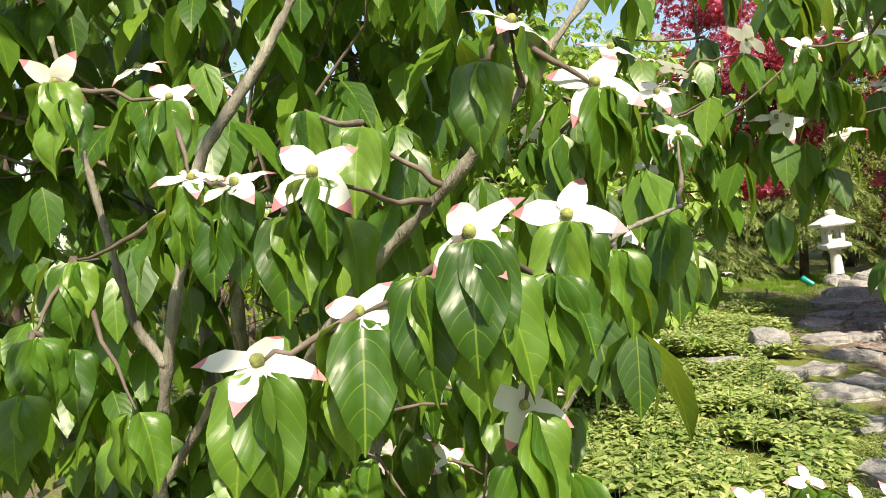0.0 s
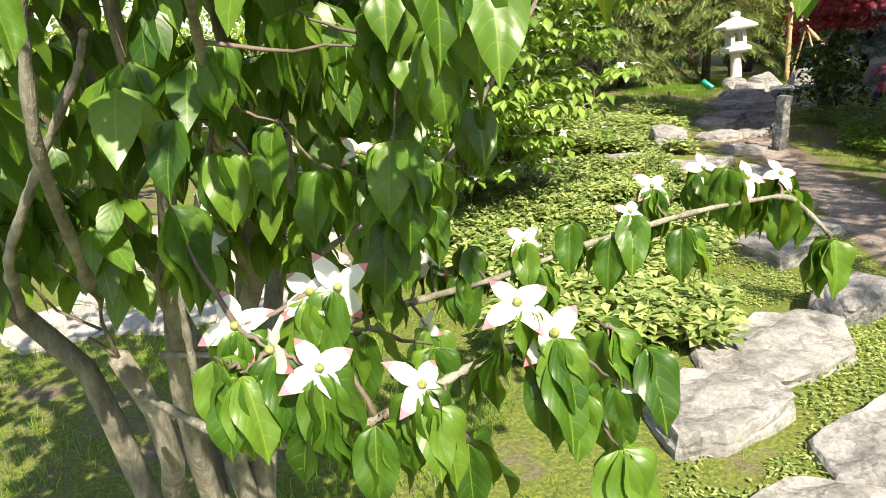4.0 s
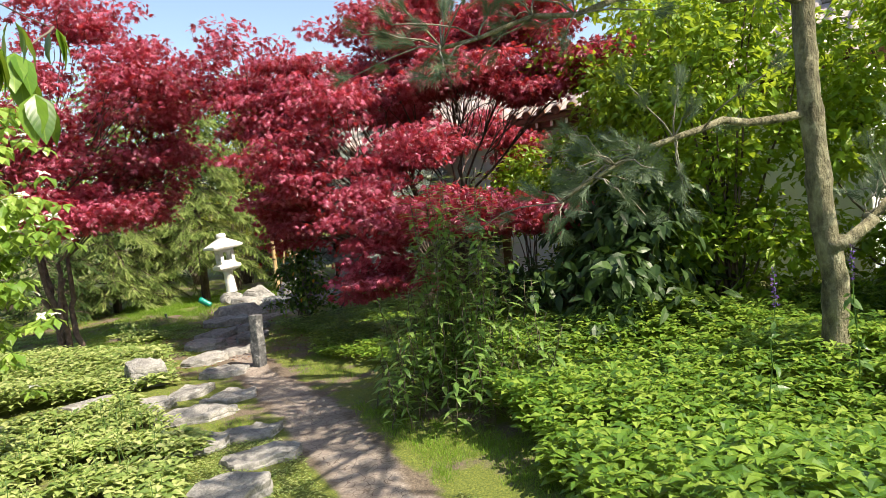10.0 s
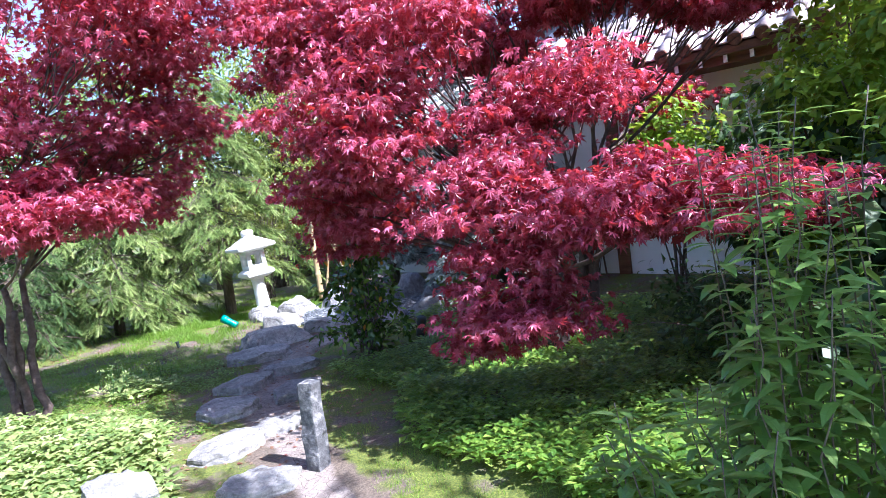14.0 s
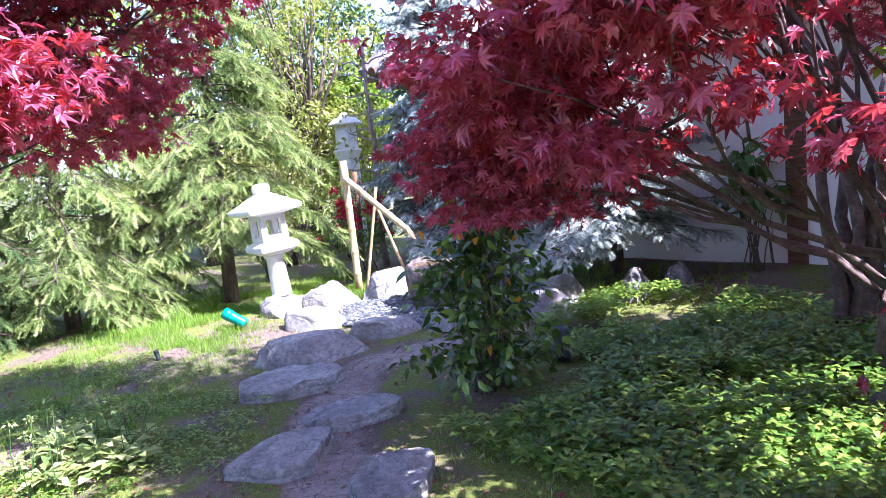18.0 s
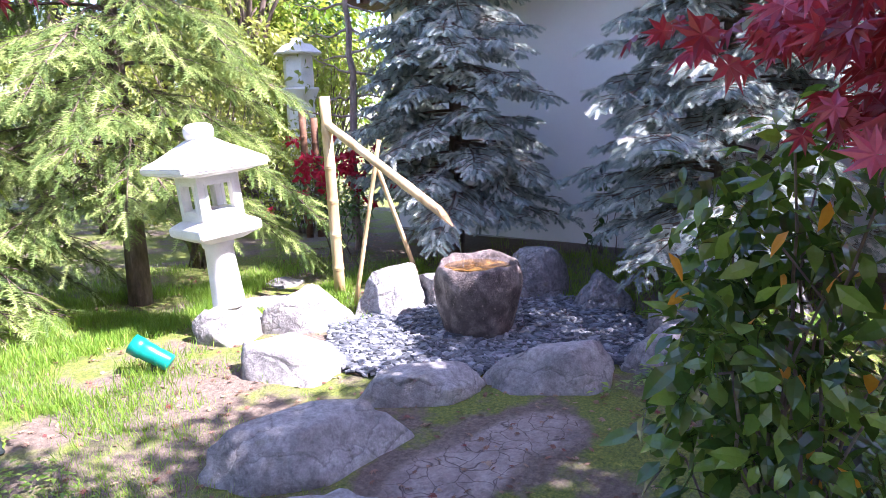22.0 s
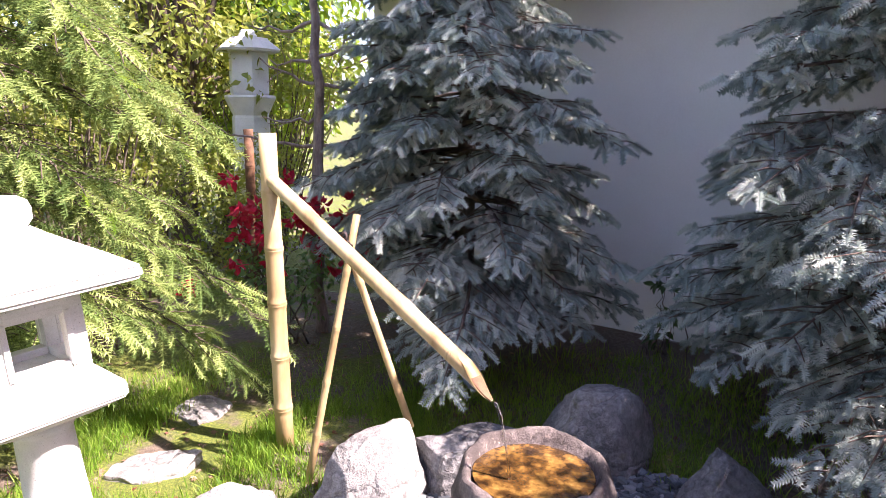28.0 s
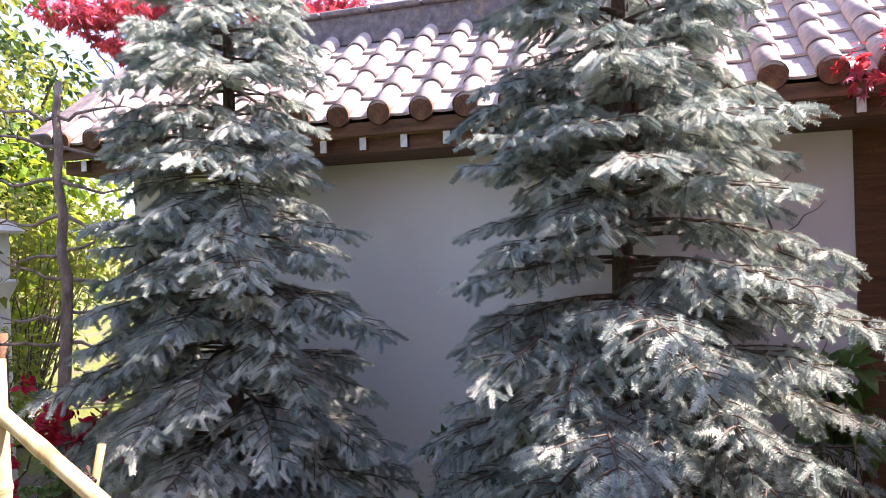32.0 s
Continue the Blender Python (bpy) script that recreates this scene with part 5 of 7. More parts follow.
    eye_leaves = [(-0.23, 0.422, 1.564), (-0.18, 0.422, 1.541), (-0.16, 0.4, 1.488), (-0.131, 0.4, 1.483), (-0.077, 0.32, 1.479), (-0.05, 0.32, 1.477), (0.019, 0.283, 1.536), (-0.01, 0.26, 1.451),
                  (0.015, 0.26, 1.45), (0.043, 0.28, 1.447), (-0.038, 0.279, 1.422), (-0.077, 0.268, 1.402), (0.023, 0.287, 1.368), (-0.233, 0.419, 1.463), (-0.191, 0.396, 1.372), (-0.249, 0.397, 1.42),
                  (-0.24, 0.417, 1.409), (0.078, 0.32, 1.453), (-0.067, 0.298, 1.405), (-0.245, 0.376, 1.391), (0.044, 0.28, 1.44), (-0.041, 0.362, 1.525), (-0.078, 0.402, 1.543), (0.049, 0.297, 1.357)]
    low_near = [(-0.051, 0.429, 1.171), (-0.033, 0.426, 1.175), (-0.099, 0.416, 1.159), (-0.074, 0.396, 1.149), (-0.047, 0.377, 1.142), (0.013, 0.378, 1.122), (0.079, 0.395, 1.162), (0.102, 0.394, 1.139), (0.16, 0.436, 1.075)]
    low_far = [(0.161, 0.711, 1.101), (0.059, 0.778, 1.062), (0.275, 0.691, 1.127), (0.312, 0.72, 1.146), (0.397, 0.671, 1.158), (0.436, 0.673, 1.159), (0.377, 0.73, 1.16), (-0.013, 0.732, 1.211), (0.128, 0.845, 1.343), (0.113, 0.824, 1.26), (0.042, 0.665, 1.03)]
    low_leaves = [(-0.095, 0.388, 1.141), (-0.048, 0.371, 1.121), (-0.11, 0.395, 1.15), (-0.016, 0.37, 1.107), (0.07, 0.39, 1.135), (0.099, 0.391, 1.128), (0.119, 0.389, 1.101), (0.017, 0.374, 1.112), (-0.042, 0.42, 1.146),
                  (-0.017, 0.443, 1.135), (0.03, 0.475, 1.102), (0.159, 0.447, 1.113), (0.182, 0.438, 1.1), (0.157, 0.468, 1.11), (0.142, 0.381, 1.058), (0.041, 0.38, 1.079)]
    arch_leaves = [(0.099, 0.725, 1.097), (0.089, 0.718, 1.067), (0.169, 0.701, 1.073), (0.254, 0.69, 1.104), (0.38, 0.679, 1.171), (0.438, 0.658, 1.146), (0.462, 0.617, 1.101), (0.328, 0.674, 1.111), (-0.003, 0.69, 1.079), (0.213, 0.704, 1.119)]
    side_leaves = [(0.017, 0.546, 1.327), (0.029, 0.542, 1.324), (-0.078, 0.603, 1.265), (-0.043, 0.583, 1.226), (-0.006, 0.622, 1.207), (0.05, 0.716, 1.206), (0.12, 0.765, 1.248), (-0.049, 0.569, 1.352), (0.008, 0.554, 1.348),
                   (0.085, 0.758, 1.374), (-0.106, 0.653, 1.229), (0.054, 0.699, 1.155), (-0.114, 0.579, 1.332), (-0.15, 0.571, 1.278), (-0.131, 0.61, 1.244), (-0.136, 0.448, 1.236)]
    tall_leaves = [(0.039, 0.529, 1.432), (0.079, 0.509, 1.421), (0.126, 0.547, 1.438), (0.053, 0.513, 1.386), (0.154, 0.531, 1.424), (0.101, 0.665, 1.414), (0.052, 0.502, 1.333), (0.022, 0.527, 1.384), (0.014, 0.504, 1.257),
                   (0.02, 0.508, 1.236), (0.134, 0.836, 1.233), (0.089, 0.881, 1.35), (0.009, 0.548, 1.189), (0.071, 0.744, 1.194), (0.299, 1.032, 1.459), (0.24, 1.063, 1.48)]
    high = [(0.5, 0.55, 1.84), (0.56, 0.6, 1.8), (0.44, 0.6, 1.8), (0.6, 0.55, 1.72), (0.5, 0.5, 1.66)]
    twigs = []
    hubs = [np.array(q) for q in forks] + joints
    def joined(c, thick=0.0014):
        c = np.array(c, float)
        h = min(hubs, key=lambda q: np.linalg.norm(q - c))
        twigs.append(tube(bend(h, c - np.array((0, 0, 0.002)), -0.05 * np.linalg.norm(h - c), 0.001, 7, r), np.linspace(1.6 * thick, 0.6 * thick, 7), 5))
        hubs.append(c)
    for c in eye_level + eye_leaves + low_near + low_far + low_leaves + arch_leaves + side_leaves + tall_leaves + high:
        joined(c)
    right_side = []
    for (p0, p1), n, sp in ((((0.2, 0.85, 1.55), (0.85, 1.1, 1.74)), 150, 0.11), (((0.46, 0.5, 1.62), (0.68, 0.75, 1.8)), 22, 0.06), (((0.12, 0.5, 1.45), (0.2, 0.9, 1.6)), 26, 0.06)):
        for q in r.random(n):
            right_side.append(np.array(p0) * (1 - q) + np.array(p1) * q + r.normal(0, sp, 3) * (1, 0.7, 0.8))
    for c in right_side[::2]:
        joined(c)
    def leaves(tips, size, per, spread=95.0, template=DETAIL):
        P, F = hanging(r, tips, size, per, -90.0, spread)
        tagged(part("leaves", strew(template[0], template[1], P, F, [DOGWOOD], "leaves", True, template[2]), None, t, "pointed green leaves with pale veins"), kind="stuff")
    leaves(eye_level + eye_leaves, 0.044, (3, 5), 95)
    leaves(low_near + low_leaves, 0.053, (4, 8), 120)
    leaves(low_far + arch_leaves, 0.058, (5, 9), 160)
    leaves(side_leaves, 0.062, (3, 5), 120)
    leaves(tall_leaves + high, 0.062, (3, 6), 120)
    leaves(right_side, 0.065, (3, 6), 115, MID)
    # the body of the tree behind, and an unseen canopy added overhead for shade
    fill = []
    while len(fill) < 1450:
        q = np.array((r.uniform(-1.5, 0.4), r.uniform(0.55, 2.1), r.uniform(0.75, 2.6)))
        if len(fill) > 700:
            q = np.array((r.uniform(-0.8, 0.16), r.uniform(0.6, 1.0), r.uniform(0.95, 2.2)))
        d = (q - (-0.5, 1.25, 1.65)) / (0.95, 0.85, 1.0)
        if d @ d > 1 or q[0] > 0.12 * q[1] + (0.08 if q[2] > 1.75 else -0.03) or (q[1] < 0.75 and q[2] < 1.3) or q[2] < (1.06 if q[1] < 1.5 else 0.85) or (r.random() < 0.45 and d @ d < 0.35):
            continue
        fill.append(q)
    over = [np.array((r.uniform(-0.9, 0.35), r.uniform(-0.75, 0.45), r.uniform(2.05, 2.6))) for _ in range(60)]
    limbs = [np.array(q) for q in forks + [(-0.4, 1.0, 2.1), (-0.75, 1.2, 1.9), (-0.25, 1.35, 2.0)]]
    for q in limbs[-3:]:
        part("branch", tubes([tube(bend((-0.42, 1.15, 1.35), q, 0.02, 0.02, 9, r), np.linspace(0.013, 0.006, 9), 7)], "branch", [PALE_BARK]), None, t)
    for q in fill[::9]:
        h = min(limbs, key=lambda k: np.linalg.norm(k - q))
        twigs.append(tube(bend(h, q, 0.02, 0.015, 7, r), np.linspace(0.0028, 0.001, 7), 5))
    for k in range(4):
        e = np.array((-0.85 + 0.33 * k, r.uniform(-0.7, -0.2), 2.35))
        part("branch", tubes([tube(bend((-0.4, 1.0, 2.1), e, 0.12, 0.02, 10, r), np.linspace(0.006, 0.002, 10), 6)], "branch", [PALE_BARK]), None, t)
    tagged(part("twig_mass", tubes(twigs, "twigs", [TWIG]), None, t), kind="stuff")
    P2, F2 = dogwood_clusters(r, fill + over, 0.062)
    tagged(part("leaves", strew(MID[0], MID[1], P2, F2, [DOGWOOD], "leaves", True, MID[2]), None, t, "pointed green leaves with pale veins"), kind="stuff")
    for group, size in ((eye_level, 0.0235), (low_near, 0.027), (low_far, 0.0235)):
        for q in group:
            fr = aimed(r.normal(0, 1, (1, 3)) * (1, 0.3, 0.3), np.array([[0.08, -0.75, 0.7]]) + r.normal(0, 0.16, (1, 3)), [size * r.uniform(0.88, 1.12)])
            part("flower", strew_flowers("flower", np.array([q]) - (0, 0, 0.0015), fr, [BRACT, BRACT_TIP, FLOWER_HEAD]), None, t, "white bracts with pink tips round a green head")
    heads = [c + np.array((0, 0, 0.008)) for c in fill if r.random() < 0.06] + [c + np.array((0, -0.01, 0.012)) for c in right_side if r.random() < 0.3]
    n = len(heads)
    along = r.normal(0, 1, (n, 3)) * (1, 0.4, 0.4)
    nor = np.array([0.1, -0.5, 0.9]) + r.normal(0, 0.25, (n, 3))
    tagged(part("blossom", strew_flowers("flowers", np.array(heads), aimed(along, nor, 0.03 * r.uniform(0.85, 1.15, n)), [BRACT, BRACT_TIP, FLOWER_HEAD]), None, t), kind="stuff")


build_dogwood_near()


def build_dogwood_far(x, y, h, rad, n, seed):
    r = np.random.default_rng(seed)
    g = float(lift(x, y))
    t = thing("dogwood_tree", "bright green flowering dogwood with white bracts beside the path", "tree", group="dogwoods")
    root = np.array((x, y, g - 0.05))
    tips = []
    while len(tips) < n:
        d = r.uniform(-1, 1, 3)
        k = d @ d
        if k > 1 or (k < 0.4 and r.random() < 0.7):
            continue
        q = np.array((x + d[0] * rad, y + d[1] * rad, h * 0.56 + d[2] * h * 0.46))
        tips += [q + r.normal(0, 1, 3) * (0.15, 0.15, 0.025) for _ in range(int(r.integers(5, 11)))]
    forks = [root + np.array((r.uniform(-0.25, 0.25), r.uniform(-0.25, 0.25), r.uniform(0.6, 1.1))) for _ in range(5)]
    for q in forks:
        part("stem", tubes([tube(bend(root + r.normal(0, 0.05, 3) * (1, 1, 0), q, 0.03, 0.025, 9, r), np.linspace(0.04, 0.02, 9), 8)], "stem", [PALE_BARK]), None, t)
    tw = []
    for q in tips[::38]:
        f = min(forks, key=lambda k: np.linalg.norm(k - q))
        tw.append(tube(bend(f, q, 0.08, 0.03, 7, r), np.linspace(0.012, 0.003, 7), 5))
    tagged(part("branch_mass", tubes(tw, "branches", [TWIG]), None, t), kind="stuff")
    P, F = dogwood_clusters(r, tips, 0.09, (4, 7), (0.15, 1.1))
    tagged(part("leaves", strew(WIDE[0], WIDE[1], P, F, [DOGWOOD_SUNLIT], "leaves"), None, t), kind="stuff")
    heads = [q + np.array((0, 0, 0.02)) for q in tips if r.random() < 0.36]
    k = len(heads)
    tagged(part("blossom", strew_flowers("flowers", np.array(heads), aimed(r.normal(0, 1, (k, 3)) * (1, 1, 0.1), np.array([0, 0, 1.0]) + r.normal(0, 0.3, (k, 3)), 0.04 * r.uniform(0.8, 1.2, k)), [BRACT, BRACT, FLOWER_HEAD]), None, t, "white bracts"), kind="stuff")


build_dogwood_far(0.62, 4.78, 2.9, 1.18, 4600, 31)


# ---- red maples ----
def build_maple(x, y, crowns, seed, label, stems=4, leaf=0.05, fork=0.7, per=105, base_r=0.07, flat=0.24):
    """crowns: rows of centre, radii and number of leaf tiers."""
    r = np.random.default_rng(seed)
    g = float(lift(x, y))
    t = thing("maple_tree", label, "tree", group="red maples")
    root = np.array((x, y, g - 0.05))
    all_clumps = []
    limbs, twigs = [], []
    heads = []
    for k in range(stems):
        a = k * 6.28 / stems + r.uniform(-0.4, 0.4)
        heads.append(root + np.array((0.16 * fork * math.cos(a), 0.16 * fork * math.sin(a), fork * r.uniform(0.8, 1.2))))
    for q in heads:
        part("stem", tubes([tube(bend(root + r.normal(0, 0.03 if stems < 7 else 0.1, 3) * (1, 1, 0), q, 0.0, 0.02, 9, r), np.linspace(base_r, base_r * 0.6, 9), 9)], "stem", [RED_TWIG]), None, t)
    for ci, (c, rad, k) in enumerate(crowns):
        cl = scatter_clumps(r, c, rad, int(k * 1.35), 0.33, flat, per, 0.3)
        all_clumps.append(cl)
        h = heads[int(np.argmin([np.linalg.norm(q - np.asarray(c)) for q in heads]))]
        limb_p = bend(h, np.asarray(c) - np.array((0, 0, rad[2] * 0.4)), 0.12, 0.03, 9, r)
        part("limb", tubes([tube(limb_p, np.linspace(base_r * (0.42 if ci < 5 else 0.3), base_r * 0.14, 9), 7)], "limb", [RED_TWIG]), None, t)
        for q in range(3):
            twigs += stems_to(r, limb_p[3 + 2 * q], cl[q::3], base_r * 0.16, 0.003, 0.05, 2, 7, 0.05)
    tagged(part("branch_mass", tubes(twigs, "branches", [RED_TWIG]), None, t, "thin dark branches"), kind="stuff")
    for cl in all_clumps:
        part("crown", leafy("crown", MAPLE, cl, leaf, MAPLE_RED, int(r.integers(1e6)), 0.58, 0.4, 0.25, 0.35, 0.5), None, t, "tier of dark red pointed leaves")


# the tiered maple over the ground cover
build_maple(6.5, 6.15, [((5.2, 5.3, 1.45), (0.6, 0.7, 0.4), 28), ((5.6, 4.6, 1.35), (0.6, 0.6, 0.3), 22), ((5.1, 5.35, 0.85), (0.42, 0.45, 0.36), 16), ((6.1, 4.2, 1.25), (0.55, 0.5, 0.24), 18), ((4.95, 6.6, 1.55), (0.5, 0.55, 0.3), 6), ((5.5, 7.4, 1.32), (0.45, 0.45, 0.3), 13),
                        ((4.9, 6.3, 2.0), (0.75, 0.75, 0.45), 26), ((5.3, 7.0, 2.9), (0.9, 0.9, 0.6), 40), ((5.2, 7.2, 1.6), (0.55, 0.6, 0.35), 10), ((5.65, 7.7, 1.6), (0.4, 0.4, 0.34), 10),
                        # last tier: extra foliage added to shade the rocks round the gravel
                        ((6.1, 6.8, 3.0), (0.8, 0.8, 0.5), 14), ((5.2, 6.2, 2.6), (0.8, 0.8, 0.4), 18), ((5.0, 7.6, 3.3), (0.8, 0.8, 0.6), 26), ((5.9, 5.5, 2.1), (0.8, 0.8, 0.3), 24), ((7.2, 7.2, 2.75), (0.6, 0.5, 0.4), 12)], 51,
            "spreading red-leaved maple with tiers of dark crimson foliage", per=95, leaf=0.042, base_r=0.056)
# the taller maple before the wall, with a vase of bare stems under its crown
# its last tier is likewise added to cast shade on those rocks
build_maple(7.62, 6.6, [((7.0, 5.9, 3.7), (1.0, 1.0, 0.6), 50), ((7.6, 5.1, 3.6), (0.9, 0.9, 0.55), 38), ((8.0, 6.4, 3.4), (0.8, 0.8, 0.5), 18), ((8.1, 4.6, 3.0), (0.7, 0.7, 0.4), 16), ((6.8, 5.6, 2.95), (1.0, 0.9, 0.3), 34), ((7.5, 5.0, 2.8), (0.7, 0.7, 0.3), 20), ((6.4, 6.6, 3.7), (0.7, 0.7, 0.5), 20), ((9.2, 6.6, 2.2), (0.7, 0.6, 0.5), 18), ((9.55, 7.55, 2.7), (0.3, 0.25, 0.25), 8), ((7.6, 7.4, 2.9), (0.6, 0.5, 0.35), 12)], 53,
            "tall red maple with a vase of dark bare stems", 6, 0.05, 1.3, 84, 0.045, 0.36)
# last crown, at (3.9, 7.7, 3.2), is added overhead to shade the slope
build_maple(3.12, 9.2, [((3.7, 8.6, 3.3), (1.0, 1.0, 0.8), 28), ((3.1, 8.6, 1.85), (0.55, 0.55, 0.45), 20), ((4.3, 8.6, 3.0), (0.8, 0.8, 0.7), 18), ((4.1, 9.3, 1.95), (0.5, 0.5, 0.4), 14), ((2.6, 9.0, 2.7), (0.9, 0.9, 0.8), 20),
                        ((4.6, 8.9, 2.4), (0.6, 0.6, 0.45), 16), ((3.5, 8.7, 4.1), (0.7, 0.7, 0.4), 16), ((4.6, 9.8, 1.85), (0.4, 0.4, 0.25), 7), ((3.6, 8.3, 1.75), (0.35, 0.35, 0.2), 9), ((3.5, 8.8, 2.45), (0.95, 0.9, 0.5), 20), ((3.9, 7.7, 3.2), (0.7, 0.6, 0.4), 12)], 52,
            "multi-stemmed red maple with crimson foliage on slim stems", 7, 0.045, 1.2, 84, 0.04, 0.42)
build_maple(12.6, 14.6, [((12.6, 15.2, 4.9), (1.0, 1.0, 0.7), 18), ((12.9, 12.9, 4.75), (0.9, 0.9, 0.45), 16)], 54, "red maple behind the tiled roof", 3, 0.07, 1.8, 80, 0.07)


# ---- conifers ----
def build_conifer(x, y, height, radius, seed, mat, template, label, low, size, trunk_r=0.075, kindname="spruce_tree", power=0.6, hang=0.35, level=0.2, each=12, gap=0.085, bark=BARK, rear=(1, 0), tops=None):
    """A conifer: whorls of boughs that arch outward, each a flat spray of side branchlets closely set with needled shoots."""
    r = np.random.default_rng(seed)
    g = float(lift(x, y))
    t = thing(kindname, label, "tree", (x, y, g))
    tp = np.array([(0.02 * math.sin(h * 3), 0.02 * math.cos(h * 2.3), h * height - 0.05) for h in np.linspace(0, 1, 14)])
    part("trunk", tubes([tube(tp, np.linspace(trunk_r, 0.008, 14), 10)], "trunk", [bark]), None, t)
    P, A, N, lines = [], [], [], []
    def shoot(p, d, n):
        P.append(p), A.append(d), N.append(n)
    h, k = low, 0
    while h < height - 0.12:
        env = radius * max(0.04, 1 - (h - low) / (height - low)) ** power
        count = max(4, int(each * (0.5 + 0.6 * env / radius)))
        for i in range(count):
            a = (i + 0.37 * k) * 2 * math.pi / count + r.normal(0, 0.16)
            out, side = np.array((math.cos(a), math.sin(a), 0.0)), np.array((-math.sin(a), math.cos(a), 0.0))
            behind = out @ np.array((*rear, 0)) > 0.45
            if behind and r.random() < 0.65:
                continue
            L = env * (0.8 + 0.3 * math.sin(3 * a + 2.1 * h + seed) * math.sin(1.7 * h + a)) * r.uniform(0.78, 1.12)
            z0 = h + r.normal(0, 0.09)
            u = np.linspace(0, 1, 9)
            up, fall = r.uniform(0.0, 0.25), hang * r.uniform(0.6, 1.4)
            axis = np.outer(u * L, out) + np.outer(0.06 * L * np.sin(3 * u + seed + i), side)
            axis[:, 2] = z0 + L * (up * u - fall * u ** 2 + 0.06 * np.clip(u - 0.8, 0, 1))
            part("bough", tubes([tube(axis, np.linspace(0.006 + 0.008 * L, 0.0025, 9), 5)], "bough", [bark]), None, t)
            def at(q):
                return np.array([np.interp(q, u, axis[:, c]) for c in range(3)])
            tip_d = unit(axis[-1] - axis[-2])
            nrm = np.cross(side, tip_d)
            nrm = nrm if nrm[2] > 0 else -nrm
            shoot(at(0.97), tip_d, nrm)
            step = gap * (1 if h < 3.4 else 1.5)
            for j in range(int(0.78 * L / step)):
                q = 1 - (j + 0.4) * step / L
                for sgn in (-1, 1):
                    bl = (0.07 + 0.42 * (1 - q) * L) * r.uniform(0.6, 1.2) * (1 if q > 0.35 else 0.6)
                    bl = min(bl, 0.42)
                    c = at(q + r.uniform(-0.02, 0.02))
                    d = unit(out * r.uniform(0.55, 0.95) + side * sgn * r.uniform(0.55, 0.95) + np.array((0, 0, r.uniform(-0.35, 0.1) - 0.5 * fall)))
                    e = c + d * bl
                    if bl > 0.1:
                        lines.append(tube(np.array([c, (c + e) / 2 + (0, 0, 0.01), e]), (0.0035, 0.003, 0.002), 4, False))
                    across = unit(np.cross(d, (0, 0, 1)))
                    m = int(bl / (0.8 * gap))
                    shoot(e - d * size * 0.35, d + np.array((0, 0, -r.uniform(0.2, 0.7))), np.array((0, 0, 1.0)) + r.normal(0, 0.2, 3))
                    for w in range(m):
                        p = c + d * bl * (w + 0.45) / (m + 0.3)
                        for sg in ((-1, 1) if (not behind and r.random() < 0.75) else (r.choice((-1, 1)),)):
                            shoot(p + r.normal(0, 0.008, 3), d * 0.75 + across * sg * 0.75 + np.array((0, 0, r.uniform(-1.15, 0.05) * (0.5 + hang))), np.array((0, 0, 1.0)) + r.normal(0, 0.25, 3))
        h += level * r.uniform(0.8, 1.2) * (1 if h < 0.6 * height else 0.75)
        k += 1
    for q in np.linspace(0.8, 1.0, 8):
        shoot(np.array((0, 0, height * q - 0.05)), np.array((0.5 * math.cos(40 * q), 0.5 * math.sin(40 * q), 0.8)), np.array((1.0, 0, 0)))
    tagged(part("twig_mass", tubes(lines, "twigs", [bark]), None, t), kind="stuff")
    P, A, N = np.array(P), np.array(A), np.array(N)
    m = len(P)
    s = size * r.uniform(0.75, 1.25, m)
    if tops is None:
        tagged(part("needles", strew(template[0], template[1], P, aimed(A, N, s), [mat], "needles"), None, t), kind="stuff")
        return
    fresh = r.random(m) < 0.05
    tagged(part("needles", strew(template[0], template[1], P[~fresh], aimed(A[~fresh], N[~fresh], s[~fresh]), [mat], "needles"), None, t), kind="stuff")
    tagged(part("needles", strew(template[0], template[1], P[fresh], aimed(A[fresh], N[fresh], 0.6 * s[fresh]), [tops], "needles"), None, t, "bright yellow-green new shoots"), kind="stuff")


build_conifer(9.0, 11.35, 4.8, 1.28, 61, BLUE_NEEDLE, SPRUCE_SPRIG, "dense silvery blue spruce with drooping boughs before the wall", 0.6, 0.08, each=14, hang=0.28, level=0.165, gap=0.076)
build_conifer(9.1, 9.1, 5.0, 1.4, 62, BLUE_NEEDLE, SPRUCE_SPRIG, "silvery blue spruce with open boughs standing against the wall", 0.62, 0.08, 0.08, each=13, hang=0.28, level=0.17, gap=0.076)
build_conifer(6.58, 12.42, 4.6, 1.35, 63, GREEN_NEEDLE, FIR_SPRIG, "pale green fir with drooping sprays behind the lantern", 0.95, 0.15, 0.085, "fir_tree", 0.55, 0.55, 0.22, 11, 0.08, rear=(0.3, 0.95), tops=YELLOW_GREEN)
build_conifer(5.1, 12.9, 4.6, 1.5, 64, GREEN_NEEDLE, FIR_SPRIG, "green fir with hanging sprays at the back of the lawn", 0.45, 0.16, 0.08, "fir_tree", 0.55, 0.55, 0.24, 11, 0.09, rear=(0.3, 0.95), tops=YELLOW_GREEN)
build_conifer(4.0, 12.9, 2.6, 1.1, 65, SHADED_NEEDLE, FIR_SPRIG, "low dark fir in the shade of the maple", 0.3, 0.16, 0.06, "fir_tree", 0.6, 0.55, 0.24, 9, 0.1, rear=(0.3, 0.95))


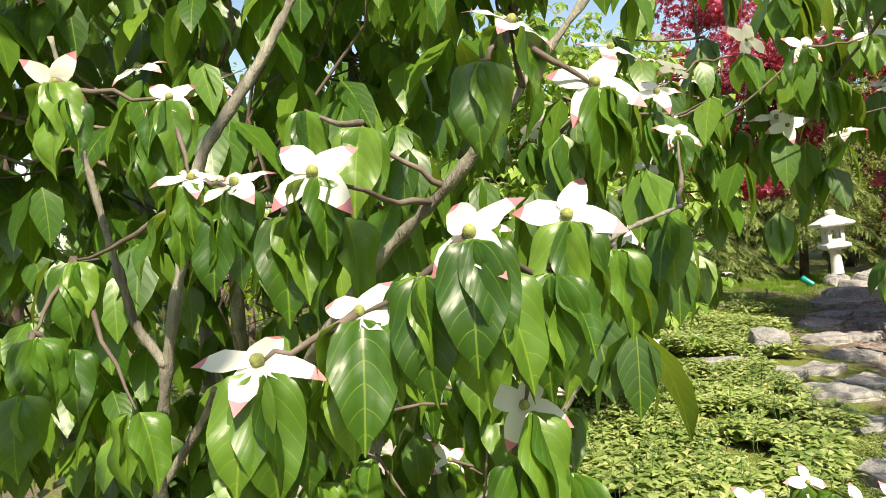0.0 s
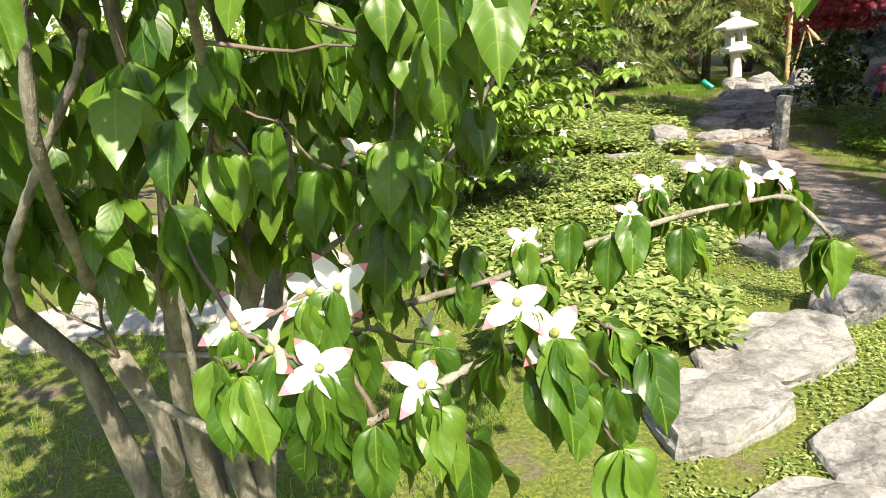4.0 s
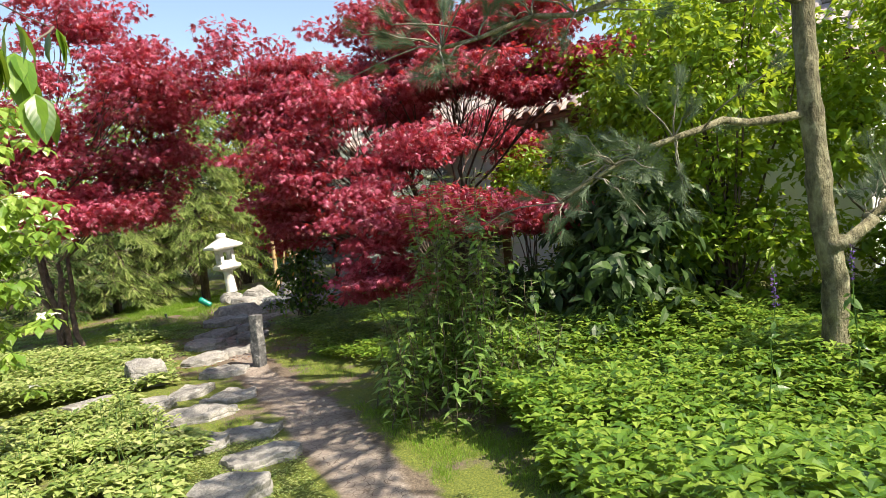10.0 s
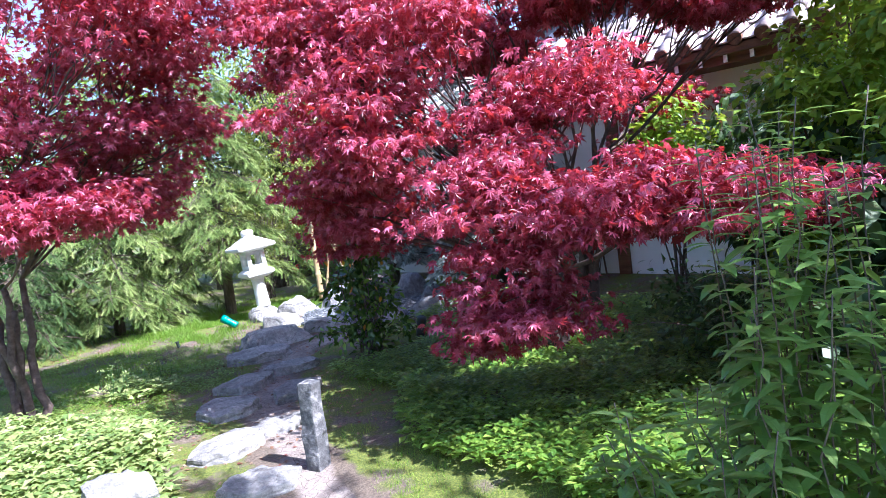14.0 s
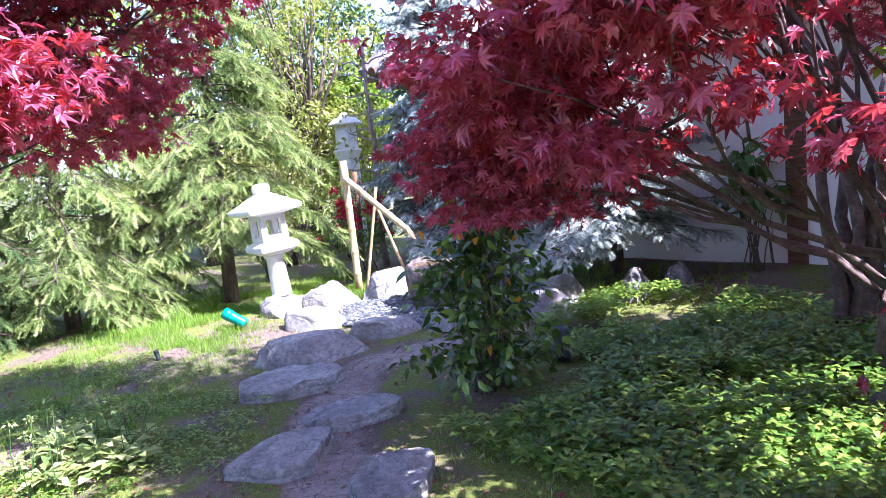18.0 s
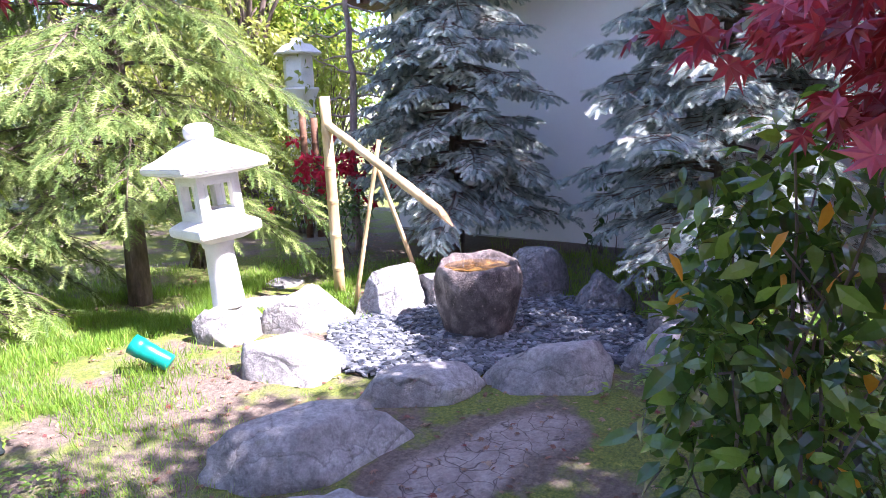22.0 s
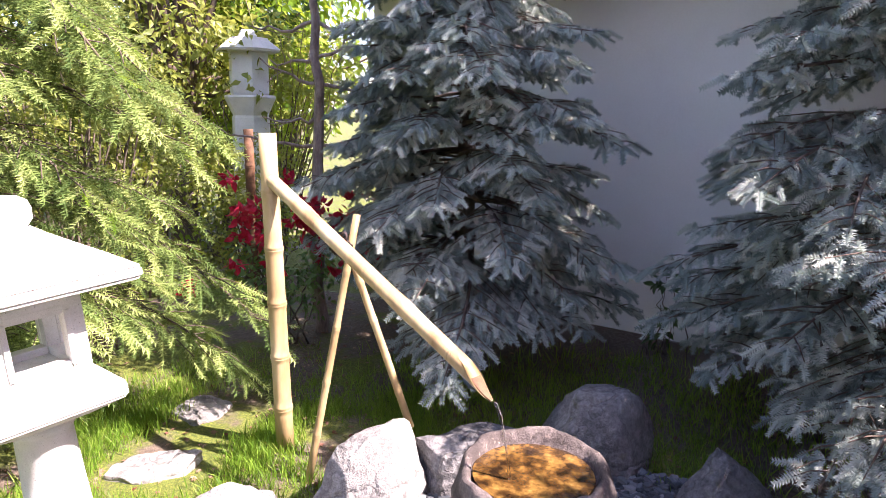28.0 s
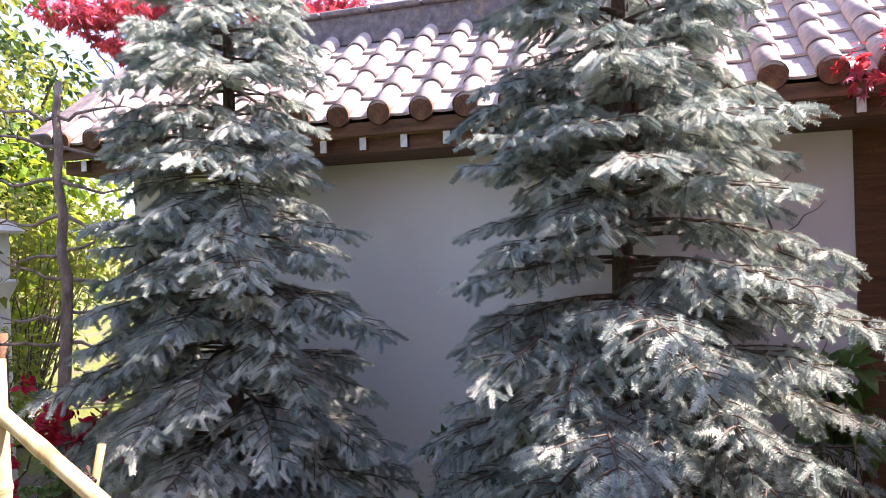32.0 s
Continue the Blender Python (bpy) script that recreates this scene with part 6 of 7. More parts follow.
def build_pine(x, y):
    r = np.random.default_rng(71)
    g = float(lift(x, y))
    t = thing("pine_tree", "tall pine with bare lower trunk and tufts of long needles", "tree", (x, y, g))
    tp = bend((0, 0, -0.05), (-0.28, 0.12, 5.0), 0, 0.02, 14, r)
    dense = np.array([np.interp(np.linspace(0, 13, 60), range(14), tp[:, k]) for k in range(3)]).T
    wob = np.linspace(0.082, 0.045, 60) * (1 + r.normal(0, 0.06, 60) + 0.12 * (np.arange(60) % 17 == 3))
    tv, tf = tube(dense, wob, 14)
    tv = tv + r.normal(0, 0.0035, tv.shape)
    part("trunk", tubes([(tv, tf)], "trunk", [PINE_BARK]), None, t, "straight grey-green scaly trunk")
    tips = []
    # the last three limbs, mostly out of view, are added to shade the path
    for a, b, rad, sag in (((-0.1, 0.05, 1.75), (-1.45, 1.0, 1.35), 0.03, 0.12), ((-0.15, 0.06, 2.4), (-2.1, 1.2, 2.2), 0.026, 0.12), ((-0.15, 0.06, 2.75), (-1.7, 0.4, 2.9), 0.032, 0.1), ((-0.2, 0.1, 3.1), (-1.1, 1.6, 3.3), 0.03, 0.1), ((-0.1, 0, 0.9), (0.5, -0.4, 1.25), 0.05, 0.0), ((-0.2, 0.1, 3.4), (0.9, -0.3, 3.6), 0.03, 0.1), ((-0.2, 0.1, 3.0), (0.7, 0.8, 3.1), 0.03, 0.1), ((-0.2, 0.1, 3.2), (-1.6, -0.2, 3.7), 0.03, 0.1), ((-0.2, 0.1, 3.5), (-1.2, 0.5, 4.2), 0.03, 0.1), ((-0.25, 0.1, 3.8), (-0.5, -0.8, 4.5), 0.03, 0.1), ((-0.2, 0.1, 3.0), (-2.2, 0.1, 3.35), 0.03, 0.1), ((-0.25, 0.1, 3.9), (-1.5, 0.2, 4.6), 0.03, 0.1), ((-0.25, 0.1, 4.2), (0.4, 0.9, 4.8), 0.03, 0.1), ((-0.25, 0.1, 4.4), (-0.7, 0.8, 5.2), 0.03, 0.1), ((-0.25, 0.1, 4.0), (0.9, 0.1, 4.6), 0.03, 0.1), ((-0.2, 0.1, 3.0), (-2.6, -1.0, 3.1), 0.03, 0.1), ((-0.2, 0.1, 3.3), (-2.0, -1.4, 3.4), 0.03, 0.1), ((-0.2, 0.1, 3.1), (-2.4, -0.4, 3.05), 0.03, 0.1)):
        p = bend(a, b, sag, 0.03, 10, r)
        part("limb", tubes([tube(p, np.linspace(rad, 0.01, 10), 8)], "limb", [PINE_BARK]), None, t)
        tw = []
        for i in range(30):
            q = p[r.integers(4, 10)]
            e = q + unit(r.normal(0, 1, 3) * (1, 1, 0.7) + unit(p[-1] - p[0]) * 0.8 + np.array((0, 0, 0.25))) * r.uniform(0.15, 0.5)
            tw.append(tube(bend(q, e, 0.03, 0.01, 5, r), np.linspace(0.006, 0.003, 5), 5))
            tips += [(e, e - q), (q * 0.4 + e * 0.6, e - q)]
        tagged(part("twig_mass", tubes(tw, "twigs", [PALE_BARK]), None, t), kind="stuff")
    P, A = [], []
    for e, d in tips:
        for _ in range(5):
            P.append(e + r.normal(0, 0.015, 3)), A.append(unit(d) + r.normal(0, 0.35, 3) + np.array((0, 0, 0.3)))
    k = len(P)
    tagged(part("needles", strew(PINE_SPRIG[0], PINE_SPRIG[1], np.array(P), aimed(A, r.normal(0, 1, (k, 3)), 0.085 * r.uniform(0.8, 1.2, k)), [PINE_NEEDLE], "needles"), None, t, "tufts of long grey-green needles"), kind="stuff")


build_pine(5.3, 1.2)


# ---- shrubs ----
def build_shrub(name, label, x, y, crowns, template, leaf, mat, seed, stem_mat=TWIG, size=0.18, flat=0.8, per=40, up=0.5, droop=0.3, stem_r=0.008, cat="shrub", group="", every=2):
    r = np.random.default_rng(seed)
    g = float(lift(x, y))
    t = thing(name, label, cat, group=group)
    root = np.array((x, y, g - 0.02))
    cl = []
    for c, rad, k in crowns:
        cl += scatter_clumps(r, c, rad, k, size, flat, per, 0.35)
    st = []
    for v, f in stems_to(r, root, cl, stem_r, stem_r * 0.35, 0.12, every, 8, 0.03):
        j = np.array((*(r.normal(0, 0.06, 2)), 0))
        st.append((v + j * (1 - np.clip((v[:, 2:3] - g) * 1.2, 0, 1)), f))
    for s in st:
        part("stem", tubes([s], "stem", [stem_mat]), None, t)
    tagged(part("leaves", leafy("leaves", template, cl, leaf, mat, seed + 1, up, droop, 0.2), None, t), kind="stuff")
    return t


laurel = build_shrub("evergreen_shrub", "dark glossy evergreen shrub with a few orange leaves", 5.98, 8.1, [((5.98, 8.1, 0.72), (0.36, 0.36, 0.48), 36), ((5.95, 8.05, 0.3), (0.48, 0.48, 0.25), 20), ((6.05, 8.15, 1.15), (0.22, 0.22, 0.2), 8)], OVAL, 0.075, LAUREL, 81, TWIG, 0.14, 0.9, 26)
r = np.random.default_rng(82)
k = 22
tagged(part("orange_leaves", strew(OVAL[0], OVAL[1], np.array((5.95, 8.06, 0.72)) + np.clip(r.normal(0, 1, (k, 3)), -1.5, 1.5) * (0.17, 0.17, 0.25), aimed(r.normal(0, 1, (k, 3)) - (0, 0, 0.6), r.normal(0, 0.5, (k, 3)) + (0, -0.4, 0.8), 0.07 * np.ones(k)), [ORANGE_LEAF], "orange_leaves"), None, laurel, "turning orange leaves"), kind="stuff")

# tall stems with lance leaves beside the path
def build_perennials():
    r = np.random.default_rng(91)
    t = thing("leafy_perennials", "stand of tall leafy stems with narrow green leaves", "shrub")
    stems, P, A, N = [], [], [], []
    for i in range(96):
        a = r.uniform(0, 6.28)
        q = 0.26 * math.sqrt(r.random()) if i < 34 else r.uniform(0.2, 0.72)
        x, y = 4.12 + q * math.cos(a), 3.32 + q * math.sin(a)
        h = r.uniform(0.95, 1.72) if i < 34 else r.uniform(0.45, 1.05) * (1.15 - 0.6 * q)
        g = float(lift(x, y))
        top = np.array((x + r.normal(0, 0.12), y + r.normal(0, 0.12), g + h))
        p = bend((x, y, g - 0.02), top, 0.02, 0.012, 9, r)
        stems.append(tube(p, np.linspace(0.004, 0.002, 9), 5))
        n = int(h / 0.028)
        for j in range(n):
            u = 0.12 + 0.88 * j / n
            c = np.array([np.interp(u, np.linspace(0, 1, 9), p[:, k]) for k in range(3)])
            b = j * 2.4 + r.uniform(-0.3, 0.3)
            o = np.array((math.cos(b), math.sin(b), 0))
            P.append(c), A.append(o + np.array((0, 0, 0.35 if u > 0.85 else r.uniform(-0.3, 0.35)))), N.append(np.array((0, 0, 1.0)) - o * 0.1)
    for s in stems:
        part("stem", tubes([s], "stem", [TWIG]), None, t)
    k = len(P)
    tagged(part("leaves", strew(NARROW[0], NARROW[1], np.array(P), aimed(A, np.array(N), 0.11 * r.uniform(0.6, 1.25, k)), [PERENNIAL], "leaves"), None, t), kind="stuff")


build_perennials()
build_shrub("dark_shrub", "large shaded shrub with drooping dark leaves", 6.5, 3.4, [((6.5, 3.4, 0.9), (0.7, 0.7, 0.7), 36), ((6.2, 3.3, 0.5), (0.9, 0.9, 0.35), 18)], LANCE, 0.15, DARK_GREEN, 95, BARK, 0.3, 0.6, 42, 0.5, 0.6, 0.018)
build_shrub("wall_shrub", "yellow-green shrub growing against the wall behind the maples", 8.9, 6.25, [((8.9, 6.25, 1.5), (0.45, 0.4, 0.75), 34)], WIDE, 0.11, YELLOW_GREEN, 97, BARK, 0.26, 0.7, 40, 0.6, 0.3, 0.012, every=4)
build_shrub("dark_shrub", "dark shrub filling the corner before the wall", 9.0, 5.45, [((9.0, 5.45, 1.15), (0.6, 0.5, 1.0), 36)], LANCE, 0.14, DARK_GREEN, 98, BARK, 0.3, 0.6, 46, 0.5, 0.5, 0.016)
build_shrub("dark_shrub", "large shaded shrub with drooping dark leaves", 8.4, 4.6, [((8.4, 4.6, 1.2), (0.9, 0.9, 1.0), 40)], LANCE, 0.15, DARK_GREEN, 96, BARK, 0.32, 0.6, 42, 0.5, 0.6, 0.018)
for i, (x, y, h, w) in enumerate([(7.4, 2.7, 2.3, 1.2), (8.4, 1.1, 2.2, 1.4), (7.5, -0.4, 1.8, 1.1), (8.2, 4.0, 2.5, 1.1), (9.8, -0.8, 2.4, 1.6)]):
    build_shrub("bright_shrub", "tall sunlit yellow-green shrub behind the ground cover", x, y, [((x, y, h), (w, w, h * 0.78), 80), ((x, y, 0.7), (w * 0.9, w * 0.9, 0.6), 30)], WIDE, 0.105, YELLOW_GREEN, 100 + 2 * i, BARK, 0.34, 0.7, 95, 0.6, 0.3, 0.016, group="bright shrubs", every=5)
# loose shrub with canes beside the bamboo, roses, bushes behind
build_shrub("cane_shrub", "airy yellow-green shrub on reddish canes behind the lantern", 7.6, 13.2, [((7.6, 13.2, 1.3), (0.75, 0.7, 0.9), 60)], SMALL, 0.055, CANE_LEAF, 121, TWIG, 0.2, 0.9, 48, 0.5, 0.2, 0.01, every=1)
build_shrub("cane_shrub", "airy yellow-green shrub on reddish canes behind the lantern", 8.5, 14.3, [((8.5, 14.3, 1.2), (0.8, 0.8, 0.9), 56)], SMALL, 0.055, CANE_LEAF, 123, TWIG, 0.2, 0.9, 48, 0.5, 0.2, 0.01, every=1)
for i, (x, y, h, w) in enumerate([(10.6, 14.9, 1.7, 1.0), (9.9, 16.2, 1.9, 1.1), (8.1, 15.9, 1.6, 1.1)]):
    build_shrub("cane_shrub", "tall yellow-green shrub beyond the end of the wall", x, y, [((x, y, h), (w, w, h * 0.8), 60)], SMALL, 0.075, CANE_LEAF, 141 + 2 * i, TWIG, 0.26, 0.9, 52, 0.5, 0.2, 0.012, every=1)
build_shrub("cane_shrub", "low yellow-green shrub hiding the foot of the tall lantern", 9.3, 13.75, [((9.3, 13.75, 0.75), (0.6, 0.4, 0.6), 40)], SMALL, 0.06, CANE_LEAF, 127, TWIG, 0.2, 0.9, 50, 0.5, 0.2, 0.01, every=2)
rose = build_shrub("rose_bush", "rose bush with deep red blooms beside the spruce", 8.5, 12.4, [((8.5, 12.4, 0.55), (0.42, 0.35, 0.36), 18)], OVAL, 0.05, SHRUB, 125, TWIG, 0.16, 0.8, 34)
r = np.random.default_rng(126)
bl = np.array((8.45, 12.3, 0.86)) + r.normal(0, 1, (34, 3)) * (0.26, 0.2, 0.12)
for q in bl:
    part("bloom", leafy("bloom", PETAL, [(q, (0.042, 0.042, 0.036), 18)], 0.055, ROSE, int(q[0] * 1e4), 0.4, -0.2, 0.3), None, rose, "deep red bloom")
for i, (x, y, h, w, mt) in enumerate([(2.2, 12.4, 0.5, 1.1, DARK_GREEN), (9.9, 14.9, 0.9, 1.0, YELLOW_GREEN), (6.9, 4.7, 0.4, 0.9, DARK_GREEN)]):
    build_shrub("low_bush", "low rounded green bush", x, y, [((x, y, h), (w, w, h * 0.8), 36)], SMALL, 0.075, mt, 130 + 2 * i, TWIG, 0.26, 0.8, 50)
build_shrub("wall_plant", "thin dark seedling at the foot of the wall", 9.75, 10.32, [((9.75, 10.32, 0.45), (0.14, 0.14, 0.3), 9)], LANCE, 0.08, DARK_GREEN, 151, TWIG, 0.07, 0.8, 9, 0.5, 0.2, 0.005, every=1)
build_shrub("wall_plant", "tall green plant with narrow leaves against the wall", 9.75, 8.0, [((9.72, 8.0, 0.85), (0.25, 0.2, 0.6), 16)], LANCE, 0.17, SHRUB, 153, TWIG, 0.1, 0.8, 9, 0.5, 0.2, 0.007, every=1)
r = np.random.default_rng(155)
tw = thing("bare_sapling", "slender leafless sapling standing against the wall", "sapling")
stem = bend((9.85, 7.78, -0.02), (9.85, 8.45, 2.45), 0.0, 0.02, 14, r)
part("stem", tubes([tube(stem, np.linspace(0.014, 0.004, 14), 6)], "stem", [TWIG]), None, tw)
for k in range(5, 13):
    e = stem[k] + np.array((-0.03, r.normal(0, 0.12), r.uniform(0.12, 0.3)))
    part("twig", tubes([tube(bend(stem[k], e, 0.0, 0.008, 6, r), np.linspace(0.005, 0.002, 6), 5)], "twig", [TWIG]), None, tw)
build_tower_lantern(9.72, 14.2)
# a thin tree with dead side branches between the lantern and the spruce
r = np.random.default_rng(161)
tw = thing("slender_tree", "slim pinkish-grey tree with bare dead branches beside the spruce", "tree")
stem = bend((8.8, 12.42, -0.03), (8.68, 12.28, 2.9), 0.0, 0.02, 16, r)
part("trunk", tubes([tube(stem, np.linspace(0.048, 0.02, 16), 9)], "trunk", [SAPLING_BARK]), None, tw)
for k in range(7, 15):
    for sg in (-1, 1):
        e = stem[k] + np.array((sg * r.uniform(0.15, 0.5), -sg * r.uniform(0.15, 0.5), r.uniform(-0.05, 0.2)))
        path = bend(stem[k], e, -0.04, 0.015, 7, r)
        br = part("branch", tubes([tube(path, np.linspace(0.013, 0.004, 7), 6)], "branch", [SAPLING_BARK]), None, tw)
        for q in (3, 4, 5):
            d = path[q] + r.normal(0, 0.09, 3)
            part("twig", tubes([tube(bend(path[q], d, 0.0, 0.006, 5, r), np.linspace(0.004, 0.0015, 5), 4)], "twig", [SAPLING_BARK]), None, br)
for i, (x, y, h) in enumerate(((9.08, 13.45, 1.42), (9.18, 13.38, 1.34))):
    p = thing("bamboo_post", "weathered brown bamboo post standing among the shrubs", "post", group="brown bamboo posts")
    v, f = bamboo_pole((x, y, -0.03), (x, y, h), 0.04, 0.038, 5)
    part("cane", tubes([(v, f)], "cane", [TIMBER]), None, p)
for i, (x, y, h) in enumerate(((4.3, 1.3, 0.95), (4.9, 1.0, 1.0), (5.0, 0.6, 1.0), (5.2, 0.75, 0.9))):
    r = np.random.default_rng(400 + i)
    p = thing("salvia", "slim violet flower spike above the ground cover", "flower", group="violet spikes")
    s = bend((x, y, float(lift(x, y))), (x + r.normal(0, 0.04), y + r.normal(0, 0.04), h), 0.01, 0.006, 8, r)
    part("stem", tubes([tube(s, np.linspace(0.005, 0.002, 8), 5)], "stem", [SHRUB]), None, p)
    part("spike", leafy("spike", PETAL, [(s[-1] - np.array((0, 0, q)), (0.009, 0.009, 0.01), 6) for q in np.linspace(0, 0.18, 9)], 0.013, SALVIA, 410 + i, 0.3, -0.3, 0.3), None, p, "violet florets")
    part("leaves", leafy("leaves", LANCE, [(s[k], (0.03, 0.03, 0.02), 5) for k in range(1, 6)], 0.07, SHRUB, 420 + i, 0.6, 0.2, 0.2), None, p)


# ---- ground cover, beds and grass ----
def whorls(name, label, region, n, leaf, mat, seed, height, per, template, up=0.75, kind_label="plants", spread=0.02):
    """Rosettes of leaves over a region of the plan."""
    r = np.random.default_rng(seed)
    P, A, N, S = [], [], [], []
    made = 0
    x0, x1, y0, y1 = region[0]
    while made < n:
        x, y = r.uniform(x0, x1), r.uniform(y0, y1)
        if not region[1](x, y):
            continue
        made += 1
        h = float(lift(x, y)) + height * r.uniform(0.45, 1.1) * (0.8 + 0.35 * math.sin(2.3 * x + 1.1 * y) * math.sin(1.7 * y))
        for lay, sc in ((0, 1.0), (0.4, 1.15)):
            if h < 0.1 and lay:
                continue
            a0 = r.uniform(0, 6.28)
            for i in range(per):
                a = a0 + i * 6.28 / per + r.uniform(-0.25, 0.25)
                o = np.array((math.cos(a), math.sin(a), 0))
                P.append(np.array((x, y, h - lay * height * 0.5)) + o * spread), A.append(o + np.array((0, 0, r.uniform(-0.1, 0.5)))), N.append(np.array((0, 0, 1.0)) - o * 0.2 + r.normal(0, 0.12, 3))
                S.append(leaf * sc * r.uniform(0.7, 1.25))
    return solid(name, strew(template[0], template[1], np.array(P), aimed(A, np.array(N), S), [mat], name), None, label, kind_label, kind="stuff")


def right_bed(x, y):
    d = float(line_distance(np.array(x), np.array(y), PATH_LINE))
    east = x > 2.2 + 0.75 * (y - 0.6) if y < 4 else x > 4.4
    n = noise.noise(Vector((x * 0.9, y * 0.9, 1)))
    if y < -0.9 + 0.9 * n or x > 8.4 + 0.9 * n:
        return False
    return east and d > 0.75 + 0.15 * math.sin(3 * y) and math.hypot(x - 4.12, y - 3.32) > 0.4


whorls("ground_cover", "bright green leafy ground cover in sun and shade", ((2.0, 9.0, -1.5, 4.4), right_bed), 6000, 0.074, COVER, 201, 0.32, 7, WIDE)
whorls("ground_cover", "low bright ground cover under the red maple", ((4.3, 9.4, 4.4, 8.6), lambda x, y: right_bed(x, y) and math.hypot(x - 5.98, y - 8.1) > 0.6 and (y < 7.6 or noise.noise(Vector((x * 1.6, y * 1.6, 3))) > 0.02)), 3300, 0.06, COVER, 202, 0.17, 5, WIDE)


def left_bed(x, y):
    d = float(line_distance(np.array(x), np.array(y), PATH_LINE))
    if y < 3.9:
        return 0.45 < x < 0.2 + 0.52 * y and d > 0.8
    n = noise.noise(Vector((x * 1.3, y * 1.3, 2)))
    if x < 0.1 + 0.7 * n or y > 8.9 + 0.8 * n:
        return False
    return d > 0.75 and x < 0.62 * y - 0.1 and not (0.3 < x < 2.7 and 5.75 < y < 6.35)


whorls("bed_plants", "low yellow-green bed plants left of the stepping stones", ((0.0, 2.6, 2.3, 5.8), lambda x, y: left_bed(x, y) and noise.noise(Vector((x * 2.2, y * 2.2, 0))) > -0.12), 1500, 0.075, BED, 203, 0.15, 6, WIDE)
whorls("bed_plants", "sunlit pale green bed plants behind the edging stones", ((-0.5, 3.6, 6.2, 9.3), left_bed), 2400, 0.075, BED, 204, 0.22, 5, WIDE)
whorls("low_plants", "sparse low weeds and moss on the shaded soil", ((2.2, 5.1, 7.4, 11.4), lambda x, y: line_distance(np.array(x), np.array(y), PATH_LINE) > 0.45 and x < 0.75 * y - 1.6 and noise.noise(Vector((x * 2, y * 2, 5))) > -0.05), 2300, 0.034, COVER, 205, 0.04, 4, SMALL)
whorls("bed_plants", "broad-leaved plants with pale heads beside the path", ((3.5, 4.6, 8.6, 9.6), lambda x, y: math.hypot(x - 4.05, y - 9.1) < 0.36), 17, 0.09, BED, 208, 0.13, 7, WIDE)
whorls("low_plants", "sparse low weeds beside the evergreen shrub", ((4.0, 7.4, 5.6, 9.2), lambda x, y: 0.4 < line_distance(np.array(x), np.array(y), PATH_LINE) and right_bed(x, y + 0.6) and noise.noise(Vector((x * 2, y * 2, 6))) > -0.1), 1300, 0.04, COVER, 207, 0.05, 4, SMALL)


def grass(name, label, zones, seed, tall, mat):
    """Blades in tufts: zones are rows of x, y, spread, number of tufts."""
    r = np.random.default_rng(seed)
    bv = np.array([(-0.027, 0, 0), (0.027, 0, 0), (0.021, 0.55, -0.04), (-0.021, 0.55, -0.04), (0, 1, -0.22)])
    bf = np.array([(0, 1, 2), (0, 2, 3), (3, 2, 4)])
    P, A, N = [], [], []
    for x, y, sp, n in zones:
        for _ in range(n):
            cx, cy = x + r.normal(0, sp), y + r.normal(0, sp)
            if line_distance(np.array(cx), np.array(cy), PATH_LINE) < (0.32 if tall < 0.06 else 0.5) or (6.45 < cx < 8.2 and 9.2 < cy < 10.6) or cx > WALL_X - 0.1 or math.hypot(cx - 7.1, cy - 11.66) < 0.3 or math.hypot(cx - 7.5, cy - 11.75) < 0.2 or (cx < 8.2 and noise.noise(Vector((cx * 1.9, cy * 1.9, 7))) < -0.12):
                continue
            for _ in range(9):
                px, py = cx + r.normal(0, 0.035), cy + r.normal(0, 0.035)
                P.append((px, py, float(lift(px, py)) - 0.01))
                A.append((r.normal(0, 0.35), r.normal(0, 0.35), 1.0)), N.append(r.normal(0, 1, 3))
    k = len(P)
    return solid(name, strew(bv, bf, np.array(P), aimed(A, np.array(N), tall * r.uniform(0.5, 1.3, k)), [mat], name), None, label, "grass", kind="stuff")


grass("grass", "bright fine grass round the lantern and the bamboo", [(6.0, 11.9, 0.5, 588), (7.4, 11.7, 0.4, 979), (7.7, 11.2, 0.25, 588), (5.3, 11.4, 0.5, 588), (5.5, 10.9, 0.2, 224), (5.3, 12.5, 0.6, 588), (6.2, 12.6, 0.4, 420), (6.2, 11.7, 0.15, 168), (6.9, 12.4, 0.5, 840), (8.3, 11.0, 0.3, 224), (8.8, 9.5, 0.45, 182), (8.7, 8.6, 0.5, 280), (8.2, 10.8, 0.3, 168), (8.7, 10.5, 0.45, 500), (9.1, 9.9, 0.4, 300), (7.1, 12.1, 0.35, 600), (7.5, 11.5, 0.2, 350), (7.85, 11.0, 0.15, 250), (6.9, 11.55, 0.12, 150), (5.7, 11.5, 0.3, 300)], 211, 0.075, GRASS)
grass("grass", "short mossy grass along the path", [(4.5, 10.2, 0.6, 900), (5.2, 10.6, 0.5, 300), (3.4, 3.0, 0.5, 500), (4.4, 5.6, 0.6, 900), (3.6, 3.6, 0.45, 600), (3.2, 2.4, 0.4, 400), (1.7, 2.6, 0.5, 260), (2.7, 1.6, 0.45, 360), (1.2, 1.2, 0.4, 120), (2.3, 4.6, 0.4, 250), (5.6, 7.4, 0.4, 350), (3.05, 2.3, 0.3, 700), (3.5, 3.9, 0.3, 500), (2.7, 1.5, 0.3, 500), (2.9, 2.8, 0.25, 300), (4.1, 9.2, 0.5, 700), (5.0, 10.1, 0.35, 400), (3.7, 9.9, 0.5, 500)], 212, 0.045, GRASS)
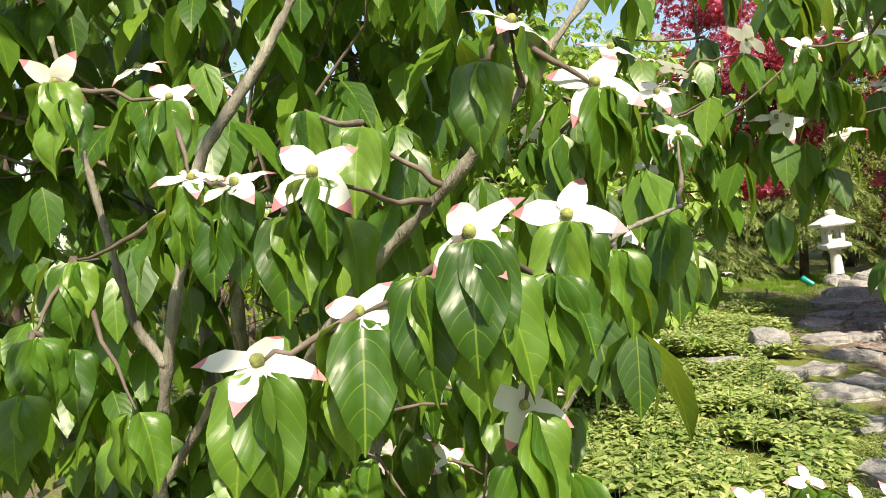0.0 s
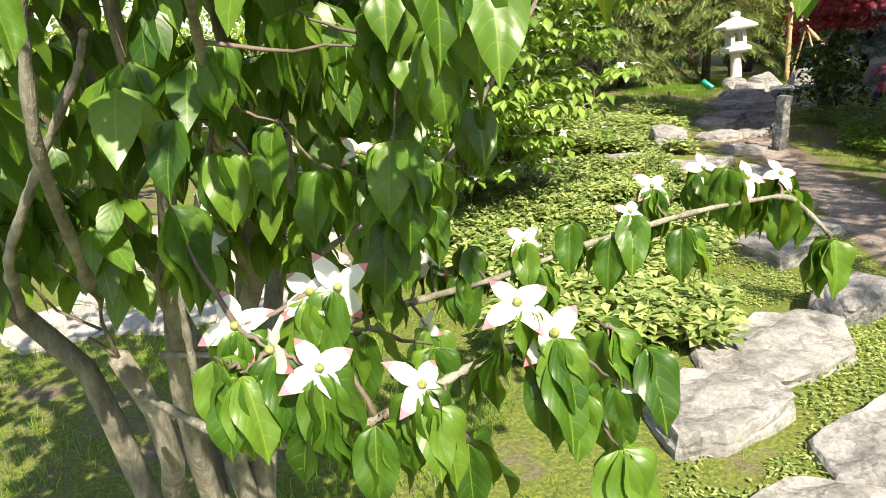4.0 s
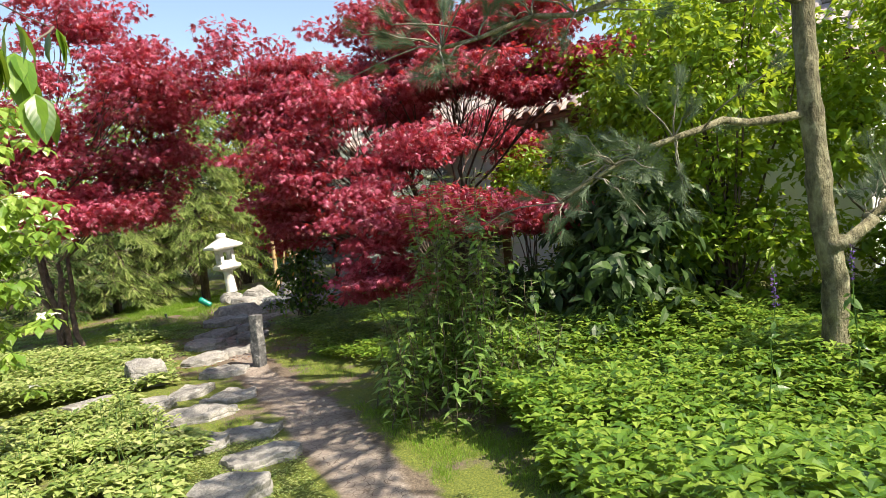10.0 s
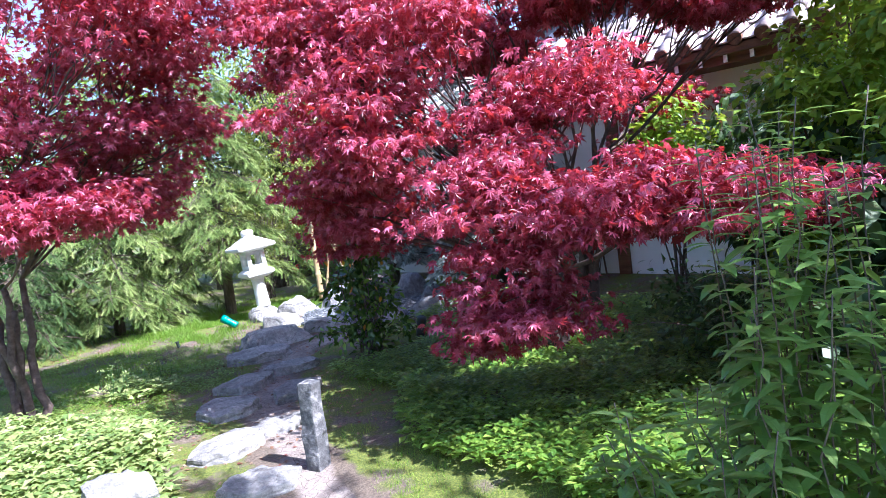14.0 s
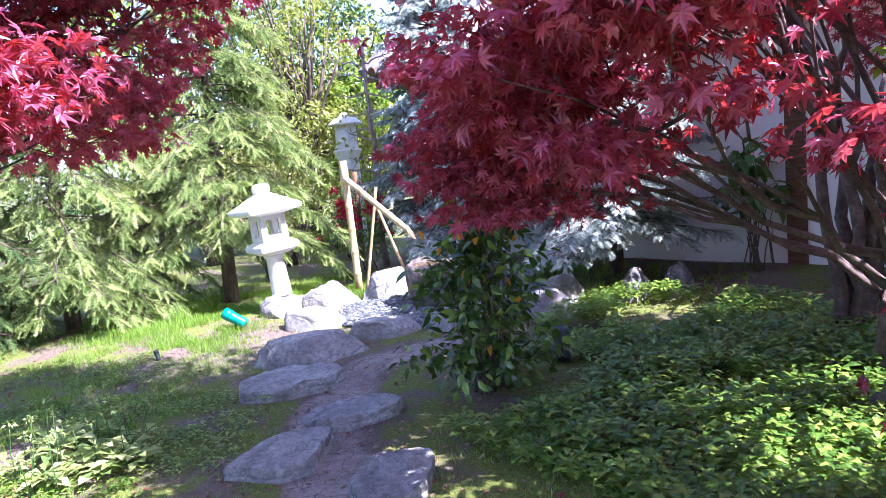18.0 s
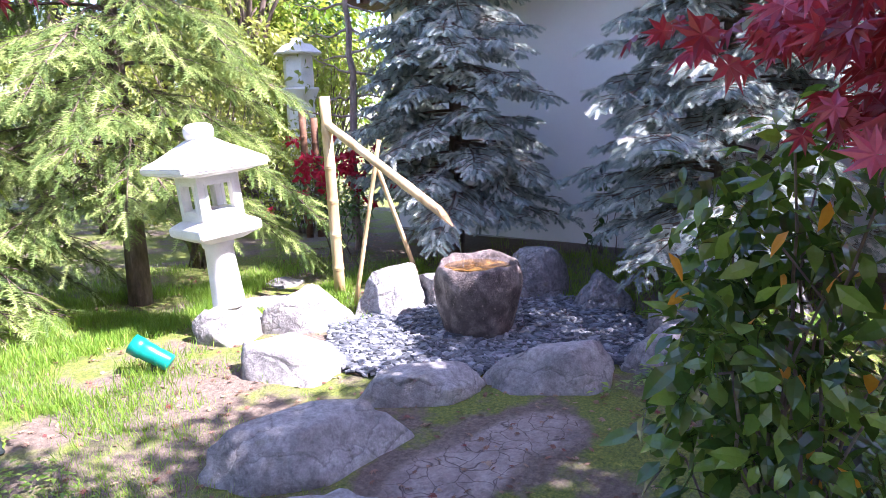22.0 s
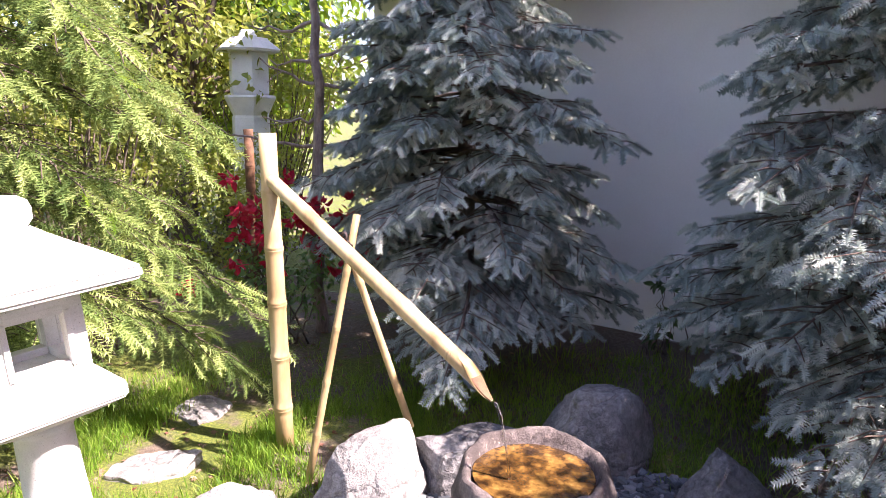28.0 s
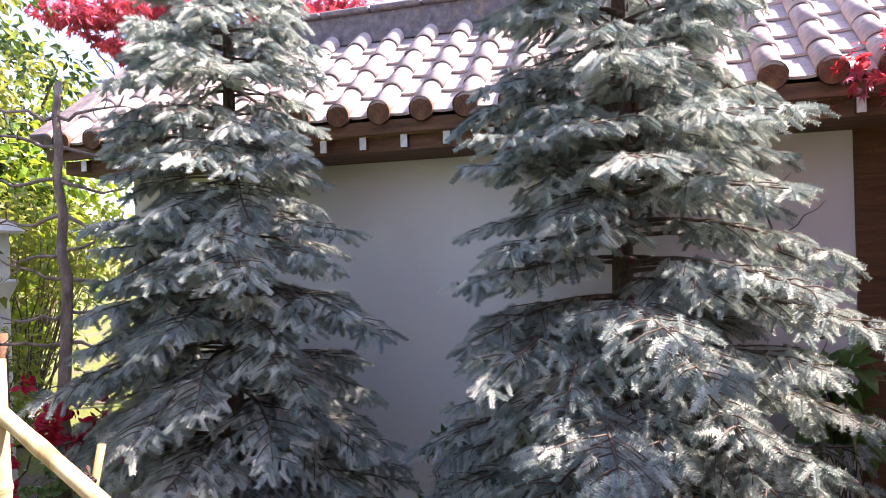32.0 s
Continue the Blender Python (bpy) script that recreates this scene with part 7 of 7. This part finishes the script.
whorls("moss_plants", "tiny bright plants and moss between the stepping stones", ((0.6, 2.9, 0.9, 4.4), lambda x, y: 0.28 < line_distance(np.array(x), np.array(y), PATH_LINE) < 1.1 and noise.noise(Vector((x * 2.5, y * 2.5, 9))) > -0.15), 3000, 0.022, BED, 206, 0.02, 4, SMALL)
grass("grass", "lawn under the dogwood", [(-0.6, 2.2, 0.9, 1900)], 213, 0.06, GRASS)

# seed heads on stalks among the bed plants
r = np.random.default_rng(231)
stalks, heads = [], []
while len(stalks) < 160:
    x, y = (r.uniform(0.6, 2.4), r.uniform(2.4, 5.4)) if len(stalks) < 130 else (r.uniform(3.75, 4.35), r.uniform(8.8, 9.4))
    if left_bed(x, y) or y > 8:
        g = float(lift(x, y))
        e = (x + r.normal(0, 0.02), y + r.normal(0, 0.02), g + r.uniform(0.16, 0.3))
        stalks.append(tube(bend((x, y, g), e, 0, 0.004, 5, r), np.linspace(0.003, 0.002, 5), 4))
        heads.append((e, (0.018, 0.018, 0.014), 12))
hd = solid("seed_heads", tubes(stalks, "seed_heads", [SHRUB]), None, "pale seed heads on thin stalks among bed plants", "flower", kind="stuff")
tagged(part("heads", leafy("heads", SMALL, heads, 0.022, BED, 232, 0.5, -0.2, 0.3), None, hd, "pale tufted heads"), kind="stuff")

# dry leaves
r = np.random.default_rng(221)
k = 4600
q = np.stack([r.uniform(3.0, 9.6, k), r.uniform(6.3, 13, k)], 1)
P = np.column_stack([q, lift(q[:, 0], q[:, 1]) + 0.008])
solid("leaf_litter", strew(MAPLE[0], MAPLE[1], P, aimed(r.normal(0, 1, (k, 3)) * (1, 1, 0.15), np.array((0, 0, 1.0)) + r.normal(0, 0.3, (k, 3)), 0.02 * r.uniform(0.6, 1.3, k)), [LITTER], "leaf_litter"), None, "dry fallen leaves scattered on the soil", "leaves", kind="stuff")

# a strip of pale paving slabs on the far side of the dogwoods
r = random.Random(61)
for k in range(10):
    for j in range(3):
        y = 3.3 + 0.56 * k + r.uniform(-0.04, 0.04)
        x = -1.6 + 0.53 * j + 0.1 * (y - 2.7) + r.uniform(-0.04, 0.04)
        stone("paving_slab", x, y, 0.6, 0.6, 0.045, r.uniform(0, 90), 500 + 3 * k + j, PAVING, "pale sunlit paving slab of the side path", 0.6, 0.03, "slabs of the side path", "paving slab")

# far paving beyond the lawn
solid("pavement", slab(-3, 14.9, -0.05, 8.4, 17.2, 0.02, 0.01), PAVING, "sunlit pale paving beyond the trees", "pavement", kind="structure")


# ---- trees beyond the garden ----
def build_tree(x, y, h, w, seed, mat, label, leaf=0.16, k=46, per=60):
    r = np.random.default_rng(seed)
    t = thing("tree", label, "tree", group="trees beyond the garden")
    root = np.array((x, y, -0.05))
    top = np.array((x + r.normal(0, 0.2), y + r.normal(0, 0.2), h * 0.55))
    part("trunk", tubes([tube(bend(root, top, 0, 0.05, 8, r), np.linspace(0.03 * h, 0.012 * h, 8), 8)], "trunk", [BARK]), None, t)
    cl = scatter_clumps(r, (x, y, h * 0.58), (w, w, h * 0.42), k, w * 0.34, 0.7, per, 0.45)
    tagged(part("branch_mass", tubes(stems_to(r, root * 0.4 + top * 0.6, cl, 0.01 * h, 0.01, 0.1, 2, 6, 0.05), "branches", [BARK]), None, t), kind="stuff")
    part("crown", leafy("crown", SMALL, cl, leaf, mat, seed + 1, 0.5, 0.4, 0.3), None, t)


for i in range(9):
    build_tree(-4.5 + 1.7 * i, 17.9 + 0.3 * (i % 2), 2.0, 1.1, 261 + 2 * i, DARK_GREEN, "dark hedge bush beyond the paving", 0.12, 24, 55)
for i in range(4):
    build_tree(-2.6 - 0.3 * (i % 2), 7.5 + 2.0 * i, 2.0, 1.2, 281 + 2 * i, YELLOW_GREEN, "bright bush along the lawn", 0.12, 24, 55)
build_tree(9.6, 15.2, 5.2, 1.3, 371, CANE_LEAF, "tall pale yellow-green tree beyond the end of the wall", 0.1, 60, 80)
build_tree(11.2, 16.4, 5.6, 1.4, 373, DARK_GREEN, "dark green tree beyond the end of the wall", 0.13, 50, 70)
FAR = [(12.5, 17, 5, 2, 0), (9.8, 17.4, 4.6, 1.6, 1), (-2.5, 19, 6.5, 2.6, 0), (1.5, 20.5, 5.5, 2.4, 1), (5, 19.5, 6.5, 2.6, 0), (8.5, 18.5, 6, 2.4, 0), (11.5, 18.5, 6.5, 2.4, 1), (-5.5, 13, 6.5, 2.6, 0), (-6, 7, 6.5, 2.6, 1), (-3, 4.5, 4.5, 1.5, 1),
       (14.5, 0, 6, 2.4, 0), (13.5, -4, 5.5, 2.5, 0), (9, -5, 5, 2.4, 1), (3.5, -6, 6, 2.6, 1), (-3, -5, 6, 2.6, 0), (14.5, 6.5, 4.2, 1.6, 1), (11, 16, 3.4, 1.2, 0), (4.2, 16.2, 4.2, 1.8, 1), (0.5, 15.5, 4.4, 1.8, 1), (2.2, 13.6, 2.6, 1.2, 1)]
for i, (x, y, h, w, d) in enumerate(FAR):
    build_tree(x, y, h, w, 301 + 2 * i, DARK_GREEN if d else YELLOW_GREEN, "dark green tree closing the garden" if d else "bright green leafy tree closing the garden")
